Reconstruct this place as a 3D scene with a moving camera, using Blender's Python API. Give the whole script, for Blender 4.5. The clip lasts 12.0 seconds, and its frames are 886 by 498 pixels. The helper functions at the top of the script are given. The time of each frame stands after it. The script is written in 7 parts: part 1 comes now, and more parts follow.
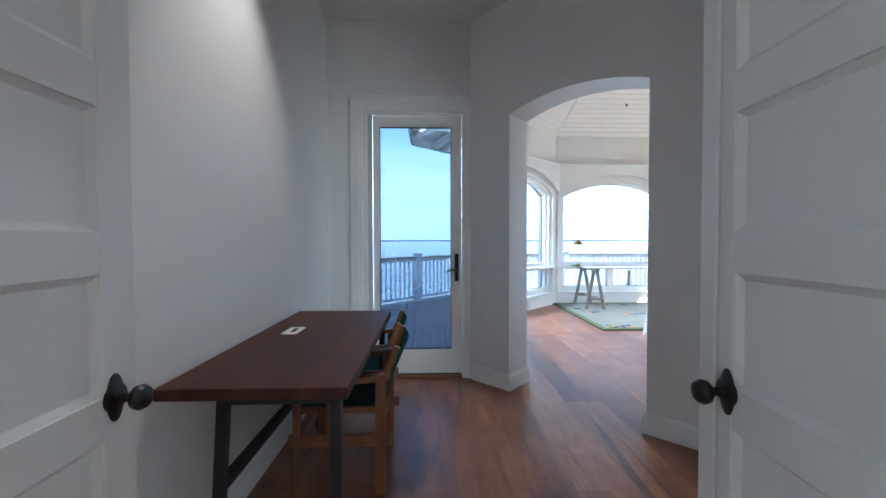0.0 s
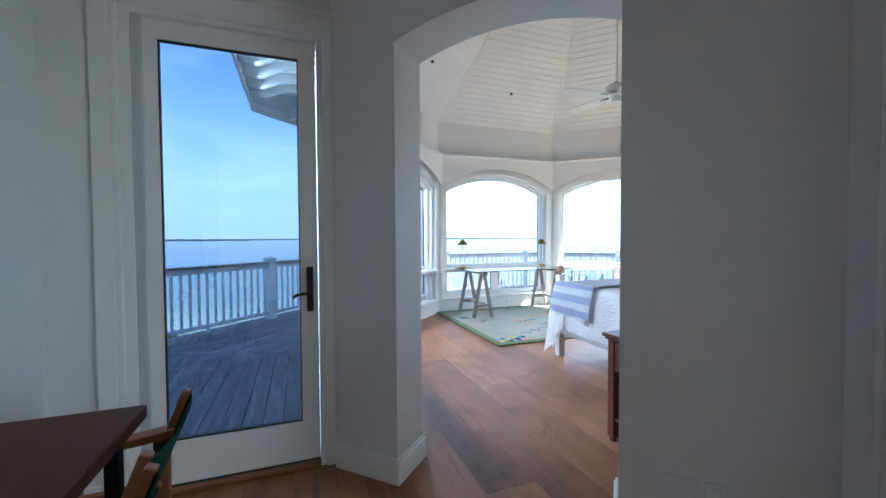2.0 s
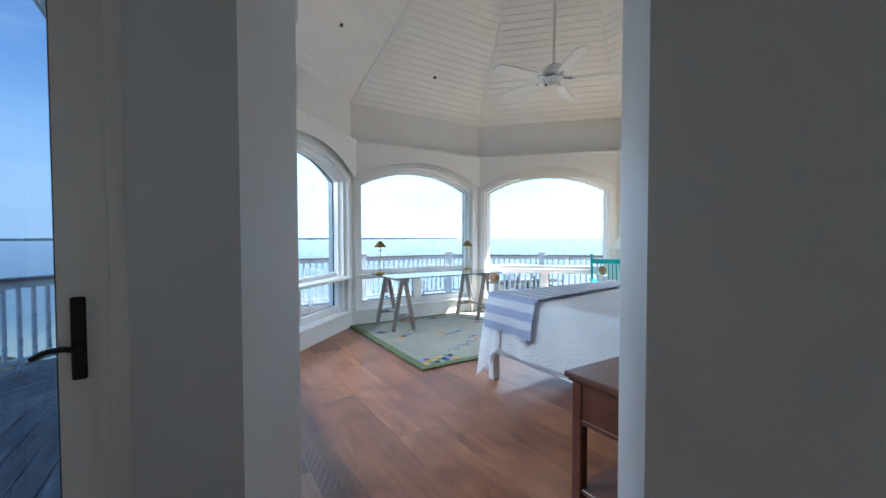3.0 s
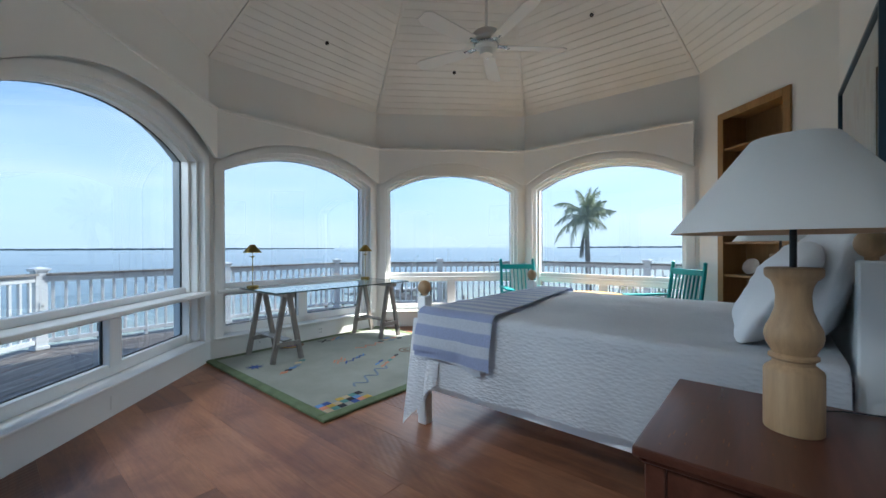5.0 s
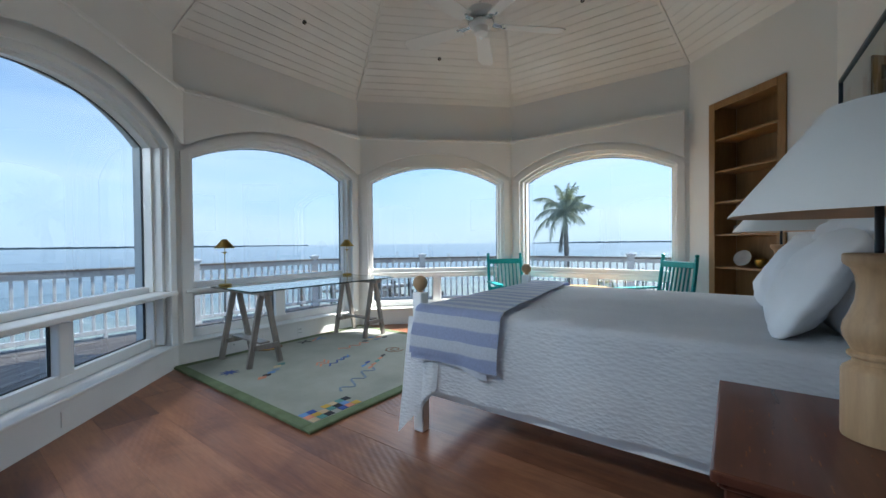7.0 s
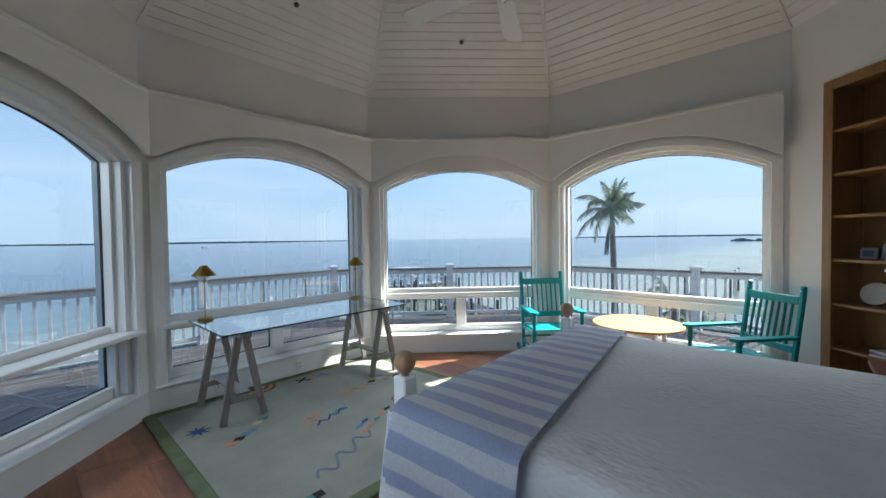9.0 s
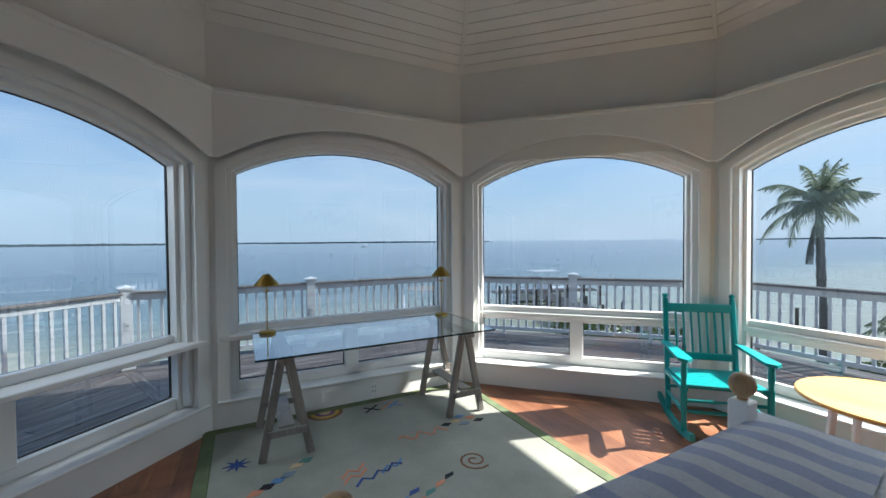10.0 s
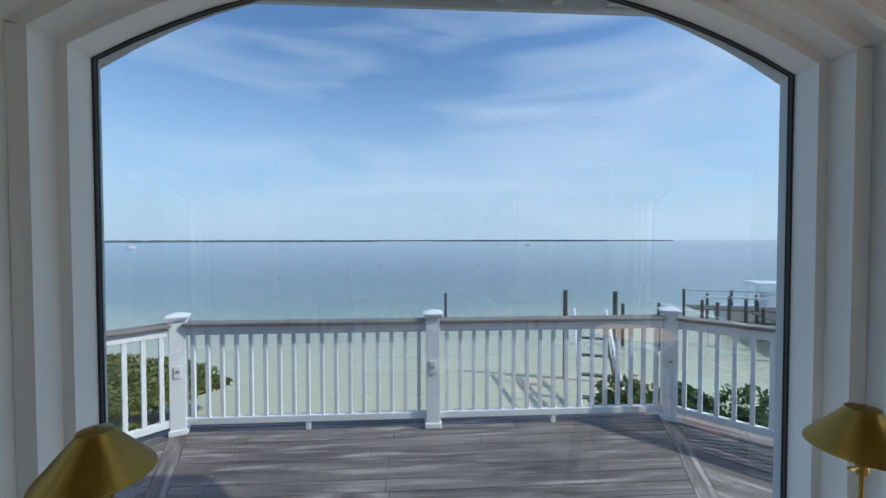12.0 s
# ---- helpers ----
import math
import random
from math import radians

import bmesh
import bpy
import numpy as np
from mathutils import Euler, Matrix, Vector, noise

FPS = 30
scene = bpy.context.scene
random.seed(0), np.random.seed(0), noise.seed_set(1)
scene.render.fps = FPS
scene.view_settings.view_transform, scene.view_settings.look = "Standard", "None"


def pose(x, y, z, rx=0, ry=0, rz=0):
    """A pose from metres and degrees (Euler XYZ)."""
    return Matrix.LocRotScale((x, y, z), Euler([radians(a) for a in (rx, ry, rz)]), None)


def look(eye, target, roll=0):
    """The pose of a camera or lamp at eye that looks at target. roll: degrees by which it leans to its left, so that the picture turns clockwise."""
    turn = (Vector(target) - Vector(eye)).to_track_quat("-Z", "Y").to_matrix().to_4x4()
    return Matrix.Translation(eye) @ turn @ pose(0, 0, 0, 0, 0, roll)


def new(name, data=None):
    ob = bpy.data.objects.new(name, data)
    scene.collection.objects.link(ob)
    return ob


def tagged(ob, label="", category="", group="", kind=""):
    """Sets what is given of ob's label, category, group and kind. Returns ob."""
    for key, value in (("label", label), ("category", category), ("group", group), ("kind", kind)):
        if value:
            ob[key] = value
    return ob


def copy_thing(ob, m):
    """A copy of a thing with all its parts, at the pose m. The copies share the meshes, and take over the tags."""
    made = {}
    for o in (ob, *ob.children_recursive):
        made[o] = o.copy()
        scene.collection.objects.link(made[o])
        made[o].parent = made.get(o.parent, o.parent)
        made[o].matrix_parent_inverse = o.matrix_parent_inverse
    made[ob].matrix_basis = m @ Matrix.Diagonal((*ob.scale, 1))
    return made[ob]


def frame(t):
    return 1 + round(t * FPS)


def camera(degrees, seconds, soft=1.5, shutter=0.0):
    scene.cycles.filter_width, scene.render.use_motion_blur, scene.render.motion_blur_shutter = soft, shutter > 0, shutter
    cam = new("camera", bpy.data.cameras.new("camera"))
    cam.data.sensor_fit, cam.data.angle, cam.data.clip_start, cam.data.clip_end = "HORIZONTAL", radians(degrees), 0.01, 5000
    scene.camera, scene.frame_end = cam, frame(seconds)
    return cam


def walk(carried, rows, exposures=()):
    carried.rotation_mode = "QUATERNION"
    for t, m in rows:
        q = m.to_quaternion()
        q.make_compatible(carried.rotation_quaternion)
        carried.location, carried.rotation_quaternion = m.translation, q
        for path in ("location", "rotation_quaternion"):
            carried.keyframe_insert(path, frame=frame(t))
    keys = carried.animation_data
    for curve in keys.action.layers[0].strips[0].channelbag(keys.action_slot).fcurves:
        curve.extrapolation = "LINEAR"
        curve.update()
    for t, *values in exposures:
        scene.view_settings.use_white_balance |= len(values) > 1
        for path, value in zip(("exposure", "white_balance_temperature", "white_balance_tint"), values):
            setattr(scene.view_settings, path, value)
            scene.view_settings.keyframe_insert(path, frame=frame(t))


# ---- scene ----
cam = camera(97.5, 12.0)
PATH = [
    (0, (0.067, -0.015, 1.225), (0.129, 1.983, 1.18), -0.1),
    (0.5, (0.053, 0.255, 1.221), (0.23, 2.247, 1.182), -0.1),
    (1, (0.068, 0.537, 1.229), (0.408, 2.507, 1.182), -0.2),
    (1.5, (0.122, 0.831, 1.228), (0.635, 2.764, 1.177), -0.3),
    (2, (0.242, 1.19, 1.258), (0.937, 3.064, 1.202), -0.3),
    (2.5, (0.422, 1.558, 1.271), (1.296, 3.356, 1.21), -0.2),
    (3.5, (0.757, 2.206, 1.28), (1.979, 3.789, 1.234), -0.1),
    (5.5, (0.916, 2.898, 1.174), (2.48, 4.145, 1.161), -0.3),
    (6, (0.91, 2.933, 1.174), (2.492, 4.157, 1.150), -0.4),
    (6.5, (0.931, 3.007, 1.156), (2.529, 4.21, 1.138), -0.6),
    (7, (0.996, 3.057, 1.165), (2.596, 4.258, 1.136), -0.6),
    (9, (1.765, 3.402, 1.435), (3.235, 4.757, 1.382), -0.8),
    (9.5, (2.218, 3.527, 1.462), (3.496, 5.065, 1.428), -0.8),
    (10, (2.685, 3.826, 1.483), (3.598, 5.605, 1.442), -0.5),
    (10.5, (2.866, 4.483, 1.516), (3.341, 6.425, 1.461), -0.2),
    (11, (2.961, 5.337, 1.545), (3.25, 7.315, 1.49), -0.2),
    (11.5, (3.215, 6.049, 1.566), (3.439, 8.036, 1.54), -0.3),
    (12, (3.468, 6.48, 1.59), (3.585, 8.476, 1.544), -0.1),
]
walk(cam, [(t, look(eye, target, roll)) for t, eye, target, roll in PATH],
     exposures=[(0.0, 4.45, 5750, 8), (1.5, 4.3, 5700, 7), (2.5, 3.85, 5750, 7), (3.5, 3.4, 5950, 7), (5.5, 2.78, 6080, 7), (7.0, 2.76, 6080, 7), (9.0, 2.55, 6150, 7), (10.0, 2.35, 6200, 8), (11.3, 2.25, 6200, 8), (12.0, 2.35, 6180, 8)])

# ---- world and sun ----
SUN_DIR = Vector((1.11, -0.30, 1.0)).normalized()  # towards the sun
world = bpy.data.worlds.new("sky_world")
scene.world = world
world.use_nodes = True
wn, wl = world.node_tree.nodes, world.node_tree.links
wn.clear()
w_out = wn.new("ShaderNodeOutputWorld")
w_bg = wn.new("ShaderNodeBackground")
w_sky = wn.new("ShaderNodeTexSky")
w_sky.sky_type = "NISHITA"
w_sky.sun_disc = False
w_sky.sun_elevation = math.asin(SUN_DIR.z)
w_sky.sun_rotation = math.atan2(SUN_DIR.x, SUN_DIR.y)
w_sky.air_density, w_sky.dust_density, w_sky.ozone_density = 1.0, 0.5, 3.0
w_bg.inputs["Strength"].default_value = 0.125
# thin high cloud: soft streaks over the blue
w_tc = wn.new("ShaderNodeTexCoord")
w_map = wn.new("ShaderNodeMapping")
w_map.inputs["Scale"].default_value = (1.0, 1.0, 5.5)
w_noise = wn.new("ShaderNodeTexNoise")
w_noise.inputs["Scale"].default_value = 2.3
w_noise.inputs["Detail"].default_value = 7.0
w_noise.inputs["Roughness"].default_value = 0.48
w_noise.inputs["Distortion"].default_value = 0.5
w_ramp = wn.new("ShaderNodeMapRange")
w_ramp.inputs["From Min"].default_value, w_ramp.inputs["From Max"].default_value = 0.40, 0.85
w_ramp.inputs["To Max"].default_value = 0.72
w_mix2 = wn.new("ShaderNodeMix")
w_mix2.data_type = "RGBA"
w_mix = wn.new("ShaderNodeMix")
w_mix.data_type = "RGBA"
w_mix.inputs["B"].default_value = (6.8, 7.6, 8.7, 1)
wl.new(w_tc.outputs["Generated"], w_map.inputs["Vector"])
wl.new(w_map.outputs["Vector"], w_noise.inputs["Vector"])
# more cloud towards the sun's side
w_sepc = wn.new("ShaderNodeSeparateXYZ")
w_side = wn.new("ShaderNodeMath")
w_side.operation = "MULTIPLY_ADD"
w_side.inputs[1].default_value = 0.16
wl.new(w_tc.outputs["Generated"], w_sepc.inputs["Vector"])
wl.new(w_sepc.outputs["X"], w_side.inputs[0])
wl.new(w_noise.outputs["Fac"], w_side.inputs[2])
wl.new(w_side.outputs["Value"], w_ramp.inputs["Value"])
wl.new(w_ramp.outputs["Result"], w_mix.inputs["Factor"])
w_deep = wn.new("ShaderNodeMix")
w_deep.data_type, w_deep.blend_type = "RGBA", "MULTIPLY"
w_deep.inputs["Factor"].default_value = 1.0
w_deep.inputs["B"].default_value = (1.25, 1.42, 1.50, 1)
wl.new(w_sky.outputs["Color"], w_deep.inputs["A"])
wl.new(w_deep.outputs["Result"], w_mix2.inputs["A"])
# pale blue haze towards the horizon
w_sep = wn.new("ShaderNodeSeparateXYZ")
w_haze = wn.new("ShaderNodeMapRange")
w_haze.interpolation_type = "SMOOTHSTEP"
w_haze.inputs["From Min"].default_value, w_haze.inputs["From Max"].default_value = -0.02, 0.46
w_haze.inputs["To Min"].default_value, w_haze.inputs["To Max"].default_value = 0.92, 0.0
w_mix2.inputs["B"].default_value = (4.7, 6.0, 7.5, 1)
wl.new(w_tc.outputs["Generated"], w_sep.inputs["Vector"])
wl.new(w_sep.outputs["Z"], w_haze.inputs["Value"])
wl.new(w_haze.outputs["Result"], w_mix2.inputs["Factor"])
wl.new(w_mix2.outputs["Result"], w_mix.inputs["A"])
wl.new(w_mix.outputs["Result"], w_bg.inputs["Color"])
wl.new(w_bg.outputs["Background"], w_out.inputs["Surface"])
sun = new("sun", bpy.data.lights.new("sun", "SUN"))
sun.data.energy, sun.data.angle, sun.data.color = 3.8, radians(0.6), (1.0, 0.95, 0.87)
sun.matrix_world = look((20, -2, 18), Vector((20, -2, 18)) - SUN_DIR)
# recessed downlight in the hall ceiling, by the wall
downlight = new("hall_downlight_lamp", bpy.data.lights.new("hall_downlight_lamp", "SPOT"))
downlight.data.energy, downlight.data.color, downlight.data.spot_size, downlight.data.spot_blend, downlight.data.shadow_soft_size = 3.2, (1.0, 0.90, 0.80), radians(75), 0.8, 0.04
downlight.matrix_world = look((-0.42, 1.75, 3.10), (-0.62, 1.78, 0.8))
# added fill lamps, out of view under the eave, standing in for sky light
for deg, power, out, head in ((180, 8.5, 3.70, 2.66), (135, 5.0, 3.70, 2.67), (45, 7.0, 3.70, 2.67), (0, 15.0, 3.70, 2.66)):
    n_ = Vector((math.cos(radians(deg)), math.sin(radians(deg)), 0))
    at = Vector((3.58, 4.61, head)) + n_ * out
    day = new("eave_fill_lamp", bpy.data.lights.new("eave_fill_lamp", "AREA"))
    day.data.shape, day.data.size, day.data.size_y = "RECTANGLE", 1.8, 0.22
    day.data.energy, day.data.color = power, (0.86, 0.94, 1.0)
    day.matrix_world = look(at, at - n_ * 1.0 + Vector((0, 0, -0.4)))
# added fill lamp in an invented opening of the unseen side room, brightens the hall
side_fill = new("side_room_fill", bpy.data.lights.new("side_room_fill", "AREA"))
side_fill.data.shape, side_fill.data.size, side_fill.data.size_y = "RECTANGLE", 1.0, 1.25
side_fill.data.energy, side_fill.data.color = 5.8, (0.90, 0.98, 0.95)
side_fill.matrix_world = look((4.37, -0.65, 1.42), (3.0, -1.5, 1.3))

# ---- materials ----
MATS = {}


def node_material(name):
    m = bpy.data.materials.new(name)
    m.use_nodes = True
    nt = m.node_tree
    return m, nt.nodes, nt.links, nt.nodes["Principled BSDF"]


def coords(n, l, scale=(1, 1, 1), rot=(0, 0, 0), space="Object"):
    tc, mp = n.new("ShaderNodeTexCoord"), n.new("ShaderNodeMapping")
    mp.inputs["Scale"].default_value, mp.inputs["Rotation"].default_value = scale, rot
    l.new(tc.outputs[space], mp.inputs["Vector"])
    return mp.outputs["Vector"]


def noise_tex(n, l, vec, scale, detail=4.0, rough=0.55, distort=0.0):
    t = n.new("ShaderNodeTexNoise")
    t.inputs["Scale"].default_value, t.inputs["Detail"].default_value = scale, detail
    t.inputs["Roughness"].default_value, t.inputs["Distortion"].default_value = rough, distort
    l.new(vec, t.inputs["Vector"])
    return t.outputs["Fac"]


def ramp(n, l, fac, stops):
    r = n.new("ShaderNodeValToRGB")
    e = r.color_ramp.elements
    while len(e) < len(stops):
        e.new(0.5)
    for k, (p, c) in enumerate(stops):
        e[k].position, e[k].color = p, (*c, 1)
    l.new(fac, r.inputs["Fac"])
    return r.outputs["Color"]


def mix(n, l, a, b, fac, blend="MIX"):
    x = n.new("ShaderNodeMix")
    x.data_type, x.blend_type = "RGBA", blend
    for key, v in (("A", a), ("B", b)):
        if isinstance(v, tuple):
            x.inputs[key].default_value = (*v, 1)
        else:
            l.new(v, x.inputs[key])
    if isinstance(fac, (int, float)):
        x.inputs["Factor"].default_value = fac
    else:
        l.new(fac, x.inputs["Factor"])
    return x.outputs["Result"]


def math_node(n, l, op, a, b=0.5, c=0.0):
    x = n.new("ShaderNodeMath")
    x.operation = op
    for k, v in enumerate((a, b, c)):
        if isinstance(v, (int, float)):
            x.inputs[k].default_value = v
        else:
            l.new(v, x.inputs[k])
    return x.outputs["Value"]


def bump(n, l, bsdf, height, strength=0.2, dist=0.01):
    b = n.new("ShaderNodeBump")
    b.inputs["Strength"].default_value, b.inputs["Distance"].default_value = strength, dist
    l.new(height, b.inputs["Height"])
    l.new(b.outputs["Normal"], bsdf.inputs["Normal"])


def painted(name, col, rough=0.5, vary=0.05, grain=60.0, relief=0.08, big=1.2, spec=0.4, space="Object"):
    """Paint with slight roller or brush grain and faint large unevenness."""
    m, n, l, p = node_material(name)
    v = coords(n, l, space=space)
    lo = tuple(c * (1 - vary) for c in col)
    hi = tuple(min(1, c * (1 + vary * 0.5)) for c in col)
    c1 = ramp(n, l, noise_tex(n, l, v, big, 5), [(0.3, lo), (0.7, hi)])
    l.new(c1, p.inputs["Base Color"])
    g = noise_tex(n, l, v, grain, 3)
    l.new(math_node(n, l, "MULTIPLY_ADD", g, 0.12, rough - 0.06), p.inputs["Roughness"])
    p.inputs["Specular IOR Level"].default_value = spec
    bump(n, l, p, g, relief, 0.002)
    return m


def wooden(name, dark, light, rough=0.45, axis="X", grain=14.0, relief=0.15, per_piece=0.0, gloss_var=0.15, space="Object"):
    """Wood with grain along one axis; per_piece shifts each piece's tone."""
    m, n, l, p = node_material(name)
    sc = {"X": (0.12, 1, 1), "Y": (1, 0.12, 1), "Z": (1, 1, 0.12)}[axis]
    v = coords(n, l, sc, space=space)
    g1 = noise_tex(n, l, v, grain, 8, 0.6, 0.6)
    g2 = noise_tex(n, l, v, grain * 6, 4, 0.6)
    base = ramp(n, l, g1, [(0.25, dark), (0.75, light)])
    fine = ramp(n, l, g2, [(0.3, (0.72, 0.72, 0.72)), (0.7, (1.08, 1.08, 1.08))])
    c = mix(n, l, base, fine, 0.6, "MULTIPLY")
    if per_piece:
        info = n.new("ShaderNodeObjectInfo")
        tone = ramp(n, l, info.outputs["Random"], [(0.0, (1 - per_piece,) * 3), (1.0, (1 + per_piece,) * 3)])
        c = mix(n, l, c, tone, 1.0, "MULTIPLY")
    l.new(c, p.inputs["Base Color"])
    l.new(math_node(n, l, "MULTIPLY_ADD", g1, gloss_var, rough - gloss_var / 2), p.inputs["Roughness"])
    bump(n, l, p, g2, relief, 0.003)
    return m


def metal(name, col, rough=0.3, metallic=1.0):
    m, n, l, p = node_material(name)
    v = coords(n, l)
    g = noise_tex(n, l, v, 35, 4)
    c = ramp(n, l, g, [(0.3, tuple(x * 0.93 for x in col)), (0.7, col)])
    l.new(c, p.inputs["Base Color"])
    p.inputs["Metallic"].default_value = metallic
    l.new(math_node(n, l, "MULTIPLY_ADD", g, 0.08, rough - 0.04), p.inputs["Roughness"])
    return m


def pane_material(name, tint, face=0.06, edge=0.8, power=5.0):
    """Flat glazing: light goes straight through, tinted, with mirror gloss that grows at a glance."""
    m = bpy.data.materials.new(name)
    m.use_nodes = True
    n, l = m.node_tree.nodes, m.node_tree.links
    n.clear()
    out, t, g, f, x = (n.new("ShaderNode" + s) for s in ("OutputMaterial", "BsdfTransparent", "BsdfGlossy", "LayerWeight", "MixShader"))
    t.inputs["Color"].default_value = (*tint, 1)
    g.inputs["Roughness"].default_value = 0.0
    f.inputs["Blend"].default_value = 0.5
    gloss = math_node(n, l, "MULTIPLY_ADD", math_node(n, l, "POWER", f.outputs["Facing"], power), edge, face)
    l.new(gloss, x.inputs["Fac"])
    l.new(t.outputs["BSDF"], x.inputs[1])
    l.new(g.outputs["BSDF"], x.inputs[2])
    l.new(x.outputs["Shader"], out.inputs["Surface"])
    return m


WALL = painted("wall_paint", (0.80, 0.80, 0.78), 0.62, 0.03, 90, 0.10)
HALL_WALL = painted("hall_wall_paint", (0.76, 0.76, 0.75), 0.42, 0.03, 90, 0.10)
TRIM = painted("trim_paint", (0.84, 0.84, 0.82), 0.32, 0.03, 40, 0.06)
SHELL = painted("exterior_paint", (0.78, 0.78, 0.76), 0.55, 0.05, 50, 0.1)
RAIL = painted("railing_paint", (0.82, 0.83, 0.84), 0.4, 0.05, 50, 0.06)
DOOR_PAINT = painted("door_paint", (0.66, 0.655, 0.64), 0.36, 0.03, 45, 0.08)
SPEAKER = painted("speaker_grey", (0.55, 0.56, 0.57), 0.6, 0.04)
# window and door tints set far darker than clear glass, to dim the outdoors
GLASS = pane_material("dimmed_window_glass", (0.148, 0.160, 0.168))
DOOR_GLASS = pane_material("dimmed_door_glass", (0.048, 0.062, 0.078))
TABLE_GLASS = pane_material("table_glass", (0.72, 0.88, 0.86), 0.32, 0.70, 3.0)
BRONZE = metal("oil_rubbed_bronze", (0.035, 0.03, 0.028), 0.42, 0.7)
BRASS = metal("brass", (0.42, 0.28, 0.07), 0.33)
GASKET = painted("black_gasket", (0.03, 0.03, 0.03), 0.6)


def ceiling_material():
    m, n, l, p = node_material("ceiling_board_paint")
    v = coords(n, l)
    l.new(ramp(n, l, noise_tex(n, l, v, 2.5, 5), [(0.3, (0.76, 0.75, 0.72)), (0.7, (0.81, 0.80, 0.775))]), p.inputs["Base Color"])
    p.inputs["Roughness"].default_value = 0.5
    bump(n, l, p, noise_tex(n, l, v, 50, 3), 0.08, 0.002)
    return m


CEIL = ceiling_material()


def floor_material():
    """Wide reclaimed boards: honey to red brown, saw marks, knots, waxed."""
    m, n, l, p = node_material("wide_plank_wood")
    info = n.new("ShaderNodeObjectInfo")
    tc = n.new("ShaderNodeTexCoord")
    shift = n.new("ShaderNodeVectorMath")
    shift.operation = "MULTIPLY_ADD"
    comb = n.new("ShaderNodeCombineXYZ")
    for k, s in enumerate((37.0, 91.0, 13.0)):
        l.new(math_node(n, l, "MULTIPLY", info.outputs["Random"], s), comb.inputs[k])
    l.new(tc.outputs["Object"], shift.inputs[0])
    shift.inputs[1].default_value = (1, 1, 1)
    l.new(comb.outputs["Vector"], shift.inputs[2])
    mp = n.new("ShaderNodeMapping")
    mp.inputs["Scale"].default_value = (0.10, 1.0, 1.0)
    l.new(shift.outputs["Vector"], mp.inputs["Vector"])
    v = mp.outputs["Vector"]
    g1 = noise_tex(n, l, v, 7, 8, 0.62, 1.2)
    g2 = noise_tex(n, l, v, 70, 4, 0.6)
    base = ramp(n, l, g1, [(0.22, (0.15, 0.055, 0.026)), (0.5, (0.26, 0.108, 0.052)), (0.78, (0.38, 0.185, 0.098))])
    tone = ramp(n, l, info.outputs["Random"], [(0.0, (0.62, 0.57, 0.56)), (0.4, (0.95, 0.92, 0.90)), (0.7, (1.08, 1.06, 1.04)), (1.0, (1.35, 1.38, 1.40))])
    c = mix(n, l, base, tone, 1.0, "MULTIPLY")
    c = mix(n, l, c, ramp(n, l, g2, [(0.3, (0.7, 0.68, 0.66)), (0.65, (1.05, 1.05, 1.05))]), 0.5, "MULTIPLY")
    # blotches of old finish and dark checks along the grain
    blotch = noise_tex(n, l, shift.outputs["Vector"], 2.6, 6, 0.6, 0.6)
    c = mix(n, l, c, ramp(n, l, blotch, [(0.32, (0.58, 0.52, 0.50)), (0.52, (1.0, 1.0, 1.0)), (0.72, (1.18, 1.16, 1.14))]), 0.8, "MULTIPLY")
    check = noise_tex(n, l, v, 3.4, 3, 0.55, 1.6)
    c = mix(n, l, c, (0.06, 0.028, 0.018), math_node(n, l, "MULTIPLY", ramp(n, l, check, [(0.315, (1, 1, 1)), (0.335, (0, 0, 0))]), 0.7))
    # knots and dark stains
    mk = n.new("ShaderNodeMapping")
    mk.inputs["Scale"].default_value = (0.55, 1.0, 1.0)
    l.new(shift.outputs["Vector"], mk.inputs["Vector"])
    vor = n.new("ShaderNodeTexVoronoi")
    vor.inputs["Scale"].default_value = 1.5
    l.new(mk.outputs["Vector"], vor.inputs["Vector"])
    knot = ramp(n, l, vor.outputs["Distance"], [(0.02, (1, 1, 1)), (0.06, (0, 0, 0))])
    c = mix(n, l, c, (0.05, 0.025, 0.015), math_node(n, l, "MULTIPLY", knot, 0.85))
    wear = noise_tex(n, l, tc.outputs["Object"], 1.3, 5)
    c = mix(n, l, c, (0.40, 0.22, 0.13), math_node(n, l, "MULTIPLY", ramp(n, l, wear, [(0.45, (0, 0, 0)), (0.8, (1, 1, 1))]), 0.35))
    l.new(c, p.inputs["Base Color"])
    l.new(math_node(n, l, "MULTIPLY_ADD", g1, 0.22, 0.28), p.inputs["Roughness"])
    p.inputs["Specular IOR Level"].default_value = 0.5
    # arcs of the old circular saw on some boards
    wv = n.new("ShaderNodeTexWave")
    wv.wave_type, wv.rings_direction = "RINGS", "Z"
    wv.inputs["Scale"].default_value, wv.inputs["Distortion"].default_value = 9.0, 1.0
    off = n.new("ShaderNodeMapping")
    off.inputs["Location"].default_value = (0.6, 1.1, 0)
    l.new(shift.outputs["Vector"], off.inputs["Vector"])
    l.new(off.outputs["Vector"], wv.inputs["Vector"])
    sawn = math_node(n, l, "MULTIPLY", wv.outputs["Fac"], ramp(n, l, noise_tex(n, l, shift.outputs["Vector"], 0.9, 2), [(0.5, (0, 0, 0)), (0.62, (1, 1, 1))]))
    bump(n, l, p, math_node(n, l, "MULTIPLY_ADD", sawn, 0.7, g2), 0.28, 0.004)
    return m


FLOOR = floor_material()


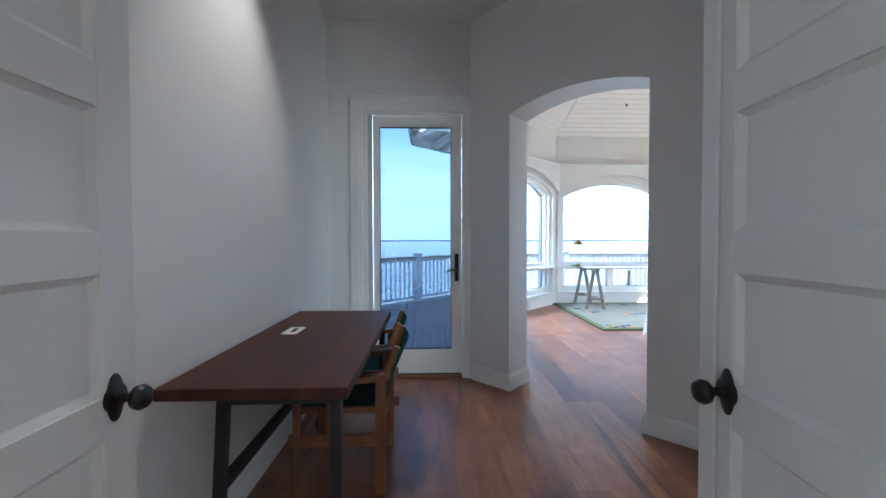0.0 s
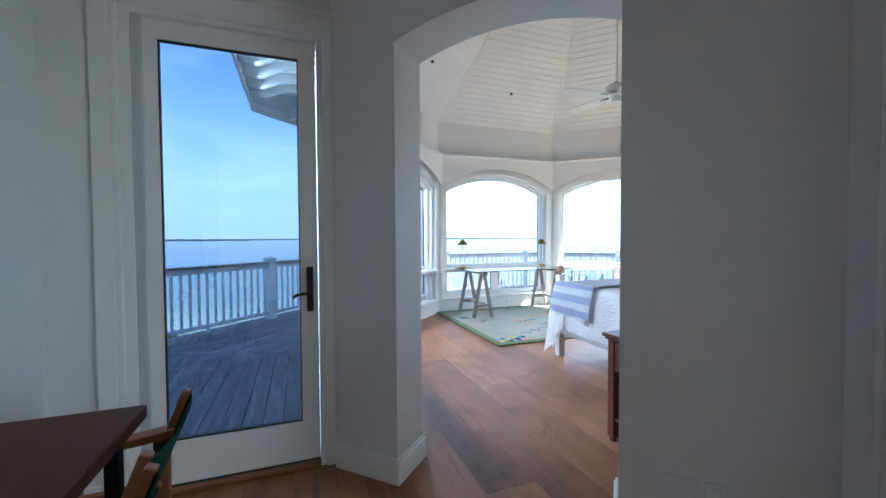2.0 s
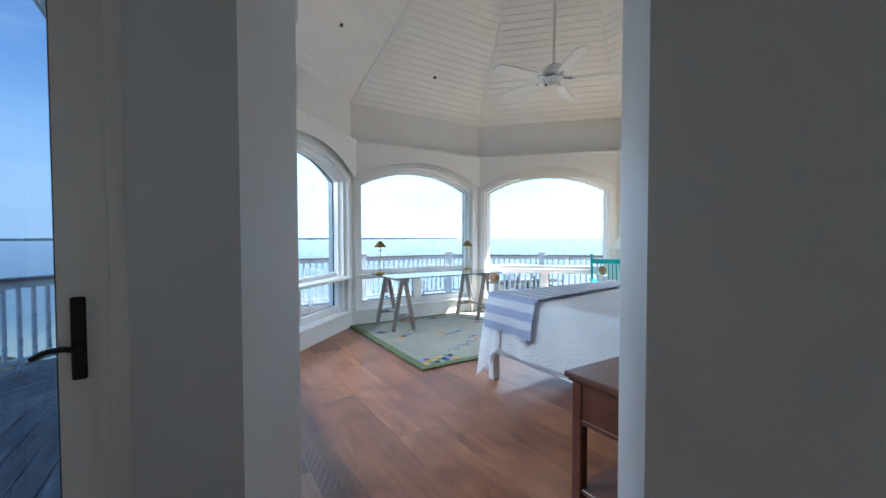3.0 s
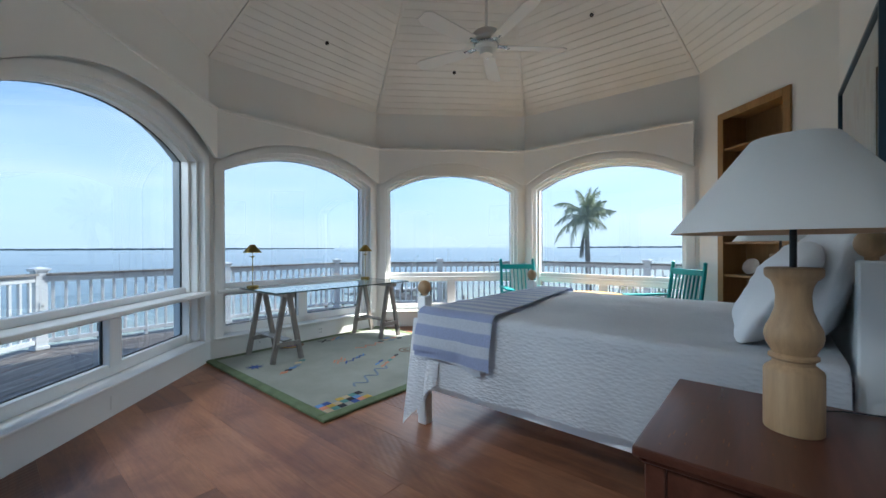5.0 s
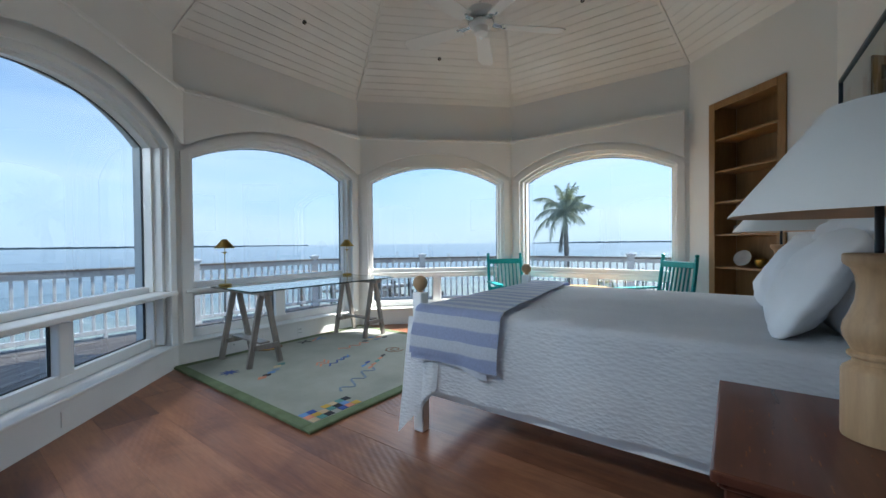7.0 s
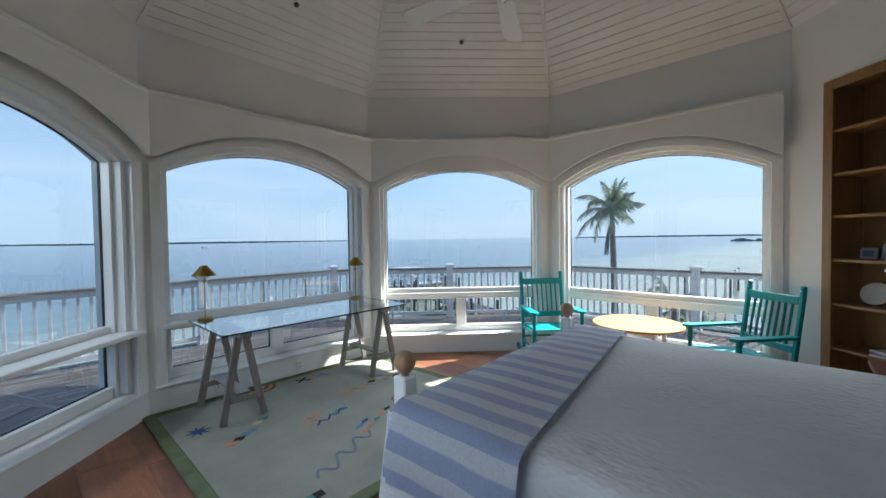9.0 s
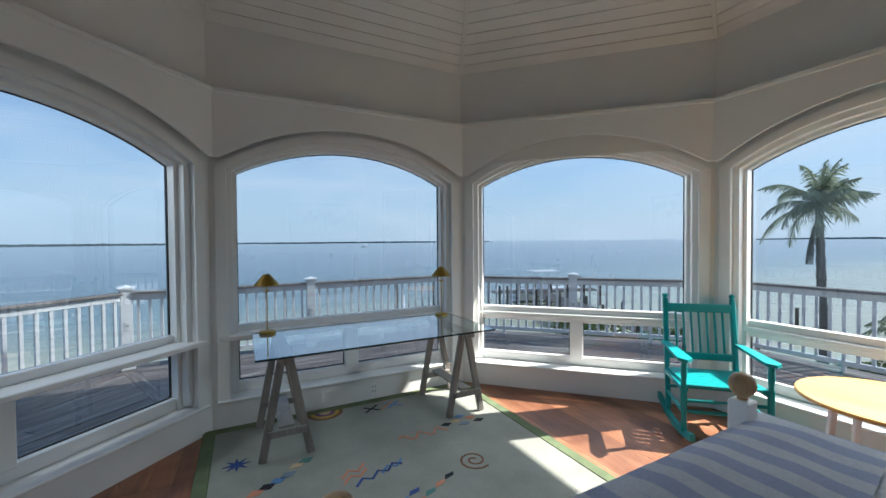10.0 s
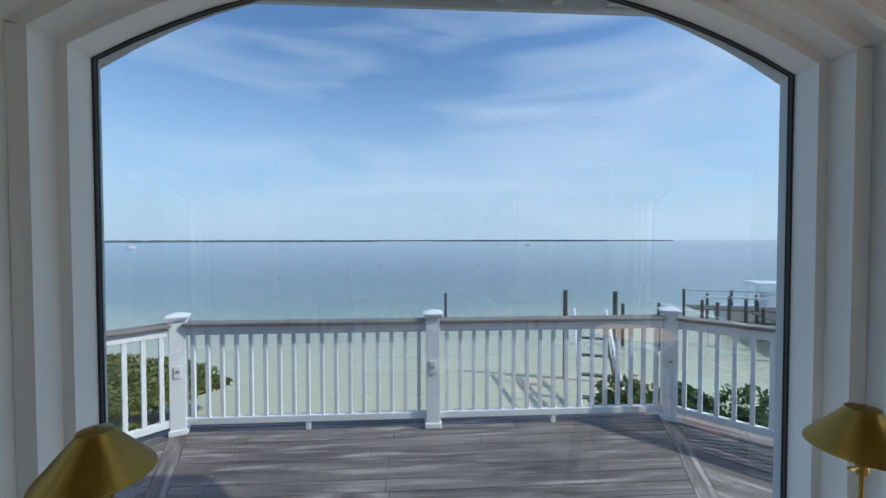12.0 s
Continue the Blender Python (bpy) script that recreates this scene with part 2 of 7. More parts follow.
def deck_material():
    m, n, l, p = node_material("weathered_sunstreak_deck_wood")
    info = n.new("ShaderNodeObjectInfo")
    v = coords(n, l, (0.08, 1, 1))
    g1 = noise_tex(n, l, v, 16, 8, 0.65, 0.8)
    g2 = noise_tex(n, l, v, 60, 4, 0.6)
    big = noise_tex(n, l, coords(n, l, (0.4, 1, 1)), 2.0, 4)
    # weathered grain; the ramp's pale end also puts sunlit streaks into the colour
    base = ramp(n, l, g1, [(0.32, (0.055, 0.043, 0.040)), (0.52, (0.155, 0.128, 0.118)), (0.68, (0.44, 0.40, 0.38))])
    tone = ramp(n, l, info.outputs["Random"], [(0.0, (0.75, 0.74, 0.74)), (1.0, (1.25, 1.24, 1.22))])
    c = mix(n, l, base, tone, 1.0, "MULTIPLY")
    c = mix(n, l, c, (0.30, 0.265, 0.25), math_node(n, l, "MULTIPLY", ramp(n, l, big, [(0.42, (0, 0, 0)), (0.72, (1, 1, 1))]), 0.55))
    l.new(c, p.inputs["Base Color"])
    l.new(math_node(n, l, "MULTIPLY_ADD", g1, 0.3, 0.4), p.inputs["Roughness"])
    bump(n, l, p, g2, 0.4, 0.004)
    return m


DECK = deck_material()


def water_material():
    """Shallow bay: sandy green by the shore, grey blue further out, small wind ripples."""
    m, n, l, p = node_material("bay_water")
    tc = n.new("ShaderNodeTexCoord")
    sep = n.new("ShaderNodeSeparateXYZ")
    l.new(tc.outputs["Object"], sep.inputs["Vector"])
    v = coords(n, l, (1, 1, 1))
    patch = noise_tex(n, l, v, 0.02, 5, 0.6, 0.5)
    far = math_node(n, l, "ADD", sep.outputs["Y"], math_node(n, l, "MULTIPLY_ADD", patch, 30.0, -15.0))
    shade = n.new("ShaderNodeMapRange")
    shade.inputs["From Min"].default_value, shade.inputs["From Max"].default_value = 12.0, 110.0
    l.new(far, shade.inputs["Value"])
    c = ramp(n, l, shade.outputs["Result"], [(0.0, (0.60, 0.56, 0.37)), (0.16, (0.46, 0.47, 0.33)), (0.30, (0.17, 0.25, 0.25)), (0.5, (0.09, 0.16, 0.20)), (1.0, (0.085, 0.15, 0.22))])
    l.new(c, p.inputs["Base Color"])
    p.inputs["Roughness"].default_value = 0.12
    p.inputs["IOR"].default_value = 1.33
    w1 = noise_tex(n, l, coords(n, l, (0.5, 1.6, 1)), 1.1, 4, 0.6, 0.4)
    w2 = noise_tex(n, l, coords(n, l, (0.02, 0.07, 1)), 1.0, 3)
    bump(n, l, p, math_node(n, l, "MULTIPLY_ADD", w2, 1.5, w1), 0.5, 0.25)
    return m


WATER = water_material()
SAND = painted("wet_sand", (0.36, 0.31, 0.22), 0.8, 0.2, 8, 0.4, 0.5)
GLASS_EDGE = painted("green_glass_edge", (0.01, 0.03, 0.025), 0.15, 0.1)
TEAL = painted("teal_chair_paint", (0.0, 0.235, 0.235), 0.38, 0.12, 35, 0.1, 5.0)
BALL_WOOD = wooden("turned_pale_wood", (0.33, 0.19, 0.09), (0.55, 0.36, 0.19), 0.5, "Z", 10)
LAMP_WOOD = wooden("pale_lamp_wood", (0.42, 0.25, 0.12), (0.60, 0.40, 0.22), 0.55, "Z", 9)
CHERRY = wooden("red_brown_cherry", (0.075, 0.022, 0.013), (0.17, 0.06, 0.035), 0.3, "X", 9, 0.1)
WALNUT = wooden("dark_walnut_top", (0.020, 0.007, 0.005), (0.115, 0.042, 0.024), 0.5, "Y", 7, 0.1)
WALNUT.node_tree.nodes["Principled BSDF"].inputs["Specular IOR Level"].default_value = 0.22
OAK = wooden("golden_oak", (0.22, 0.115, 0.035), (0.36, 0.20, 0.075), 0.5, "Z", 9)
CHAIR_WOOD = wooden("orange_brown_teak", (0.16, 0.06, 0.025), (0.30, 0.13, 0.06), 0.45, "Z", 10)
HONEY = wooden("honey_maple", (0.62, 0.33, 0.09), (0.78, 0.46, 0.16), 0.32, "Y", 5, 0.05)
HORSE = wooden("grey_worn_trestle_wood", (0.10, 0.085, 0.075), (0.30, 0.27, 0.24), 0.38, "Z", 12, 0.25)
WEATHERED = wooden("weathered_rail_cap", (0.12, 0.10, 0.09), (0.33, 0.29, 0.26), 0.6, "X", 12, 0.3)
PILING = wooden("old_dock_timber", (0.05, 0.045, 0.04), (0.16, 0.145, 0.13), 0.8, "Z", 6, 0.4)
STEEL = painted("black_steel", (0.018, 0.018, 0.02), 0.45, 0.15)
GREEN_CANVAS = painted("green_canvas", (0.005, 0.085, 0.07), 0.85, 0.2, 220, 0.4, 4.0)
SHADE = painted("white_linen_shade", (0.78, 0.77, 0.74), 0.85, 0.03, 260, 0.3)
SHADE_IN = painted("peach_shade_lining", (0.72, 0.50, 0.33), 0.8, 0.05)
CHROME = metal("polished_chrome", (0.75, 0.75, 0.74), 0.12)
PLATE = painted("white_plastic", (0.80, 0.80, 0.78), 0.35, 0.02)
FAN_WHITE = painted("fan_white", (0.80, 0.80, 0.78), 0.4, 0.04)
ROOF_METAL = metal("galvanised_roof", (0.42, 0.44, 0.46), 0.45, 0.6)
BOAT_WHITE = painted("boat_white", (0.8, 0.8, 0.8), 0.3)
LEAD = painted("pewter_grey", (0.30, 0.31, 0.31), 0.4, 0.1, 30)
STONE = painted("pale_shell", (0.55, 0.52, 0.47), 0.6, 0.2, 25, 0.3, 8)


def quilt_material():
    """White matelasse: rows of small puckers, in relief."""
    m, n, l, p = node_material("white_quilted_cotton")
    v = coords(n, l)
    l.new(ramp(n, l, noise_tex(n, l, v, 3.0, 5), [(0.3, (0.81, 0.815, 0.83)), (0.7, (0.87, 0.872, 0.875))]), p.inputs["Base Color"])
    p.inputs["Roughness"].default_value = 0.9
    p.inputs["Sheen Weight"].default_value = 0.2
    w = noise_tex(n, l, coords(n, l, (1, 1, 1)), 22, 3, 0.5)
    br = n.new("ShaderNodeTexVoronoi")
    br.inputs["Scale"].default_value = 58.0
    mp = n.new("ShaderNodeMapping")
    mp.inputs["Scale"].default_value = (0.8, 0.55, 1.25)
    l.new(coords(n, l), mp.inputs["Vector"])
    l.new(mp.outputs["Vector"], br.inputs["Vector"])
    bump(n, l, p, math_node(n, l, "MULTIPLY_ADD", br.outputs["Distance"], 1.3, math_node(n, l, "MULTIPLY", w, 0.8)), 0.55, 0.006)
    return m


QUILT = quilt_material()
LINEN = painted("white_pillow_cotton", (0.82, 0.82, 0.82), 0.9, 0.04, 160, 0.25, 3)


def throw_material():
    """Lilac-blue and white bands that run along the bed, counted over the top and down the sides."""
    m, n, l, p = node_material("striped_cotton_throw")
    tc, sep = n.new("ShaderNodeTexCoord"), n.new("ShaderNodeSeparateXYZ")
    l.new(tc.outputs["Object"], sep.inputs["Vector"])
    over = math_node(n, l, "MINIMUM", math_node(n, l, "ABSOLUTE", math_node(n, l, "SUBTRACT", sep.outputs["X"], 3.6175)), 0.872)
    down = math_node(n, l, "SUBTRACT", 0.80, sep.outputs["Z"])
    wob = noise_tex(n, l, coords(n, l), 6.0, 2)
    arc = math_node(n, l, "MULTIPLY_ADD", wob, 0.012, math_node(n, l, "ADD", over, down))
    s = math_node(n, l, "FRACT", math_node(n, l, "DIVIDE", arc, 0.130))
    band = ramp(n, l, s, [(0.0, (0, 0, 0)), (0.46, (0, 0, 0)), (0.52, (1, 1, 1)), (0.95, (1, 1, 1))])
    c = mix(n, l, (0.72, 0.74, 0.79), (0.43, 0.48, 0.66), band)
    v = coords(n, l)
    c = mix(n, l, c, ramp(n, l, noise_tex(n, l, v, 90, 3), [(0.3, (0.88, 0.88, 0.88)), (0.7, (1.06, 1.06, 1.06))]), 0.8, "MULTIPLY")
    l.new(c, p.inputs["Base Color"])
    p.inputs["Roughness"].default_value = 0.95
    p.inputs["Sheen Weight"].default_value = 0.5
    bump(n, l, p, noise_tex(n, l, v, 180, 3), 0.5, 0.004)
    return m


THROW = throw_material()


def leaf_material(name, a, b):
    m, n, l, p = node_material(name)
    v = coords(n, l)
    geo = n.new("ShaderNodeNewGeometry")
    c = mix(n, l, ramp(n, l, geo.outputs["Random Per Island"], [(0.0, a), (1.0, b)]), ramp(n, l, noise_tex(n, l, v, 1.5, 4), [(0.3, (0.7, 0.7, 0.7)), (0.7, (1.1, 1.1, 1.1))]), 0.8, "MULTIPLY")
    l.new(c, p.inputs["Base Color"])
    p.inputs["Roughness"].default_value = 0.5
    # thin leaves let some of the sun through
    tr, mx = n.new("ShaderNodeBsdfTranslucent"), n.new("ShaderNodeMixShader")
    mx.inputs["Fac"].default_value = 0.55
    l.new(c, tr.inputs["Color"])
    l.new(p.outputs["BSDF"], mx.inputs[1])
    l.new(tr.outputs["BSDF"], mx.inputs[2])
    for k in n:
        if k.bl_idname == "ShaderNodeOutputMaterial":
            l.new(mx.outputs["Shader"], k.inputs["Surface"])
    return m


PALM_LEAF = leaf_material("palm_leaf", (0.26, 0.31, 0.19), (0.52, 0.56, 0.40))
DEAD_LEAF = leaf_material("dead_palm_leaf", (0.16, 0.13, 0.09), (0.30, 0.26, 0.19))
SHRUB_LEAF = leaf_material("shrub_leaf", (0.05, 0.10, 0.03), (0.16, 0.21, 0.06))
GRASS_LEAF = leaf_material("dune_grass", (0.13, 0.16, 0.035), (0.34, 0.33, 0.10))
# greyed blue-green: the haze of distance is put into this colour
FAR_HAZE_GREEN = painted("hazy_far_mangrove", (0.14, 0.18, 0.19), 0.9, 0.3, 0.05, 0.0, 0.01)
BARK = wooden("palm_bark", (0.13, 0.115, 0.10), (0.30, 0.27, 0.24), 0.85, "Z", 3, 0.5)


def rug_material():
    m, n, l, p = node_material("sage_wool_pile")
    v = coords(n, l)
    c = ramp(n, l, noise_tex(n, l, v, 2.2, 6, 0.6), [(0.3, (0.205, 0.208, 0.175)), (0.7, (0.275, 0.278, 0.24))])
    c = mix(n, l, c, ramp(n, l, noise_tex(n, l, v, 140, 2), [(0.3, (0.82, 0.82, 0.82)), (0.7, (1.05, 1.05, 1.05))]), 0.8, "MULTIPLY")
    l.new(c, p.inputs["Base Color"])
    p.inputs["Roughness"].default_value = 0.95
    bump(n, l, p, noise_tex(n, l, v, 190, 2), 0.6, 0.006)
    return m


RUG = rug_material()


def wool(name, col):
    return painted(name, col, 0.95, 0.25, 190, 0.5, 9.0)


RUG_GREEN = wool("dark_green_wool", (0.11, 0.14, 0.07))
WOOL = {k: wool(k + "_wool", c) for k, c in {"navy": (0.03, 0.06, 0.20), "black": (0.015, 0.015, 0.02), "salmon": (0.50, 0.20, 0.12), "blue": (0.10, 0.20, 0.38), "ochre": (0.42, 0.27, 0.05), "brown": (0.16, 0.08, 0.04), "slate": (0.14, 0.18, 0.23), "teal": (0.08, 0.20, 0.18), "tan": (0.42, 0.32, 0.2), "plum": (0.14, 0.07, 0.16)}.items()}

# ---- mesh helpers ----


def part(name, bm, material, parent=None, label="", smooth=False):
    """One mesh object from a bmesh, under a thing, a part or nothing."""
    me = bpy.data.meshes.new(name)
    bmesh.ops.recalc_face_normals(bm, faces=bm.faces)
    bm.to_mesh(me)
    bm.free()
    for m in material if isinstance(material, (list, tuple)) else (material,):
        me.materials.append(m)
    if smooth:
        for f in me.polygons:
            f.use_smooth = True
        me.set_sharp_from_angle(angle=radians(38))
    ob = new(name, me)
    if parent:
        ob.parent = parent
    if label:
        ob["label"] = label
    return ob


def thing(name, label, category, m=None, group="", kind=""):
    ob = new(name)
    if m is not None:
        ob.matrix_basis = m
    ob.empty_display_size = 0.1
    return tagged(ob, label, category, group, kind)


def add_box(bm, x0, y0, z0, x1, y1, z1, bev=0.0, m=None, seg=1):
    g = bmesh.ops.create_cube(bm, size=1.0)
    vs = g["verts"]
    bmesh.ops.transform(bm, verts=vs, matrix=Matrix.Translation(((x0 + x1) / 2, (y0 + y1) / 2, (z0 + z1) / 2)) @ Matrix.Diagonal((abs(x1 - x0), abs(y1 - y0), abs(z1 - z0), 1)))
    if bev:
        es = list({e for v in vs for e in v.link_edges})
        r = bmesh.ops.bevel(bm, geom=es, offset=bev, segments=seg, affect="EDGES", profile=0.6)
        vs = list({v for v in r["verts"]} | {v for v in vs if v.is_valid})
    if m is not None:
        bmesh.ops.transform(bm, verts=vs, matrix=m)
    return vs


def box(x0, y0, z0, x1, y1, z1, bev=0.0, m=None, seg=1):
    bm = bmesh.new()
    add_box(bm, x0, y0, z0, x1, y1, z1, bev, m, seg)
    return bm


def add_lathe(bm, prof, seg=24, m=None, cap=True):
    rings = []
    for r, z in prof:
        rings.append([bm.verts.new((r * math.cos(2 * math.pi * k / seg), r * math.sin(2 * math.pi * k / seg), z)) for k in range(seg)])
    for a, b in zip(rings, rings[1:]):
        for k in range(seg):
            bm.faces.new((a[k], a[(k + 1) % seg], b[(k + 1) % seg], b[k]))
    if cap:
        bm.faces.new(rings[0][::-1])
        bm.faces.new(rings[-1])
    vs = [v for r in rings for v in r]
    if m is not None:
        bmesh.ops.transform(bm, verts=vs, matrix=m)
    return vs


def lathe(prof, seg=24, m=None, cap=True):
    bm = bmesh.new()
    add_lathe(bm, prof, seg, m, cap)
    return bm


def add_rod(bm, a, b, r0, r1=None, seg=10):
    a, b = Vector(a), Vector(b)
    q = (b - a).to_track_quat("Z", "Y").to_matrix().to_4x4()
    return add_lathe(bm, [(r0, 0), (r0 if r1 is None else r1, (b - a).length)], seg, Matrix.Translation(a) @ q)


def add_bar(bm, a, b, w, d, bev=0.0, up=(0, 0, 1)):
    """A square bar from a to b, w wide and d deep."""
    a, b = Vector(a), Vector(b)
    z = (b - a).normalized()
    x = Vector(up).cross(z)
    x = x.normalized() if x.length > 1e-4 else Vector((1, 0, 0))
    y = z.cross(x)
    m = Matrix((x, y, z)).transposed().to_4x4()
    m.translation = a
    return add_box(bm, -w / 2, -d / 2, 0, w / 2, d / 2, (b - a).length, bev, m)


def bar(a, b, w, d, bev=0.0, up=(0, 0, 1)):
    bm = bmesh.new()
    add_bar(bm, a, b, w, d, bev, up)
    return bm


def arch_curve(u0, u1, spring, rise, n=18):
    """Points of a flat arch from (u0, spring) over the apex to (u1, spring)."""
    h = (u1 - u0) / 2
    R = (h * h + rise * rise) / (2 * rise)
    a = math.asin(min(1, h / R))
    c = (u0 + u1) / 2
    return [(c + R * math.sin(-a + 2 * a * k / n), spring + rise - R + R * math.cos(-a + 2 * a * k / n)) for k in range(n + 1)]


def strip_solid(bm, inner, outer, v0, v1):
    """A closed solid between two point rows of one length (u, z), from depth v0 to v1."""
    cols = []
    for (u0, z0), (u1, z1) in zip(inner, outer):
        cols.append([bm.verts.new(p) for p in ((u0, v0, z0), (u1, v0, z1), (u1, v1, z1), (u0, v1, z0))])
    for a, b in zip(cols, cols[1:]):
        for k in range(4):
            bm.faces.new((a[k], a[(k + 1) % 4], b[(k + 1) % 4], b[k]))
    bm.faces.new(cols[0][::-1])
    bm.faces.new(cols[-1])


def prism(pts, z0, z1):
    """A flat plate over a plan outline."""
    bm = bmesh.new()
    lo = [bm.verts.new((x, y, z0)) for x, y in pts]
    hi = [bm.verts.new((x, y, z1)) for x, y in pts]
    bm.faces.new(lo[::-1])
    bm.faces.new(hi)
    for k in range(len(pts)):
        j = (k + 1) % len(pts)
        bm.faces.new((lo[k], lo[j], hi[j], hi[k]))
    return bm


# ---- plan of the eight-sided room ----
CX, CY, AP = 3.58, 4.61, 2.74
HS = AP * math.tan(radians(22.5))
EAVES, CONE = 3.20, 2.66
THICK = 0.30
SOUTH = 2.42
DECK_Z = -0.10


def side(deg):
    """Frame of a side whose outward normal points deg from +x: u to the right seen from inside, v outward, z up."""
    a = radians(deg)
    nrm = Vector((math.cos(a), math.sin(a), 0))
    u = Vector((math.sin(a), -math.cos(a), 0))
    m = Matrix((u, nrm, Vector((0, 0, 1)))).transposed().to_4x4()
    m.translation = (CX + nrm.x * AP, CY + nrm.y * AP, 0)
    return m


def oct_pts(ap):
    r = ap / math.cos(radians(22.5))
    return [(CX + r * math.cos(radians(22.5 + 45 * k)), CY + r * math.sin(radians(22.5 + 45 * k))) for k in range(8)]


G0, G1 = -0.945, 0.945          # glazing
SPRING, RISE = 2.055, 0.245


def window_wall(name, deg, num):
    M = side(deg)
    e = HS + THICK * math.tan(radians(22.5))
    o0, o1 = G0 - 0.075, G1 + 0.075
    bm = bmesh.new()
    tri = [(-HS, HS, 0.0), (-e, e, THICK)]

    def slab(u0, u1, z0, z1, left=False, right=False):
        a0, a1 = u0, u1
        b0, b1 = (-e if left else u0), (e if right else u1)
        vs = [bm.verts.new(p) for p in ((a0, 0, z0), (a1, 0, z0), (b1, THICK, z0), (b0, THICK, z0), (a0, 0, z1), (a1, 0, z1), (b1, THICK, z1), (b0, THICK, z1))]
        for f in ((0, 1, 2, 3), (4, 7, 6, 5), (0, 4, 5, 1), (1, 5, 6, 2), (2, 6, 7, 3), (3, 7, 4, 0)):
            bm.faces.new([vs[k] for k in f])

    slab(-HS, HS, 0, 0.215, True, True)
    slab(-HS, o0, 0.215, EAVES, True, False)
    slab(o1, HS, 0.215, EAVES, False, True)
    arc = arch_curve(o0, o1, SPRING + 0.02, RISE + 0.055)
    strip_solid(bm, arc, [(u, EAVES) for u, z in arc], 0, THICK)
    w = part(name, bm, WALL)
    w.matrix_basis = M
    tagged(w, "white painted wall with a wide arched window opening", "wall", kind="structure")
    # the window
    win = thing(f"window_{num}", "large white arched picture window with two low panes under a shelf", "window", M, "arched windows", "structure")
    g = 0.185
    fr = bmesh.new()
    add_box(fr, o0, g - 0.075, 0.235, G0, g + 0.022, SPRING + 0.004)
    add_box(fr, G1, g - 0.075, 0.235, o1, g + 0.022, SPRING + 0.004)
    inner = arch_curve(G0, G1, SPRING, RISE)
    strip_solid(fr, inner, arch_curve(o0, o1, SPRING + 0.02, RISE + 0.055), g - 0.075, g + 0.022)
    part("window_frame", fr, TRIM, win)
    # stepped inner moulding towards the room
    mo = bmesh.new()
    mi, mu = arch_curve(G0 - 0.028, G1 + 0.028, SPRING + 0.01, RISE + 0.02), arch_curve(G0 - 0.075, G1 + 0.075, SPRING + 0.02, RISE + 0.055)
    strip_solid(mo, mi, mu, 0.045, g - 0.07)
    add_box(mo, o0 + 0.002, 0.045, 0.26, G0 - 0.028, g - 0.07, SPRING + 0.012)
    add_box(mo, G1 + 0.028, 0.045, 0.26, o1 - 0.002, g - 0.07, SPRING + 0.012)
    part("inner_moulding", mo, TRIM, win)
    ca = bmesh.new()
    ci, co = arch_curve(o0 + 0.012, o1 - 0.012, SPRING + 0.018, RISE + 0.05), arch_curve(o0 - 0.075, o1 + 0.075, SPRING + 0.035, RISE + 0.10)
    strip_solid(ca, ci, co, -0.018, 0.0015)
    add_box(ca, o0 - 0.075, -0.018, 0.232, o0 + 0.012, 0.0015, SPRING + 0.03, 0.004)
    add_box(ca, o1 - 0.012, -0.018, 0.232, o1 + 0.075, 0.0015, SPRING + 0.03, 0.004)
    part("casing", ca, TRIM, win)
    ga = bmesh.new()
    strip_solid(ga, arch_curve(G0 + 0.006, G1 - 0.006, SPRING, RISE - 0.006), inner, g - 0.007, g + 0.007)
    add_box(ga, G0, g - 0.007, 0.80, G0 + 0.006, g + 0.007, SPRING)
    add_box(ga, G1 - 0.006, g - 0.007, 0.80, G1, g + 0.007, SPRING)
    part("gasket", ga, GASKET, win, "thin black glazing gasket")
    # shelf, mullion and bottom rail
    if deg >= 90:
        part("shelf", box(o0 - 0.05, -0.045 if deg > 90 else -0.03, 0.705, o1 + 0.05, g - 0.02, 0.742, 0.006), TRIM, win, "white shelf across the window")
    else:
        part("shelf", box(G0 - 0.02, g - 0.085, 0.705, G1 + 0.02, g - 0.02, 0.742, 0.006), TRIM, win, "narrow white ledge across the window")
    part("transom", box(G0, g - 0.045, 0.742, G1, g + 0.022, 0.797, 0.004), TRIM, win)
    part("transom", box(G0, g - 0.05, 0.66, G1, g + 0.022, 0.7045, 0.004), TRIM, win)
    part("mullion", box(-0.062, g - 0.06, 0.30, 0.062, g + 0.022, 0.662, 0.005), TRIM, win)
    part("bottom_rail", box(G0, g - 0.05, 0.236, G1, g + 0.022, 0.322, 0.004), TRIM, win)
    part("window_sill", box(o0 - 0.075, -0.035, 0.2155, o1 + 0.075, g + 0.05, 0.2355, 0.005), TRIM, win)
    # glass, tinted to dim the outdoors; unshadowed so full daylight still enters
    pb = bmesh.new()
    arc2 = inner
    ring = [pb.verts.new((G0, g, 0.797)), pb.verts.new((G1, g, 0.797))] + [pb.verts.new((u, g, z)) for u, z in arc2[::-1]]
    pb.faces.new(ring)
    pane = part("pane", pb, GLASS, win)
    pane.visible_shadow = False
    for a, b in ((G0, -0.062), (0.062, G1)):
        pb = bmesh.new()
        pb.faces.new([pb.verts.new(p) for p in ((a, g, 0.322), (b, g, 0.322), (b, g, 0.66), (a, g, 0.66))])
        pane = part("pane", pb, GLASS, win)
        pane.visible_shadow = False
        ga = bmesh.new()
        for q in ((a, 0.322, a + 0.008, 0.66), (b - 0.008, 0.322, b, 0.66), (a, 0.322, b, 0.329)):
            add_box(ga, q[0], g - 0.008, q[1], q[2], g + 0.008, q[3])
        part("gasket", ga, GASKET, win)
    return win


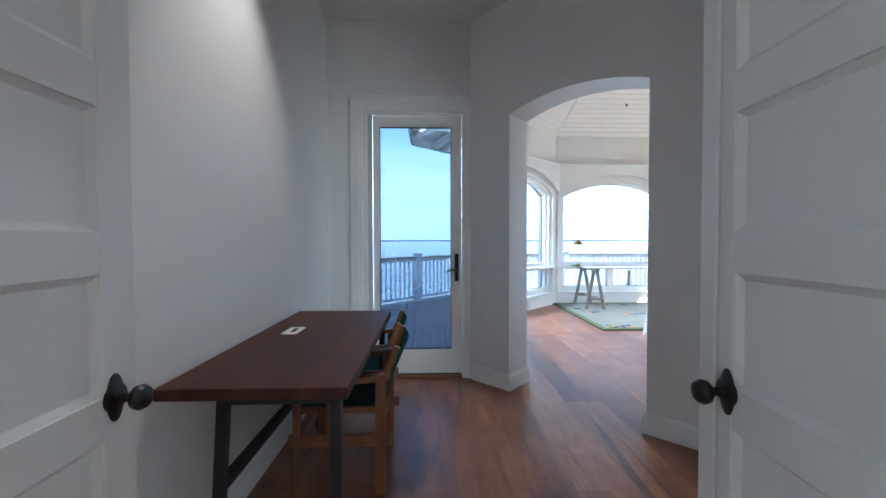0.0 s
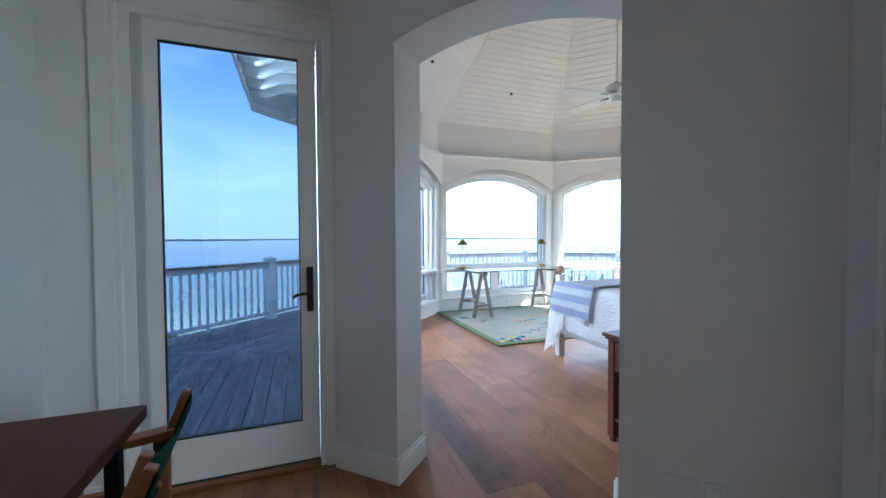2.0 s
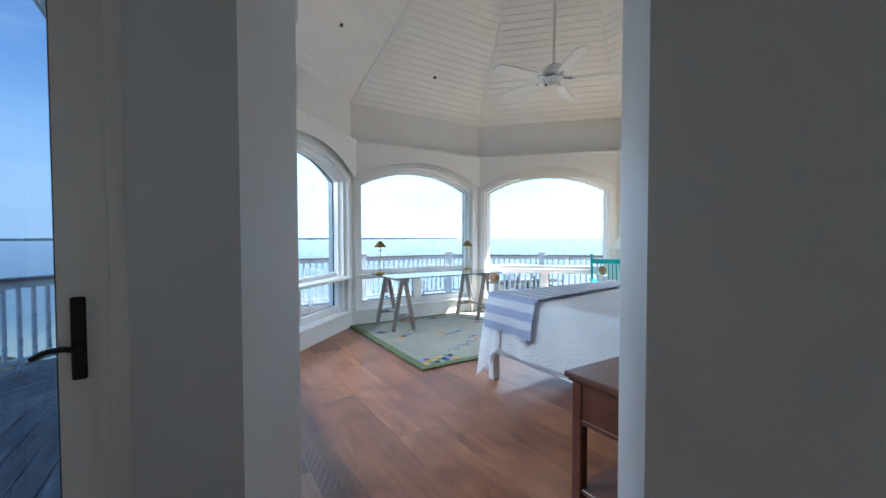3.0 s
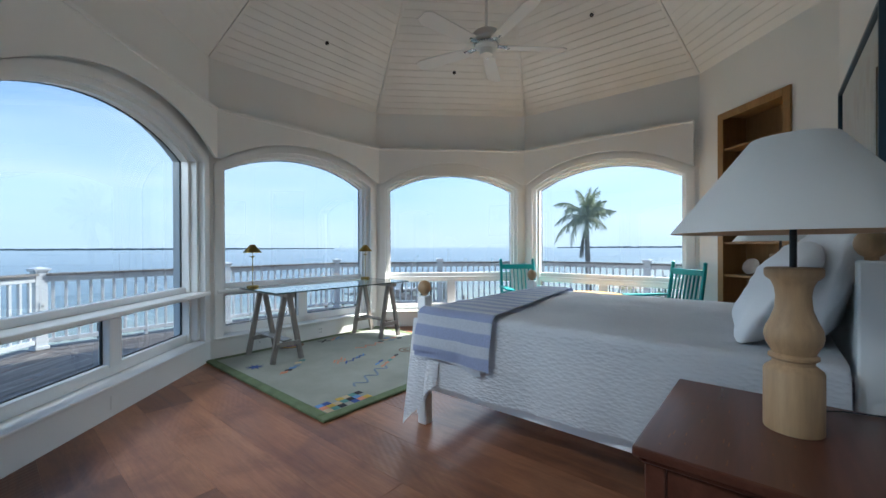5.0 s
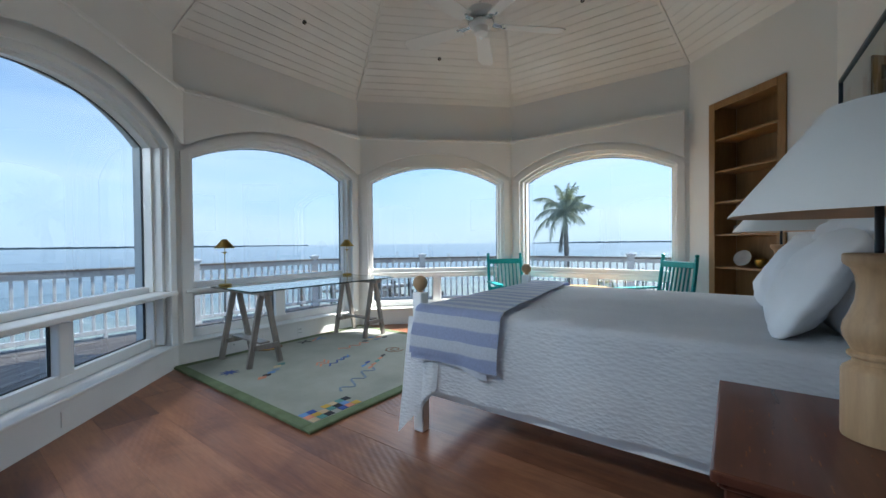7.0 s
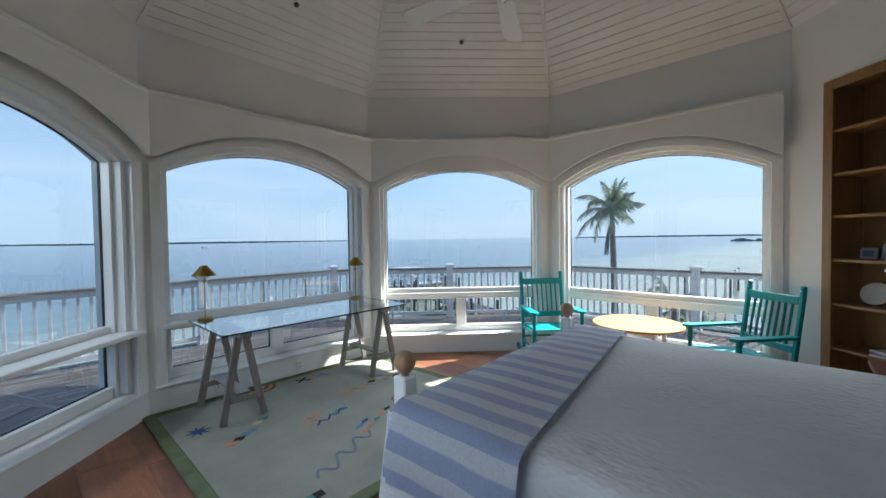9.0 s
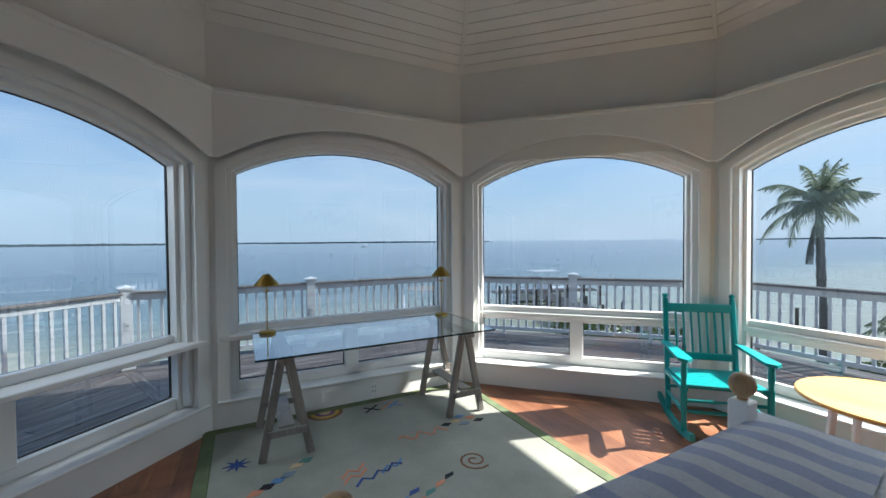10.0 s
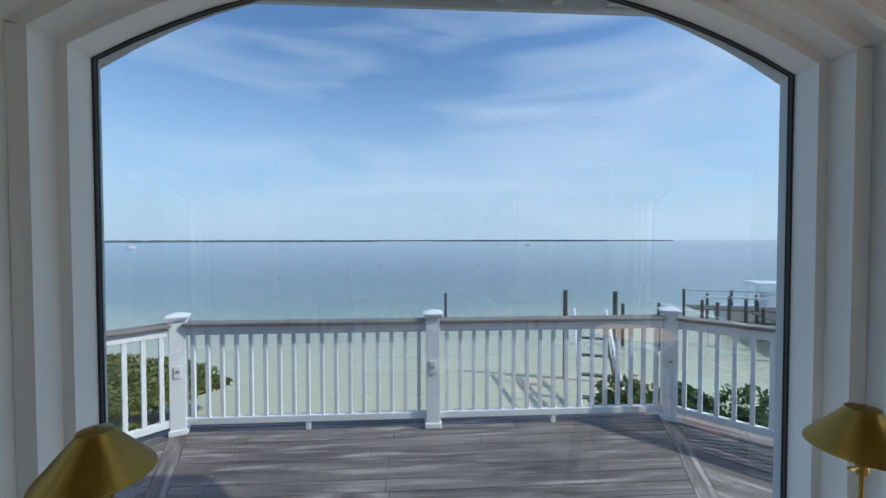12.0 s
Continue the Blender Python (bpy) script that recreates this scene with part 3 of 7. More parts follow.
def valance(deg, ends=(True, True)):
    """A boxed cornice over a window with an arched lower edge and a small crown."""
    M = side(deg)
    t = 0.105
    a = HS - t * math.tan(radians(22.5)) - 0.001
    v = thing("valance", "white painted wooden cornice with an arched lower edge above a window", "valance", M, "cornices over the windows")
    bm = bmesh.new()
    arc = arch_curve(-a + 0.04, a - 0.04, 2.137, 0.315, 22)
    pts = [(-a, 2.137)] + arc + [(a, 2.137)]
    strip_solid(bm, pts, [(u, 2.625) for u, z in pts], -t, -t + 0.02)
    part("front_board", bm, TRIM, v)
    part("crown", box(-a, -t - 0.012, 2.625, a, -0.002, 2.66, 0.004), TRIM, v)
    for s, on in zip((-1, 1), ends):
        if on:
            part("end_board", box(min(s * a, s * (a - 0.02)), -t + 0.021, 2.137, max(s * a, s * (a - 0.02)), -0.002, 2.624), TRIM, v)
    return v


window_wall("wall_west", 180, 5)
window_wall("wall_northwest", 135, 1)
window_wall("wall_north", 90, 2)
window_wall("wall_northeast", 45, 3)
window_wall("wall_east", 0, 4)
valance(180, (True, False))
valance(135, (False, False))
valance(90, (False, False))
valance(45, (False, False))
valance(0, (False, True))


def plain_wall(name, pts, z0, z1, mat, label="plain white painted wall"):
    return tagged(part(name, prism(pts, z0, z1), mat), label, "wall", kind="structure")


P = oct_pts(AP)       # inner corners: 0 east-north, 1 north-east, 2 north-west, 3 west-north, 4 west-south, 5 south-west, 6 south-east, 7 east-south
Q = oct_pts(AP + THICK)
# south-east wall with a niche for the bookcase
def se_wall():
    M = side(-45)
    bm = bmesh.new()
    n0, n1, nz0, nz1 = -0.83, -0.03, 0.08, 2.61
    add_box(bm, -HS, 0, 0, n0, THICK + 0.1, EAVES)
    add_box(bm, n1, 0, 0, HS, THICK + 0.1, EAVES)
    add_box(bm, n0, 0, nz1, n1, THICK + 0.1, EAVES)
    add_box(bm, n0, 0, 0, n1, THICK + 0.1, nz0)
    add_box(bm, n0, THICK, nz0, n1, THICK + 0.1, nz1)
    w = part("wall_southeast", bm, WALL)
    w.matrix_basis = M
    return tagged(w, "white painted wall with a niche for a bookcase", "wall", kind="structure")


se_wall()
plain_wall("wall_south", [(1.70, SOUTH), (5.45, SOUTH), (5.45, SOUTH - 0.14), (1.70, SOUTH - 0.14)], 0, 4.2, WALL)

# diagonal wall with the arched opening, between the hall and the room
S2 = math.sqrt(0.5)


def arch_wall():
    L = Vector((0.70, 3.11, 0))               # hall-side foot of the opening
    u = Vector((S2, -S2, 0))
    v = Vector((S2, S2, 0))
    M = Matrix((u, v, Vector((0, 0, 1)))).transposed().to_4x4()
    M.translation = L
    W, T, sp, rise = 1.03, 0.27, 2.235, 0.09
    bm = bmesh.new()
    add_box(bm, -0.40, 0, 0, 0, T, EAVES + 0.55)
    add_box(bm, W, 0, 0, W + 0.70, T, EAVES + 0.55)
    arc = arch_curve(0, W, sp, rise, 24)
    strip_solid(bm, arc, [(q, EAVES + 0.55) for q, z in arc], 0, T)
    w = part("wall_arch", bm, HALL_WALL)
    w.matrix_basis = M
    tagged(w, "thick white wall with a segmental arched opening", "wall", kind="structure")
    # skirting on the hall side, wrapped round the jambs
    sk = thing("baseboard_arch", "tall white skirting board with a stepped cap", "skirting", M, kind="structure")
    for a, b in ((-0.385, 0.0), (W, W + 0.70)):
        part("board", box(a - 0.0, -0.02, 0, b, -0.001, 0.115, 0.002), TRIM, sk)
        part("cap", box(a, -0.014, 0.115, b, -0.001, 0.135, 0.004), TRIM, sk)
    for a, s in ((0.0, 1), (W, -1)):
        part("board", box(min(a + 0.001 * s, a + 0.02 * s), -0.02, 0, max(a + 0.001 * s, a + 0.02 * s), T + 0.02, 0.115, 0.002), TRIM, sk)
        part("cap", box(min(a + 0.001 * s, a + 0.014 * s), -0.014, 0.115, max(a + 0.001 * s, a + 0.014 * s), T + 0.014, 0.135, 0.004), TRIM, sk)


arch_wall()

# cone ceiling of the room
def cone_ceiling():
    bm = bmesh.new()
    ap0 = AP + 0.02
    tilt = CONE / AP
    for k in range(8):
        deg = 45 * k
        M = side(deg)
        w = 0.093
        n = int(AP / math.cos(math.atan(tilt)) / w)
        L = math.hypot(1, tilt)
        for i in range(n):
            s0, s1 = i * w / L, ((i + 1) * w - 0.0045) / L
            h0, h1 = (AP - s0) * math.tan(radians(22.5)), (AP - s1) * math.tan(radians(22.5))
            if h1 < 0.03:
                break
            z0, z1 = EAVES + s0 * tilt, EAVES + s1 * tilt
            up = Vector((0, tilt, 1)).normalized() * 0.012
            lo = [(-h0, -s0, z0), (h0, -s0, z0), (h1, -s1, z1), (-h1, -s1, z1)]
            vs = [bm.verts.new(M @ Vector(p)) for p in lo] + [bm.verts.new(M @ (Vector(p) + up)) for p in lo]
            for f in ((0, 1, 2, 3), (0, 4, 5, 1), (1, 5, 6, 2), (2, 6, 7, 3), (3, 7, 4, 0)):
                bm.faces.new([vs[q] for q in f])
        # backing behind the grooves
        b = Vector((0, tilt, 1)).normalized() * 0.0125
        vs = [bm.verts.new(M @ (Vector(p) + b)) for p in ((-HS, 0, EAVES), (HS, 0, EAVES), (0, -AP, EAVES + CONE))]
        bm.faces.new(vs)
        vs = [bm.verts.new(M @ (Vector(p) + b * 12)) for p in ((-HS, 0, EAVES), (HS, 0, EAVES), (0, -AP, EAVES + CONE))]
        bm.faces.new(vs)
    c = part("ceiling", bm, CEIL)
    tagged(c, "cone-shaped ceiling of white painted tongue-and-groove boards", "ceiling", kind="structure")
    for k in range(8):
        x, y = P[k]
        bm = bmesh.new()
        a, b = Vector((x, y, EAVES + 0.004)), Vector((CX, CY, EAVES + CONE + 0.004))
        a = a.lerp(Vector((CX, CY, a.z)), 0.006)
        add_bar(bm, a, b, 0.028, 0.02)
        tagged(part("trim_ridge", bm, CEIL), "narrow white batten along a ceiling ridge", "trim", kind="structure")


cone_ceiling()

# ---- hall ----
HX0, HX1, HY0, HY1, HZ = -0.83, 1.90, 0.22, 3.42, 3.14
DX0, DX1, DTOP = -0.53, 0.372, 2.345     # terrace door frame


def hall():
    plain_wall("wall_hall_left", [(HX0, -3.0), (HX0, HY1 + 0.25), (HX0 - 0.15, HY1 + 0.25), (HX0 - 0.15, -3.0)], 0, HZ + 0.1, HALL_WALL)
    bm = bmesh.new()
    add_box(bm, HX0, HY1, 0, DX0 - 0.0, HY1 + 0.25, HZ + 0.1)
    add_box(bm, DX1, HY1, 0, 0.62, HY1 + 0.25, HZ + 0.1)
    add_box(bm, DX0, HY1, DTOP, DX1, HY1 + 0.25, HZ + 0.1)
    tagged(part("wall_hall_end", bm, HALL_WALL), "white wall around the glazed terrace door", "wall", kind="structure")
    # right side wall with a doorway
    bm = bmesh.new()
    add_box(bm, HX1, 1.74, 0, HX1 + 0.14, 2.2, HZ + 0.1)
    add_box(bm, HX1, 0.94, 2.06, HX1 + 0.14, 1.74, HZ + 0.1)
    add_box(bm, HX1, HY0 - 0.14, 0, HX1 + 0.14, 0.94, HZ + 0.1)
    tagged(part("wall_hall_right", bm, HALL_WALL), "white wall with a doorway", "wall", kind="structure")
    # wall with the double door
    bm = bmesh.new()
    add_box(bm, HX0, HY0 - 0.14, 0, -0.725, HY0, HZ + 0.1)
    add_box(bm, 0.84, HY0 - 0.14, 0, HX1, HY0, HZ + 0.1)
    add_box(bm, -0.725, HY0 - 0.14, 2.46, 0.84, HY0, HZ + 0.1)
    tagged(part("wall_hall_front", bm, HALL_WALL), "white wall around a double doorway", "wall", kind="structure")
    tagged(part("ceiling_hall", prism([(HX0 - 0.1, -3.1), (4.44, -3.1), (4.44, 2.2), (1.92, 2.2), (1.0, 3.10), (0.62, HY1 + 0.2), (HX0 - 0.1, HY1 + 0.2)], HZ, HZ + 0.1), CEIL), "plain white ceiling", "ceiling", kind="structure")
    # the plain spaces beyond the double door and the side doorway
    plain_wall("wall_foyer_back", [(-0.83, -3.0), (4.3, -3.0), (4.3, -3.14), (-0.83, -3.14)], 0, HZ + 0.1, HALL_WALL)
    # unseen wall; its opening is added to bring light into the hall
    bm = bmesh.new()
    add_box(bm, 4.3, -3.14, 0, 4.44, -1.2, HZ + 0.1)
    add_box(bm, 4.3, -0.1, 0, 4.44, 2.2, HZ + 0.1)
    add_box(bm, 4.3, -1.2, 2.1, 4.44, -0.1, HZ + 0.1)
    add_box(bm, 4.3, -1.2, 0, 4.44, -0.1, 0.75)
    tagged(part("wall_side_back", bm, HALL_WALL), "unseen white wall with an opening added to let light in", "wall", kind="structure")
    # unseen slab, added only to block the sun from the side opening
    tagged(part("sun_block_slab", prism([(4.45, -2.6), (7.0, -2.6), (7.0, 0.9), (4.45, 0.9)], 2.30, 2.42), SHELL), "unseen slab added to keep the sun out of the side opening", "roof", kind="structure")
    plain_wall("wall_side_end", [(2.05, 2.06), (4.3, 2.06), (4.3, 2.2), (2.05, 2.2)], 0, HZ + 0.1, HALL_WALL)


hall()

# ---- outside: water, shore, railing, eaves ----
SEA = -4.2
RAP = 5.38     # half width of the deck at the railing


def sea():
    bm = bmesh.new()
    R = 4500.0
    ys = [-R, -60, -10, 4, 12, 20, 35, 60, 110, 250, 700, 1600, R]
    xs = [-R, -800, -250, -90, -40, -15, 0, 15, 40, 90, 250, 800, R]
    grid = [[bm.verts.new((x, y, SEA)) for x in xs] for y in ys]
    for j in range(len(ys) - 1):
        for i in range(len(xs) - 1):
            bm.faces.new((grid[j][i], grid[j][i + 1], grid[j + 1][i + 1], grid[j + 1][i]))
    tagged(part("water", bm, WATER), "calm grey-blue bay water, sandy in the shallows", "water", kind="structure")


sea()


def shore():
    rng = random.Random(4)
    bm = bmesh.new()
    nx, ny = 70, 30
    rows = []
    for j in range(ny + 1):
        row = []
        for i in range(nx + 1):
            x = -45 + 90 * i / nx
            edge = 18.2 + 1.6 * math.sin(x * 0.21) + 4.6 * math.exp(-((x + 6) / 4.5) ** 2) - max(0, x - 16) * 0.45
            y = -30 + (edge + 30) * j / ny
            f = min(1, (edge - y) / 7.0)
            z = SEA - 0.12 + 1.1 * f * f * (3 - 2 * f) + 0.10 * noise.noise(Vector((x * 0.5, y * 0.5, 0)))
            if j == ny:
                z = SEA - 0.15
            row.append(bm.verts.new((x, y, z)))
        rows.append(row)
    for j in range(ny):
        for i in range(nx):
            bm.faces.new((rows[j][i], rows[j][i + 1], rows[j + 1][i + 1], rows[j + 1][i]))
    tagged(part("ground", bm, SAND, smooth=True), "sandy shore sloping into the bay", "ground", kind="structure")


shore()


def far_land():
    """Low wooded shores along the horizon."""
    rng = random.Random(9)
    for a0, a1, d, h in ((-70, 34, 2100, 3.6), (-44, -6, 1500, 4.2), (2, 26, 1700, 3.4), (66, 98, 2100, 4.5)):
        bm = bmesh.new()
        n = int((a1 - a0) * 5)
        prev = None
        for k in range(n + 1):
            a = radians(a0 + (a1 - a0) * k / n)
            fade = min(1, 6 * min(k, n - k) / n + 0.05)
            top = SEA + 3.6 + h * fade * (0.55 + 0.45 * noise.noise(Vector((a * 60, d * 0.01, 0))) + 0.18 * rng.random())
            p = Vector((d * math.sin(a), d * math.cos(a), 0))
            col = [bm.verts.new((p.x, p.y, SEA - 0.5)), bm.verts.new((p.x, p.y, top)), bm.verts.new((p.x * 1.05, p.y * 1.05, top * 0.9)), bm.verts.new((p.x * 1.05, p.y * 1.05, SEA - 0.5))]
            if prev:
                for q in range(3):
                    bm.faces.new((prev[q], prev[q + 1], col[q + 1], col[q]))
            prev = col
        tagged(part("backdrop_shore", bm, FAR_HAZE_GREEN), "low wooded shore far across the bay", "shore", kind="structure")
    for az, d, w in ((84.5, 420, 14), (86.0, 420, 5), (90.5, 500, 7), (97.5, 380, 30)):
        bm = bmesh.new()
        for k in range(14):
            u = (k / 13 - 0.5) * w
            r = (1 - abs(u / w * 2) ** 2) * 1.6 + 0.5
            add_lathe(bm, [(w / 12, 0), (w / 11, r * 0.6), (w / 22, r + rng.random())], 6, Matrix.Translation((u, rng.uniform(-2, 2), 0)))
        ob = part("mangrove_islet", bm, FAR_HAZE_GREEN)
        a = radians(az)
        ob.matrix_basis = pose(d * math.sin(a), d * math.cos(a), SEA - 0.2, 0, 0, -az)
        tagged(ob, "small dark mangrove islet out in the bay", "islet", group="mangrove islets")


far_land()


def rail_bay(a, b):
    """One bay of balustrade between two posts."""
    a, b = Vector((*a, DECK_Z)), Vector((*b, DECK_Z))
    d = b - a
    L = d.length
    ang = math.degrees(math.atan2(d.y, d.x))
    t = thing("railing", "white baluster railing with a weathered wooden cap", "railing", pose(a.x, a.y, a.z, 0, 0, ang), "deck railing")
    g = 0.065
    part("cap", box(g, -0.07, 0.945, L - g, 0.07, 0.975, 0.006), WEATHERED, t, "weathered grey-brown wooden cap")
    part("top_rail", box(g, -0.025, 0.865, L - g, 0.025, 0.9445, 0.004), RAIL, t)
    part("bottom_rail", box(g, -0.025, 0.075, L - g, 0.025, 0.135, 0.004), RAIL, t)
    part("foot_block", box(L / 2 - 0.02, -0.02, 0.0, L / 2 + 0.02, 0.02, 0.0745, 0.003), RAIL, t)
    n = 17
    me = None
    for k in range(n):
        x = g + (L - 2 * g) * (k + 0.5) / n
        if me is None:
            o = part("baluster", box(-0.017, -0.017, 0.1352, 0.017, 0.017, 0.8648, 0.003), RAIL, t)
            me = o.data
        else:
            o = new("baluster", me)
            o.parent = t
        o.location.x = x
    return t


def rail_post(x, y, ang):
    p = thing("railing_post", "square white railing post with a stepped cap", "post", pose(x, y, DECK_Z, 0, 0, ang), "deck railing posts")
    part("shaft", box(-0.062, -0.062, 0, 0.062, 0.062, 1.0, 0.004), RAIL, p)
    bm = bmesh.new()
    add_box(bm, -0.08, -0.08, 1.0, 0.08, 0.08, 1.022, 0.004)
    add_lathe(bm, [(0.125, 1.0225), (0.125, 1.034), (0.02, 1.062)], 4, pose(0, 0, 0, 0, 0, 45))
    part("cap", bm, RAIL, p)
    part("base_moulding", box(-0.074, -0.074, 0.0, 0.074, 0.074, 0.05, 0.006), RAIL, p)
    bx = part("outlet_box", box(-0.028, -0.0725, 0.50, 0.028, -0.0625, 0.61, 0.003), PLATE, p, "small weatherproof outlet box")
    part("slot", box(-0.014, -0.075, 0.545, 0.014, -0.0727, 0.57), LEAD, bx)


def railing():
    C = oct_pts(RAP)            # corners at 22.5, 67.5 ... degrees
    corners = [C[7], C[0], C[1], C[2], C[3], C[4]]
    for k in range(5):
        a, b = Vector(corners[k]), Vector(corners[k + 1])
        m = (a + b) / 2
        ang = -90 + 45 * k + 0
        rail_post(m.x, m.y, ang + 90 - 90)
        rail_bay(a, m)
        rail_bay(m, b)
    for k, c in enumerate(corners):
        rail_post(c[0], c[1], -112.5 + 45 * k)


railing()


def eaves():
    """Roof overhang with shaped rafter tails, a fascia and a drip edge."""
    zt = 3.06
    A0, A1 = AP + THICK, 3.80
    tilt = 0.30
    for k, deg in enumerate((180, 135, 90, 45, 0)):
        M = side(deg)
        r = thing("roof_eave", "white painted roof overhang with curved rafter tails", "eave", M, "eaves of the roof", "structure")
        h0, h1 = A0 * math.tan(radians(22.5)), A1 * math.tan(radians(22.5))
        v0, v1 = A0 - AP, A1 - AP
        z1 = zt - (v1 - v0) * tilt
        bm = bmesh.new()
        e0, e1 = (-0.92, -0.92) if deg == 180 else (-h0, -h1)
        lo = [(e0, v0, zt), (h0, v0, zt), (h1, v1, z1), (e1, v1, z1)]
        vs = [bm.verts.new(p) for p in lo] + [bm.verts.new((x, y, z + 0.04)) for x, y, z in lo]
        for f in ((0, 1, 2, 3), (4, 7, 6, 5), (0, 4, 5, 1), (1, 5, 6, 2), (2, 6, 7, 3), (3, 7, 4, 0)):
            bm.faces.new([vs[q] for q in f])
        part("soffit", bm, SHELL, r)
        part("fascia", box(e1, v1 + 0.001, z1 - 0.10, h1, v1 + 0.025, z1 + 0.045, 0.003), SHELL, r)
        part("drip_edge", box(e1, v1 + 0.026, z1 + 0.0, h1, v1 + 0.045, z1 + 0.055, 0.003), LEAD, r)
        n = 9
        me = None
        for i in range(n):
            x = -h0 + 2 * h0 * (i + 0.5) / n
            if x < e0 + 0.03:
                continue
            if me is None:
                bm = bmesh.new()
                top, bot = [], []
                for q in range(13):
                    s = q / 12
                    v = v0 + (v1 - v0) * s
                    zz = zt - (v - v0) * tilt - 0.001
                    top.append((v, zz))
                    bot.append((v, zz - 0.17 + 0.10 * s ** 2 - 0.03 * math.sin(s * math.pi * 3)))
                strip_solid(bm, [(a, b) for a, b in bot], top, -0.02, 0.02)
                o = part("rafter_tail", bm, SHELL, r)
                me = o.data
            else:
                o = new("rafter_tail", me)
                o.parent = r
            o.matrix_basis = Matrix.Translation((x, 0, 0)) @ Matrix(((0, 1, 0, 0), (1, 0, 0, 0), (0, 0, 1, 0), (0, 0, 0, 1)))
    # roof over the cone, seen from outside only
    bm = bmesh.new()
    ring = [bm.verts.new((x, y, zt + 0.05)) for x, y in oct_pts(A0 + 0.02)]
    top = bm.verts.new((CX, CY, EAVES + CONE + 0.5))
    for k in range(8):
        bm.faces.new((ring[k], ring[(k + 1) % 8], top))
    tagged(part("roof", bm, ROOF_METAL), "grey metal roof over the eight-sided room", "roof", kind="structure")


eaves()


def add_frond(bm, base, az, rise, length, droop, rng, n=30, blade=0.42):
    pts, d = [], Vector((math.cos(az) * math.cos(rise), math.sin(az) * math.cos(rise), math.sin(rise)))
    p = Vector(base)
    step = length / n
    for k in range(n + 1):
        pts.append(p.copy())
        d.z -= droop * step * (0.5 + 1.2 * k / n)
        d.normalize()
        p = p + d * step
    for a, b in zip(pts, pts[1:]):
        add_rod(bm, a, b, 0.015, 0.012, 3)
    for k in range(2, n + 1):
        t = (pts[k] - pts[k - 1]).normalized()
        s = t.cross(Vector((0, 0, 1)))
        s = s.normalized() if s.length > 0.05 else Vector((1, 0, 0))
        f = math.sin(math.pi * min(1, (k / n) * 0.86 + 0.12))
        for sg in (-1, 1):
            for half in (0.0, 0.5):
                o = pts[k].lerp(pts[k - 1], half)
                le = blade * f * rng.uniform(0.5, 1.15)
                tip = o + (s * sg * rng.uniform(0.35, 0.7) + t * 0.5 + Vector((0, 0, -0.45 - 0.5 * rng.random()))) * le
                w = t * 0.011
                mid = o.lerp(tip, 0.5) + Vector((0, 0, 0.03))
                v = [bm.verts.new(q) for q in (o - w, o + w, mid + w, tip, mid - w)]
                bm.faces.new(v)


def palm(x, y, z0, top, lean, fronds, length, seed, hang=6):
    rng = random.Random(seed)
    t = thing("palm_tree", "coconut palm with a slim grey trunk and feathery green fronds", "palm tree", pose(x, y, z0), "palms by the shore")
    bm = bmesh.new()
    prof_n = 26
    rings = []
    H = top - z0
    for k in range(prof_n + 1):
        s = k / prof_n
        c = Vector((lean[0] * s ** 1.6, lean[1] * s ** 1.6, H * s))
        r = 0.145 - 0.07 * s + (0.012 if k % 2 else 0) + (0.06 * (1 - s * 8) if s < 0.125 else 0)
        rings.append([bm.verts.new((c.x + r * math.cos(q * math.pi / 5), c.y + r * math.sin(q * math.pi / 5), c.z)) for q in range(10)])
    for a, b in zip(rings, rings[1:]):
        for q in range(10):
            bm.faces.new((a[q], a[(q + 1) % 10], b[(q + 1) % 10], b[q]))
    bm.faces.new(rings[-1])
    part("trunk", bm, BARK, t, smooth=True)
    bm = bmesh.new()
    head = Vector((lean[0], lean[1], H - 0.05))
    wind = Vector((-0.35, 0.95, 0.0))
    for k in range(fronds):
        az = 2 * math.pi * k * 0.382 + rng.uniform(-0.25, 0.25)
        rise = (0.15, 1.25, 0.75, 1.45, 0.5, 1.05)[k % 6] + rng.uniform(-0.15, 0.15)
        blow = math.cos(az) * wind.x + math.sin(az) * wind.y
        add_frond(bm, head, az, rise - 0.25 * max(0, blow), length * rng.uniform(0.75, 1.12) * (1 + 0.12 * blow), rng.uniform(0.75, 1.5) * (1.5 + 0.4 * blow) / length, rng, 30, 0.50)
    part("crown", bm, PALM_LEAF, t)
    if hang:
        bm = bmesh.new()
        for k in range(hang):
            az = 2.2 + k * 0.22
            add_frond(bm, head + Vector((-0.1, 0.05, -0.55)), az, -1.3, length * 0.75, 1.2, rng, 14, 0.13)
        part("dead_fronds", bm, DEAD_LEAF, t, "hanging dry brown fronds")
    return t


palm(16.95, 8.55, -3.4, 2.45, (-0.1, 0.1), 26, 1.5, 3)
palm(17.2, 6.6, -3.4, -1.2, (0.2, 0.1), 12, 1.5, 8, 0)


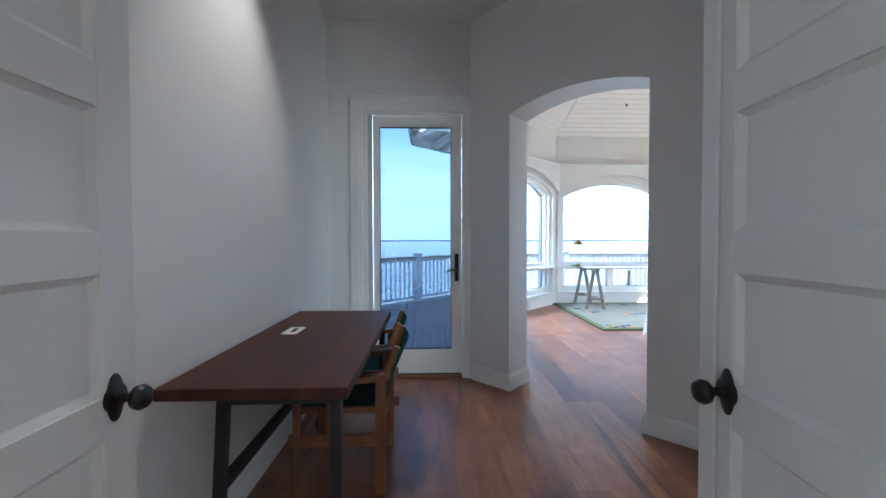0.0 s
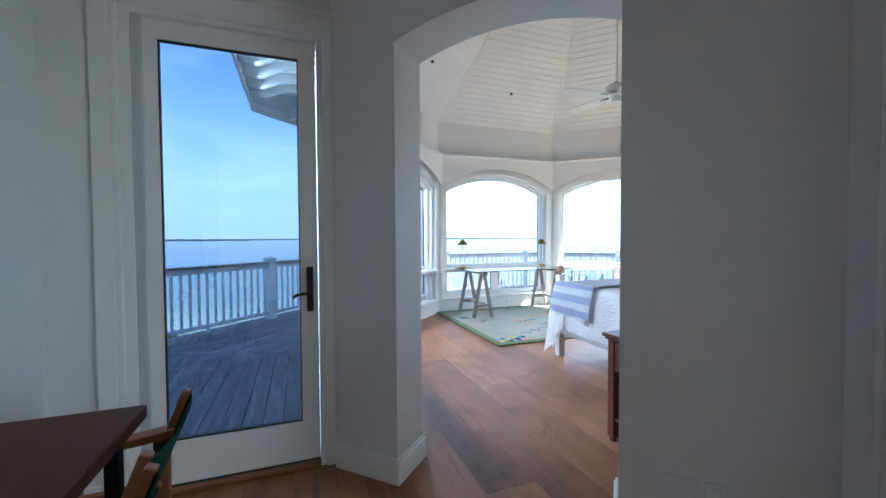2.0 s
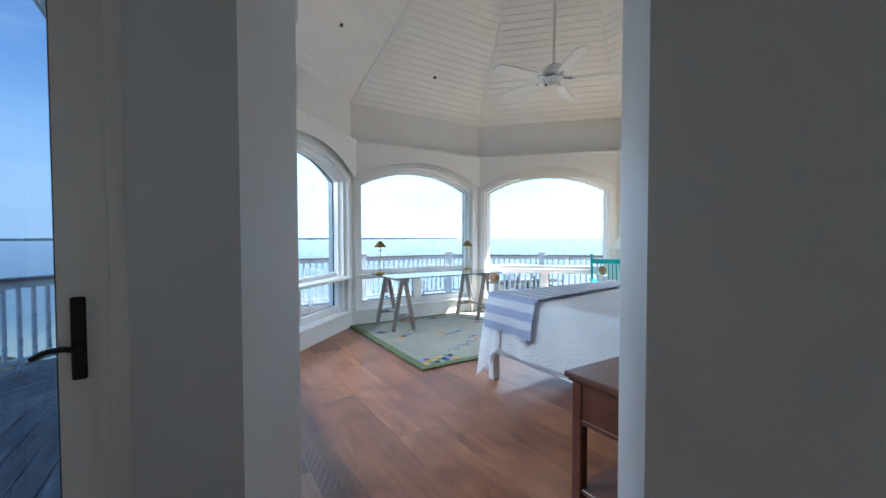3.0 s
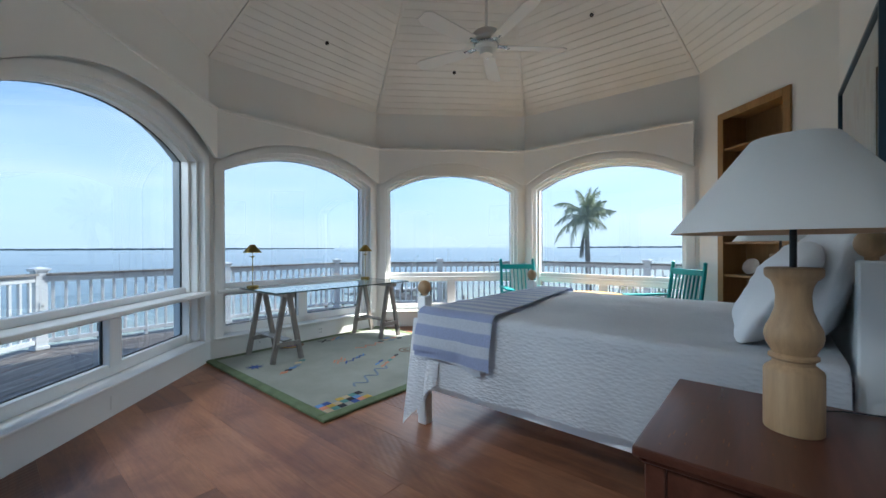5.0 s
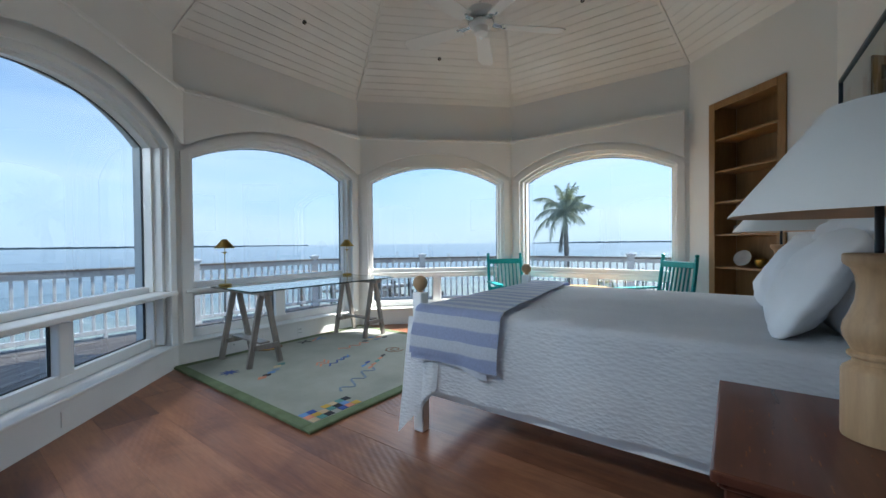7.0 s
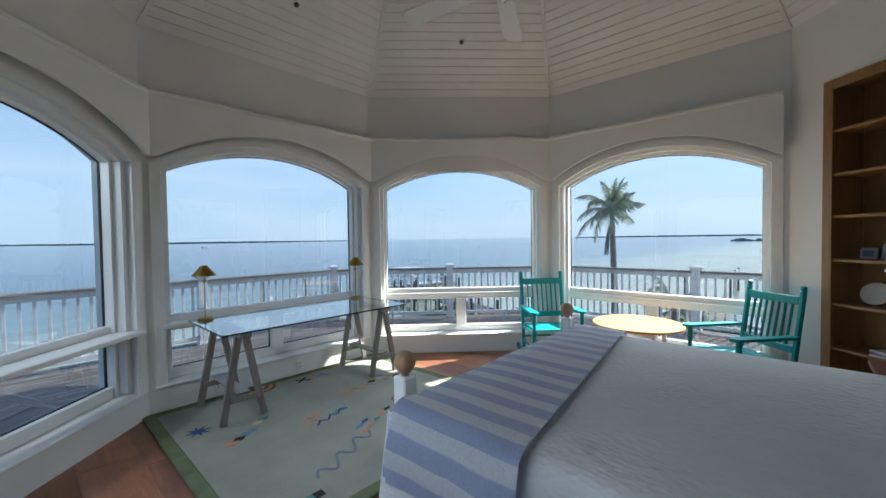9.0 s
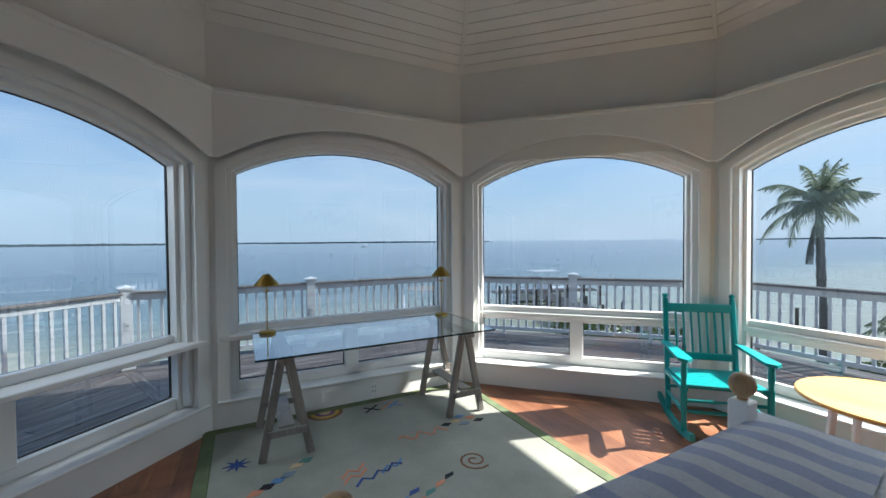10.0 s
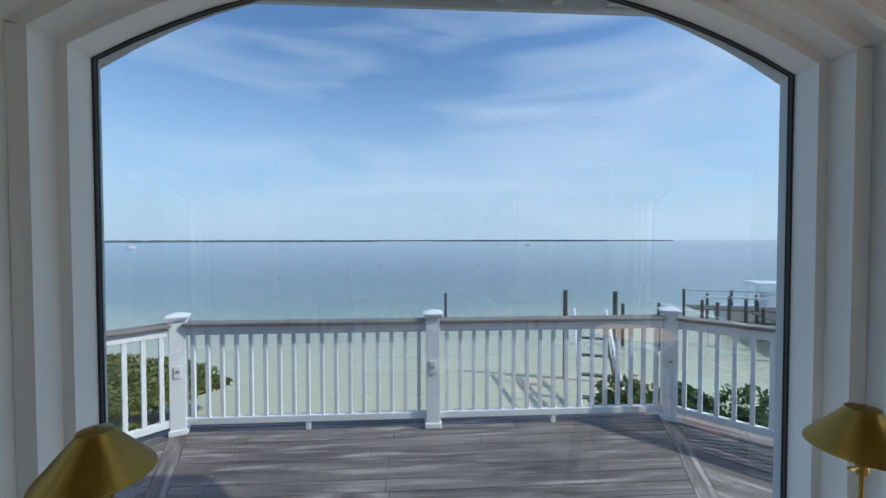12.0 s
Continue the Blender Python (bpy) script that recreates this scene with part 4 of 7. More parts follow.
def clump(name, cx, cy, z0, rx, ry, h, n, leaf, mat, seed, label, cat):
    """A shrub mass of many small leaves with an uneven outline, over a few stems."""
    rng = random.Random(seed)
    t = thing(name, label, cat, pose(cx, cy, z0), "shore shrubs")
    bm = bmesh.new()
    for k in range(7):
        a = rng.uniform(0, 6.28)
        r = rng.uniform(0.1, 0.6)
        add_rod(bm, (0.2 * rx * math.cos(a), 0.2 * ry * math.sin(a), -0.3), (rx * r * math.cos(a), ry * r * math.sin(a), h * 0.75), 0.03, 0.012, 5)
    part("stems", bm, BARK, t)
    bm = bmesh.new()
    lobes = [(rng.uniform(-0.75, 0.75) * rx, rng.uniform(-0.75, 0.75) * ry, rng.uniform(0.35, 0.85) * h, rng.uniform(0.28, 0.5)) for _ in range(11)]
    for k in range(n):
        lx, ly, lz, lr = lobes[rng.randrange(len(lobes))]
        d = Vector((rng.gauss(0, 1), rng.gauss(0, 1), rng.gauss(0.3, 0.8))).normalized() * rng.uniform(0.65, 1.05)
        c = Vector((lx + d.x * lr * rx, ly + d.y * lr * ry, max(0.0, lz + d.z * lr * h * 0.8)))
        q = Euler((rng.uniform(-1, 1), rng.uniform(-1, 1), rng.uniform(0, 6.28))).to_matrix()
        s = leaf * rng.uniform(0.7, 1.3)
        v = [bm.verts.new(c + q @ Vector(p)) for p in ((-s, 0, 0), (0, -s * 0.55, 0.02), (s, 0, -0.01), (0, s * 0.55, 0.02))]
        bm.faces.new(v)
    part("leaves", bm, mat, t)


for k, (x, y, rx, ry, h) in enumerate(((9.2, 14.2, 1.9, 1.6, 1.5), (12.2, 13.6, 2.2, 1.8, 1.7), (15.2, 12.2, 2.0, 1.8, 1.4), (9.9, 16.0, 1.3, 1.0, 1.0), (-0.9, 12.4, 0.6, 0.5, 0.3), (18.5, 6.5, 2.0, 2.0, 1.5))):
    clump("shrub", x, y, -3.3, rx, ry, h, 2600, 0.11, SHRUB_LEAF, 20 + k, "dense dark green sea-grape shrub on the shore", "shrub")
for k, (x, y, rx, ry, h) in enumerate(((-4.9, 18.6, 1.2, 1.2, 0.5), (-6.4, 19.4, 2.6, 2.2, 0.9), (-9.6, 17.4, 2.8, 2.4, 0.9), (-4.4, 15.4, 2.8, 2.0, 0.7), (-7.6, 14.4, 2.8, 2.4, 0.8), (-11.5, 13.4, 2.8, 2.4, 0.9), (-3.2, 13.0, 1.7, 1.6, 0.5), (-6.0, 11.0, 2.8, 2.0, 0.7))):
    clump("grass_clump", x, y, -3.3, rx * 1.35, ry * 1.3, h * 0.52, 5200, 0.13, GRASS_LEAF, 40 + k, "yellow-green dune grass and low scrub", "grass")


def piling(bm, x, y, top):
    add_rod(bm, (x, y, SEA - 1.0), (x, y, top), 0.10, 0.09, 8)


def dock():
    t = thing("dock", "long weathered timber dock on pilings with a boat lift", "dock", pose(0, 0, 0))
    a, b = Vector((18.5, 11.5, -2.9)), Vector((24.5, 29.0, -2.9))
    d = (b - a).normalized()
    s = Vector((d.y, -d.x, 0))
    n = 60
    me = None
    bm = bmesh.new()
    for k in range(n):
        p = a.lerp(b, (k + 0.5) / n)
        add_bar(bm, p - s * 0.85, p + s * 0.85, 0.27, 0.05, 0, (0, 0, 1))
    part("decking", bm, PILING, t)
    for k in range(10):
        p = a.lerp(b, k / 9)
        for sg in (-1, 1):
            bm = bmesh.new()
            q = p + s * sg * 0.95
            piling(bm, q.x, q.y, -2.6 + 0.25 * ((k * 7 + sg) % 3))
            part("piling", bm, PILING, t)
    for k in range(7):
        for sg in (0, 1):
            bm = bmesh.new()
            q = b + d * (0.4 + sg * 3.6) - s * (3.2 - k * 1.5)
            piling(bm, q.x, q.y, -2.3 + 0.3 * ((k + sg) % 2))
            part("piling", bm, PILING, t)
    bm = bmesh.new()
    for k in range(24):
        p = b + d * 1.2 - s * (3.5 - k * 0.4)
        add_bar(bm, p - d * 0.9, p + d * 0.9, 0.36, 0.05, 0, (0, 0, 1))
    part("platform", bm, PILING, t)
    bm = bmesh.new()
    for sg in (0, 1):
        q0, q1 = b + d * (0.4 + sg * 3.6) - s * 3.2, b + d * (0.4 + sg * 3.6) + s * 5.8
        add_bar(bm, q0 + Vector((0, 0, 0.8)), q1 + Vector((0, 0, 0.8)), 0.14, 0.12)
    part("lift_beam", bm, RAIL, t, "white boat lift beam")
    # moored boat
    m = thing("motor_boat", "white motor boat with a canopy moored at the dock", "boat", pose(28.0, 32.0, SEA, 0, 0, -18))
    bm = bmesh.new()
    rings = []
    for k in range(11):
        u = k / 10
        w = 1.15 * (1 - max(0, u - 0.55) ** 2 * 4.6) + 0.02
        x = -3.3 + 6.8 * u
        rings.append([bm.verts.new(p) for p in ((x, -w, 1.0 + 0.25 * u), (x, -w * 0.8, 0.15), (x, 0, -0.1), (x, w * 0.8, 0.15), (x, w, 1.0 + 0.25 * u))])
    for p, q in zip(rings, rings[1:]):
        for i in range(4):
            bm.faces.new((p[i], p[i + 1], q[i + 1], q[i]))
        bm.faces.new((p[4], p[0], q[0], q[4]))
    bm.faces.new(rings[0])
    part("hull", bm, BOAT_WHITE, m)
    part("console", box(-0.7, -0.5, 0.9, 0.5, 0.5, 2.0, 0.1), BOAT_WHITE, m)
    part("canopy", box(-1.5, -0.95, 2.75, 1.0, 0.95, 2.83, 0.03), BOAT_WHITE, m)
    for x in (-1.3, 0.8):
        for y in (-0.8, 0.8):
            bm = bmesh.new()
            add_rod(bm, (x, y, 0.9), (x, y, 2.76), 0.03)
            part("canopy_pole", bm, CHROME, m)
    tagged(m, group="boats on the bay")
    for bx, by, bz in ((-205, 300, 70), (-260, 150, 40), (120, 420, 10)):
        c = copy_thing(m, pose(bx, by, SEA, 0, 0, bz))
        tagged(c, "small white motor boat far out on the bay")


dock()


def stair_landing():
    """White-railed steps down to a short dock between two dark pilings."""
    t = thing("dock_stairs", "steps to the water with white handrails and dark pilings", "stairs", pose(9.4, 19.2, 0, 0, 0, -20))
    for sg in (-0.6, 0.6):
        bm = bmesh.new()
        piling(bm, sg * 1.6, 3.0, -0.5)
        part("piling", bm, PILING, t)
        bm = bmesh.new()
        add_bar(bm, (sg, -3.5, -3.6), (sg, 2.8, -1.25), 0.09, 0.09)
        for k in range(4):
            y = -3.2 + k * 1.8
            z = -3.6 + (y + 3.5) * 0.373
            add_bar(bm, (sg, y, z - 0.75), (sg, y, z), 0.07, 0.07)
        part("handrail", bm, RAIL, t)
    bm = bmesh.new()
    for sg in (-0.55, 0.55):
        add_bar(bm, (sg, -3.5, -4.2), (sg, 2.8, -2.0), 0.06, 0.14)
    for k in range(6):
        y = -3.4 + k * 1.06
        add_box(bm, -0.52, y, -4.1 + k * 0.371, 0.52, y + 0.25, -4.06 + k * 0.371)
    part("treads", bm, PILING, t)
    for k, (x, y, h) in enumerate(((5.2, 33, -2.0), (14.5, 27, -1.9), (15.9, 26, -1.7), (19.5, 26.5, -1.8), (28, 16, -2.4), (30, 14, -2.4), (26, 18, -2.5))):
        bm = bmesh.new()
        piling(bm, 0, 0, h)
        o = part("mooring_post", bm, PILING)
        o.location = (x, y, 0)
        tagged(o, "dark weathered mooring post in the shallow water", "post", group="mooring posts")


stair_landing()


def boat_house():
    t = thing("boat_house", "low grey metal roof of a boat house beside the shore", "boat house", pose(20.5, 1.2, -3.6, 0, 0, -8))
    bm = bmesh.new()
    pts = [(-3.4, 0.0), (0, 1.15), (3.4, 0.0)]
    strip_solid(bm, [(u, 2.0 + z) for u, z in pts], [(u, 2.08 + z) for u, z in pts], -3.6, 3.6)
    part("roof", bm, ROOF_METAL, t)
    for k in range(14):
        bm = bmesh.new()
        y = -3.5 + k * 0.54
        for sg in (-1, 1):
            add_bar(bm, (sg * 3.38, y, 2.10), (0, y, 3.245), 0.03, 0.04, 0, (0, 1, 0))
        part("roof_seam", bm, ROOF_METAL, t)
    part("wall", box(-3.0, -3.2, -1.0, 3.0, 3.2, 2.0), SHELL, t)
    # boat lift frames out in the water
    f = thing("boat_lift", "timber boat lift frames standing in the water", "boat lift", pose(46, 8, 0))
    for x in (-4.5, -1.5, 1.5, 4.5):
        for y in (-7, -3.5, 0, 3.5):
            bm = bmesh.new()
            piling(bm, x, y, -1.9)
            part("piling", bm, PILING, f)
    for y in (-7, -3.5, 0, 3.5):
        part("beam", box(-4.8, y - 0.1, -2.25, 4.8, y + 0.1, -2.05), RAIL, f)
    # row of old pier stumps far out
    p = thing("old_pier", "row of broken pier posts far out in the bay", "pier", pose(0, 0, 0))
    for k in range(26):
        bm = bmesh.new()
        a = radians(89.5 + k * 0.42)
        add_rod(bm, (180 * math.sin(a), 180 * math.cos(a), SEA - 0.5), (180 * math.sin(a), 180 * math.cos(a), SEA + 1.2), 0.18, 0.18, 6)
        part("piling", bm, PILING, p)


boat_house()

# ---- hall: doors, desk, chairs ----


def terrace_door():
    y0 = HY1
    t = thing("door_1", "closed full-height glazed terrace door in a white frame", "door", None, kind="structure")
    fr = bmesh.new()
    add_box(fr, DX0, y0 - 0.005, 0, DX0 + 0.045, y0 + 0.20, DTOP)
    add_box(fr, DX1 - 0.03, y0 - 0.005, 0, DX1, y0 + 0.20, DTOP)
    add_box(fr, DX0 + 0.0455, y0 - 0.005, DTOP - 0.025, DX1 - 0.0305, y0 + 0.20, DTOP)
    part("door_frame", fr, TRIM, t)
    part("jamb_strip", box(DX0 + 0.046, y0 + 0.0, 0.02, DX0 + 0.085, y0 + 0.03, DTOP - 0.026), SPEAKER, t, "grey weather strip")
    g0, g1, gz0, gz1 = -0.385, 0.248, 0.25, 2.225
    d0, d1 = DX0 + 0.087, DX1 - 0.033
    le = bmesh.new()
    ya, yb = y0 + 0.022, y0 + 0.067
    add_box(le, d0, ya, 0.03, g0, yb, 2.315)
    add_box(le, g1, ya, 0.03, d1, yb, 2.315)
    add_box(le, g0, ya, gz1, g1, yb, 2.315)
    add_box(le, g0, ya, 0.03, g1, yb, gz0)
    leaf = part("door_leaf", le, TRIM, t)
    gb = bmesh.new()
    for q in ((g0, gz0, g0 + 0.006, gz1), (g1 - 0.006, gz0, g1, gz1), (g0, gz0, g1, gz0 + 0.008), (g0, gz1 - 0.006, g1, gz1)):
        add_box(gb, q[0], ya + 0.012, q[1], q[2], ya + 0.03, q[3])
    part("gasket", gb, GASKET, leaf)
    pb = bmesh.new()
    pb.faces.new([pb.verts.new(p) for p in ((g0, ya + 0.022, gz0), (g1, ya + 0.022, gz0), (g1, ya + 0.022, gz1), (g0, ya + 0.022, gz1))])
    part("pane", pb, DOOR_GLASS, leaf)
    h = part("door_handle", box(0.278, ya - 0.012, 0.86, 0.313, ya - 0.0005, 1.105, 0.004), BRONZE, leaf, "black lever handle on a long plate")
    bm = bmesh.new()
    prev = None
    pts = [(0.296, ya - 0.012, 0.955), (0.296, ya - 0.05, 0.957), (0.27, ya - 0.055, 0.965), (0.235, ya - 0.055, 0.962), (0.205, ya - 0.055, 0.945)]
    for a, b in zip(pts, pts[1:]):
        add_rod(bm, a, b, 0.009, 0.008, 8)
    part("lever", bm, BRONZE, h)
    part("threshold", box(DX0 + 0.0455, y0 - 0.012, 0.001, DX1 - 0.0305, y0 + 0.2, 0.026, 0.004), CHAIR_WOOD, t, "wooden threshold")
    part("sweep", box(d0, ya - 0.004, 0.027, d1, ya + 0.0, 0.037), GASKET, t, "black door sweep")
    # casing with a flat back band
    ca = bmesh.new()
    w = 0.105
    add_box(ca, DX0 - 0.028, y0 - 0.02, 0, DX0 - 0.0005, y0 - 0.001, DTOP + w, 0.003)
    add_box(ca, DX1 + 0.0005, y0 - 0.02, 0, DX1 + w, y0 - 0.001, DTOP + w, 0.003)
    add_box(ca, DX0 - w, y0 - 0.02, 0, DX0 - 0.0285, y0 - 0.001, DTOP + w, 0.003)
    add_box(ca, DX0, y0 - 0.02, DTOP + 0.0005, DX1, y0 - 0.001, DTOP + w, 0.003)
    add_box(ca, DX0 - w - 0.01, y0 - 0.03, DTOP + w, DX1 + w + 0.01, y0 - 0.001, DTOP + w + 0.03, 0.004)
    part("casing", ca, TRIM, t)


terrace_door()


def panel_leaf(name, hinge, swing, label):
    """A door leaf with a ladder of recessed panels; local x along the leaf, y to the face."""
    W, H, T = 0.745, 2.42, 0.045
    t = thing(name, label, "door", pose(hinge[0], hinge[1], 0.012, 0, 0, swing), kind="structure")
    st = 0.097
    rails = [0.0] + [0.378 + 0.378 * k for k in range(5)] + [H - 0.11]
    fr = bmesh.new()
    add_box(fr, 0, 0, 0, st, T, H, 0.0015)
    add_box(fr, W - st, 0, 0, W, T, H, 0.0015)
    edges = []
    for k, z in enumerate(rails):
        z1 = z + 0.10 if k < len(rails) - 1 else H
        if k == 0:
            z1 = 0.12
        add_box(fr, st, 0, z, W - st, T, min(z1, H), 0.0015)
        edges.append((z, min(z1, H)))
    body = part("stiles_and_rails", fr, DOOR_PAINT, t)
    for (a0, a1), (b0, b1) in zip(edges, edges[1:]):
        if b0 - a1 < 0.03:
            continue
        part("panel", box(st, T / 2 - 0.005, a1, W - st, T / 2 + 0.005, b0), DOOR_PAINT, t)
        for f0, f1 in ((0.002, T / 2 - 0.005), (T / 2 + 0.005, T - 0.002)):
            mo = bmesh.new()
            inner = [(st + 0.016, a1 + 0.016), (W - st - 0.016, a1 + 0.016), (W - st - 0.016, b0 - 0.016), (st + 0.016, b0 - 0.016)]
            outer = [(st, a1), (W - st, a1), (W - st, b0), (st, b0)]
            out_y, in_y = (f0 + 0.004, f1) if f0 < T / 2 - 0.01 else (f1 - 0.004, f0)
            for k in range(4):
                j = (k + 1) % 4
                mo.faces.new([mo.verts.new(p) for p in ((outer[k][0], out_y, outer[k][1]), (outer[j][0], out_y, outer[j][1]), (inner[j][0], in_y, inner[j][1]), (inner[k][0], in_y, inner[k][1]))])
            part("panel_moulding", mo, DOOR_PAINT, t)
    return t, W, T


def knob(parent, x, y, z, s):
    """Oval backplate and round knob, standing off to s in local y."""
    k = part("door_knob", lathe([(0.0, 0), (0.034, 0.0), (0.034, 0.004), (0.028, 0.009), (0.012, 0.011), (0.010, 0.035), (0.016, 0.040), (0.027, 0.050), (0.030, 0.062), (0.024, 0.074), (0.008, 0.080)], 20, Matrix.Translation((x, y, z)) @ pose(0, 0, 0, -90 * s, 0, 0)), BRONZE, parent, "dark bronze round knob", True)
    bm = bmesh.new()
    prof = [(0.030, 0.0), (0.030, 0.002), (0.024, 0.006)]
    add_lathe(bm, prof, 20, Matrix.Translation((x, y + 0.0005 * s, z)) @ pose(0, 0, 0, -90 * s, 0, 0) @ Matrix.Diagonal((0.85, 1.9, 1, 1)))
    part("backplate", bm, BRONZE, k, smooth=True)


l1, W1, T1 = panel_leaf("door_2", (-0.677, 0.235), 90, "grey-white panelled double-door leaf standing open")
knob(l1, W1 - 0.066, -0.0, 0.845, -1)
l2, W1, T1 = panel_leaf("door_3", (0.795, 0.235), 87.0, "grey-white panelled double-door leaf standing open")
knob(l2, W1 - 0.085, T1, 0.845, 1)
part("astragal", box(W1 - 0.052, T1 + 0.0005, 0.0, W1 + 0.006, T1 + 0.012, 2.42, 0.003), DOOR_PAINT, l2)


def hall_trim():
    t = thing("baseboard_hall", "tall white skirting board along the hall", "skirting", None, kind="structure")
    part("board", box(HX0 + 0.001, HY0, 0, HX0 + 0.018, HY1 - 0.022, 0.115, 0.002), TRIM, t)
    part("cap", box(HX0 + 0.001, HY0, 0.1155, HX0 + 0.012, HY1 - 0.022, 0.135, 0.003), TRIM, t)
    part("board", box(HX0 + 0.02, HY1 - 0.018, 0, DX0 - 0.107, HY1 - 0.001, 0.115, 0.002), TRIM, t)
    # side doorway casing, jamb and hinges
    d = thing("trim_doorway", "white door casing with dark bronze hinges in the jamb", "door frame", None, kind="structure")
    y1 = 1.74
    for k, (a, b, s) in enumerate(((y1 - 0.0, y1 + 0.09, 0.02),)):
        part("casing", box(HX1 - s, a, 0, HX1 - 0.001, b, 2.15, 0.004), TRIM, d)
        part("back_band", box(HX1 - s - 0.012, b - 0.02, 0, HX1 - s - 0.0005, b, 2.17, 0.003), TRIM, d)
    part("casing", box(HX1 - 0.02, 0.85, 2.0605, HX1 - 0.001, y1 - 0.0005, 2.15, 0.004), TRIM, d)
    part("casing", box(HX1 - 0.02, 0.85, 0, HX1 - 0.001, 0.9395, 2.06, 0.004), TRIM, d)
    part("jamb", box(HX1, y1 - 0.018, 0, HX1 + 0.14, y1 - 0.0005, 2.06), TRIM, d)
    part("jamb", box(HX1, 0.9405, 0, HX1 + 0.14, 0.958, 2.06), TRIM, d)
    for z in (0.25, 0.98, 1.80):
        part("hinge", box(HX1 + 0.035, y1 - 0.024, z, HX1 + 0.085, y1 - 0.0185, z + 0.10, 0.008), BRONZE, d, "dark bronze butt hinge")
    # wall plates on the diagonal wall
    M = Matrix((Vector((S2, -S2, 0)), Vector((S2, S2, 0)), Vector((0, 0, 1)))).transposed().to_4x4()
    M.translation = (0.70, 3.11, 0)
    for u, lab in ((1.245, "blank"), (1.355, "socket")):
        o = thing("wall_outlet", "white plastic wall plate low on the wall", "outlet", M @ pose(u, 0, 0.30), "wall plates")
        part("plate", box(-0.035 - (0.02 if lab == "blank" else 0), -0.006, -0.057, 0.035 + (0.02 if lab == "blank" else 0), -0.0005, 0.057, 0.002), HALL_WALL, o)
        if lab == "socket":
            for z in (-0.022, 0.022):
                part("socket", box(-0.014, -0.008, z - 0.014, 0.014, -0.0065, z + 0.014, 0.003), PLATE, o)


hall_trim()


def desk():
    t = thing("desk", "dark walnut desk top on a black steel frame against the wall", "desk", None)
    x0, x1, y0, y1 = HX0 + 0.012, -0.203, 1.235, 2.615
    part("desktop", box(x0, y0, 0.712, x1, y1, 0.752, 0.003), WALNUT, t)
    gr = part("cable_grommet", box(-0.69, 1.95, 0.7525, -0.61, 2.10, 0.757, 0.002), PLATE, t, "white cable outlet set in the top")
    part("slot", box(-0.655, 1.985, 0.7572, -0.635, 2.065, 0.759), GASKET, gr)
    for y in (y0 + 0.06, y1 - 0.1):
        part("leg", bar((x1 - 0.05, y, 0.0), (x1 - 0.05, y, 0.712), 0.035, 0.035, 0.002), STEEL, t)
        part("leg", bar((-0.665, y, 0.0), (-0.625, y, 0.712), 0.035, 0.035, 0.002), STEEL, t)
        part("stretcher", bar((-0.605, y, 0.695), (x1 - 0.07, y, 0.695), 0.03, 0.03, 0.002, (0, 1, 0)), STEEL, t)
    part("brace", bar((-0.645, y0 + 0.08, 0.395), (-0.645, y1 - 0.12, 0.405), 0.035, 0.035, 0.002), STEEL, t)
    return t


desk()


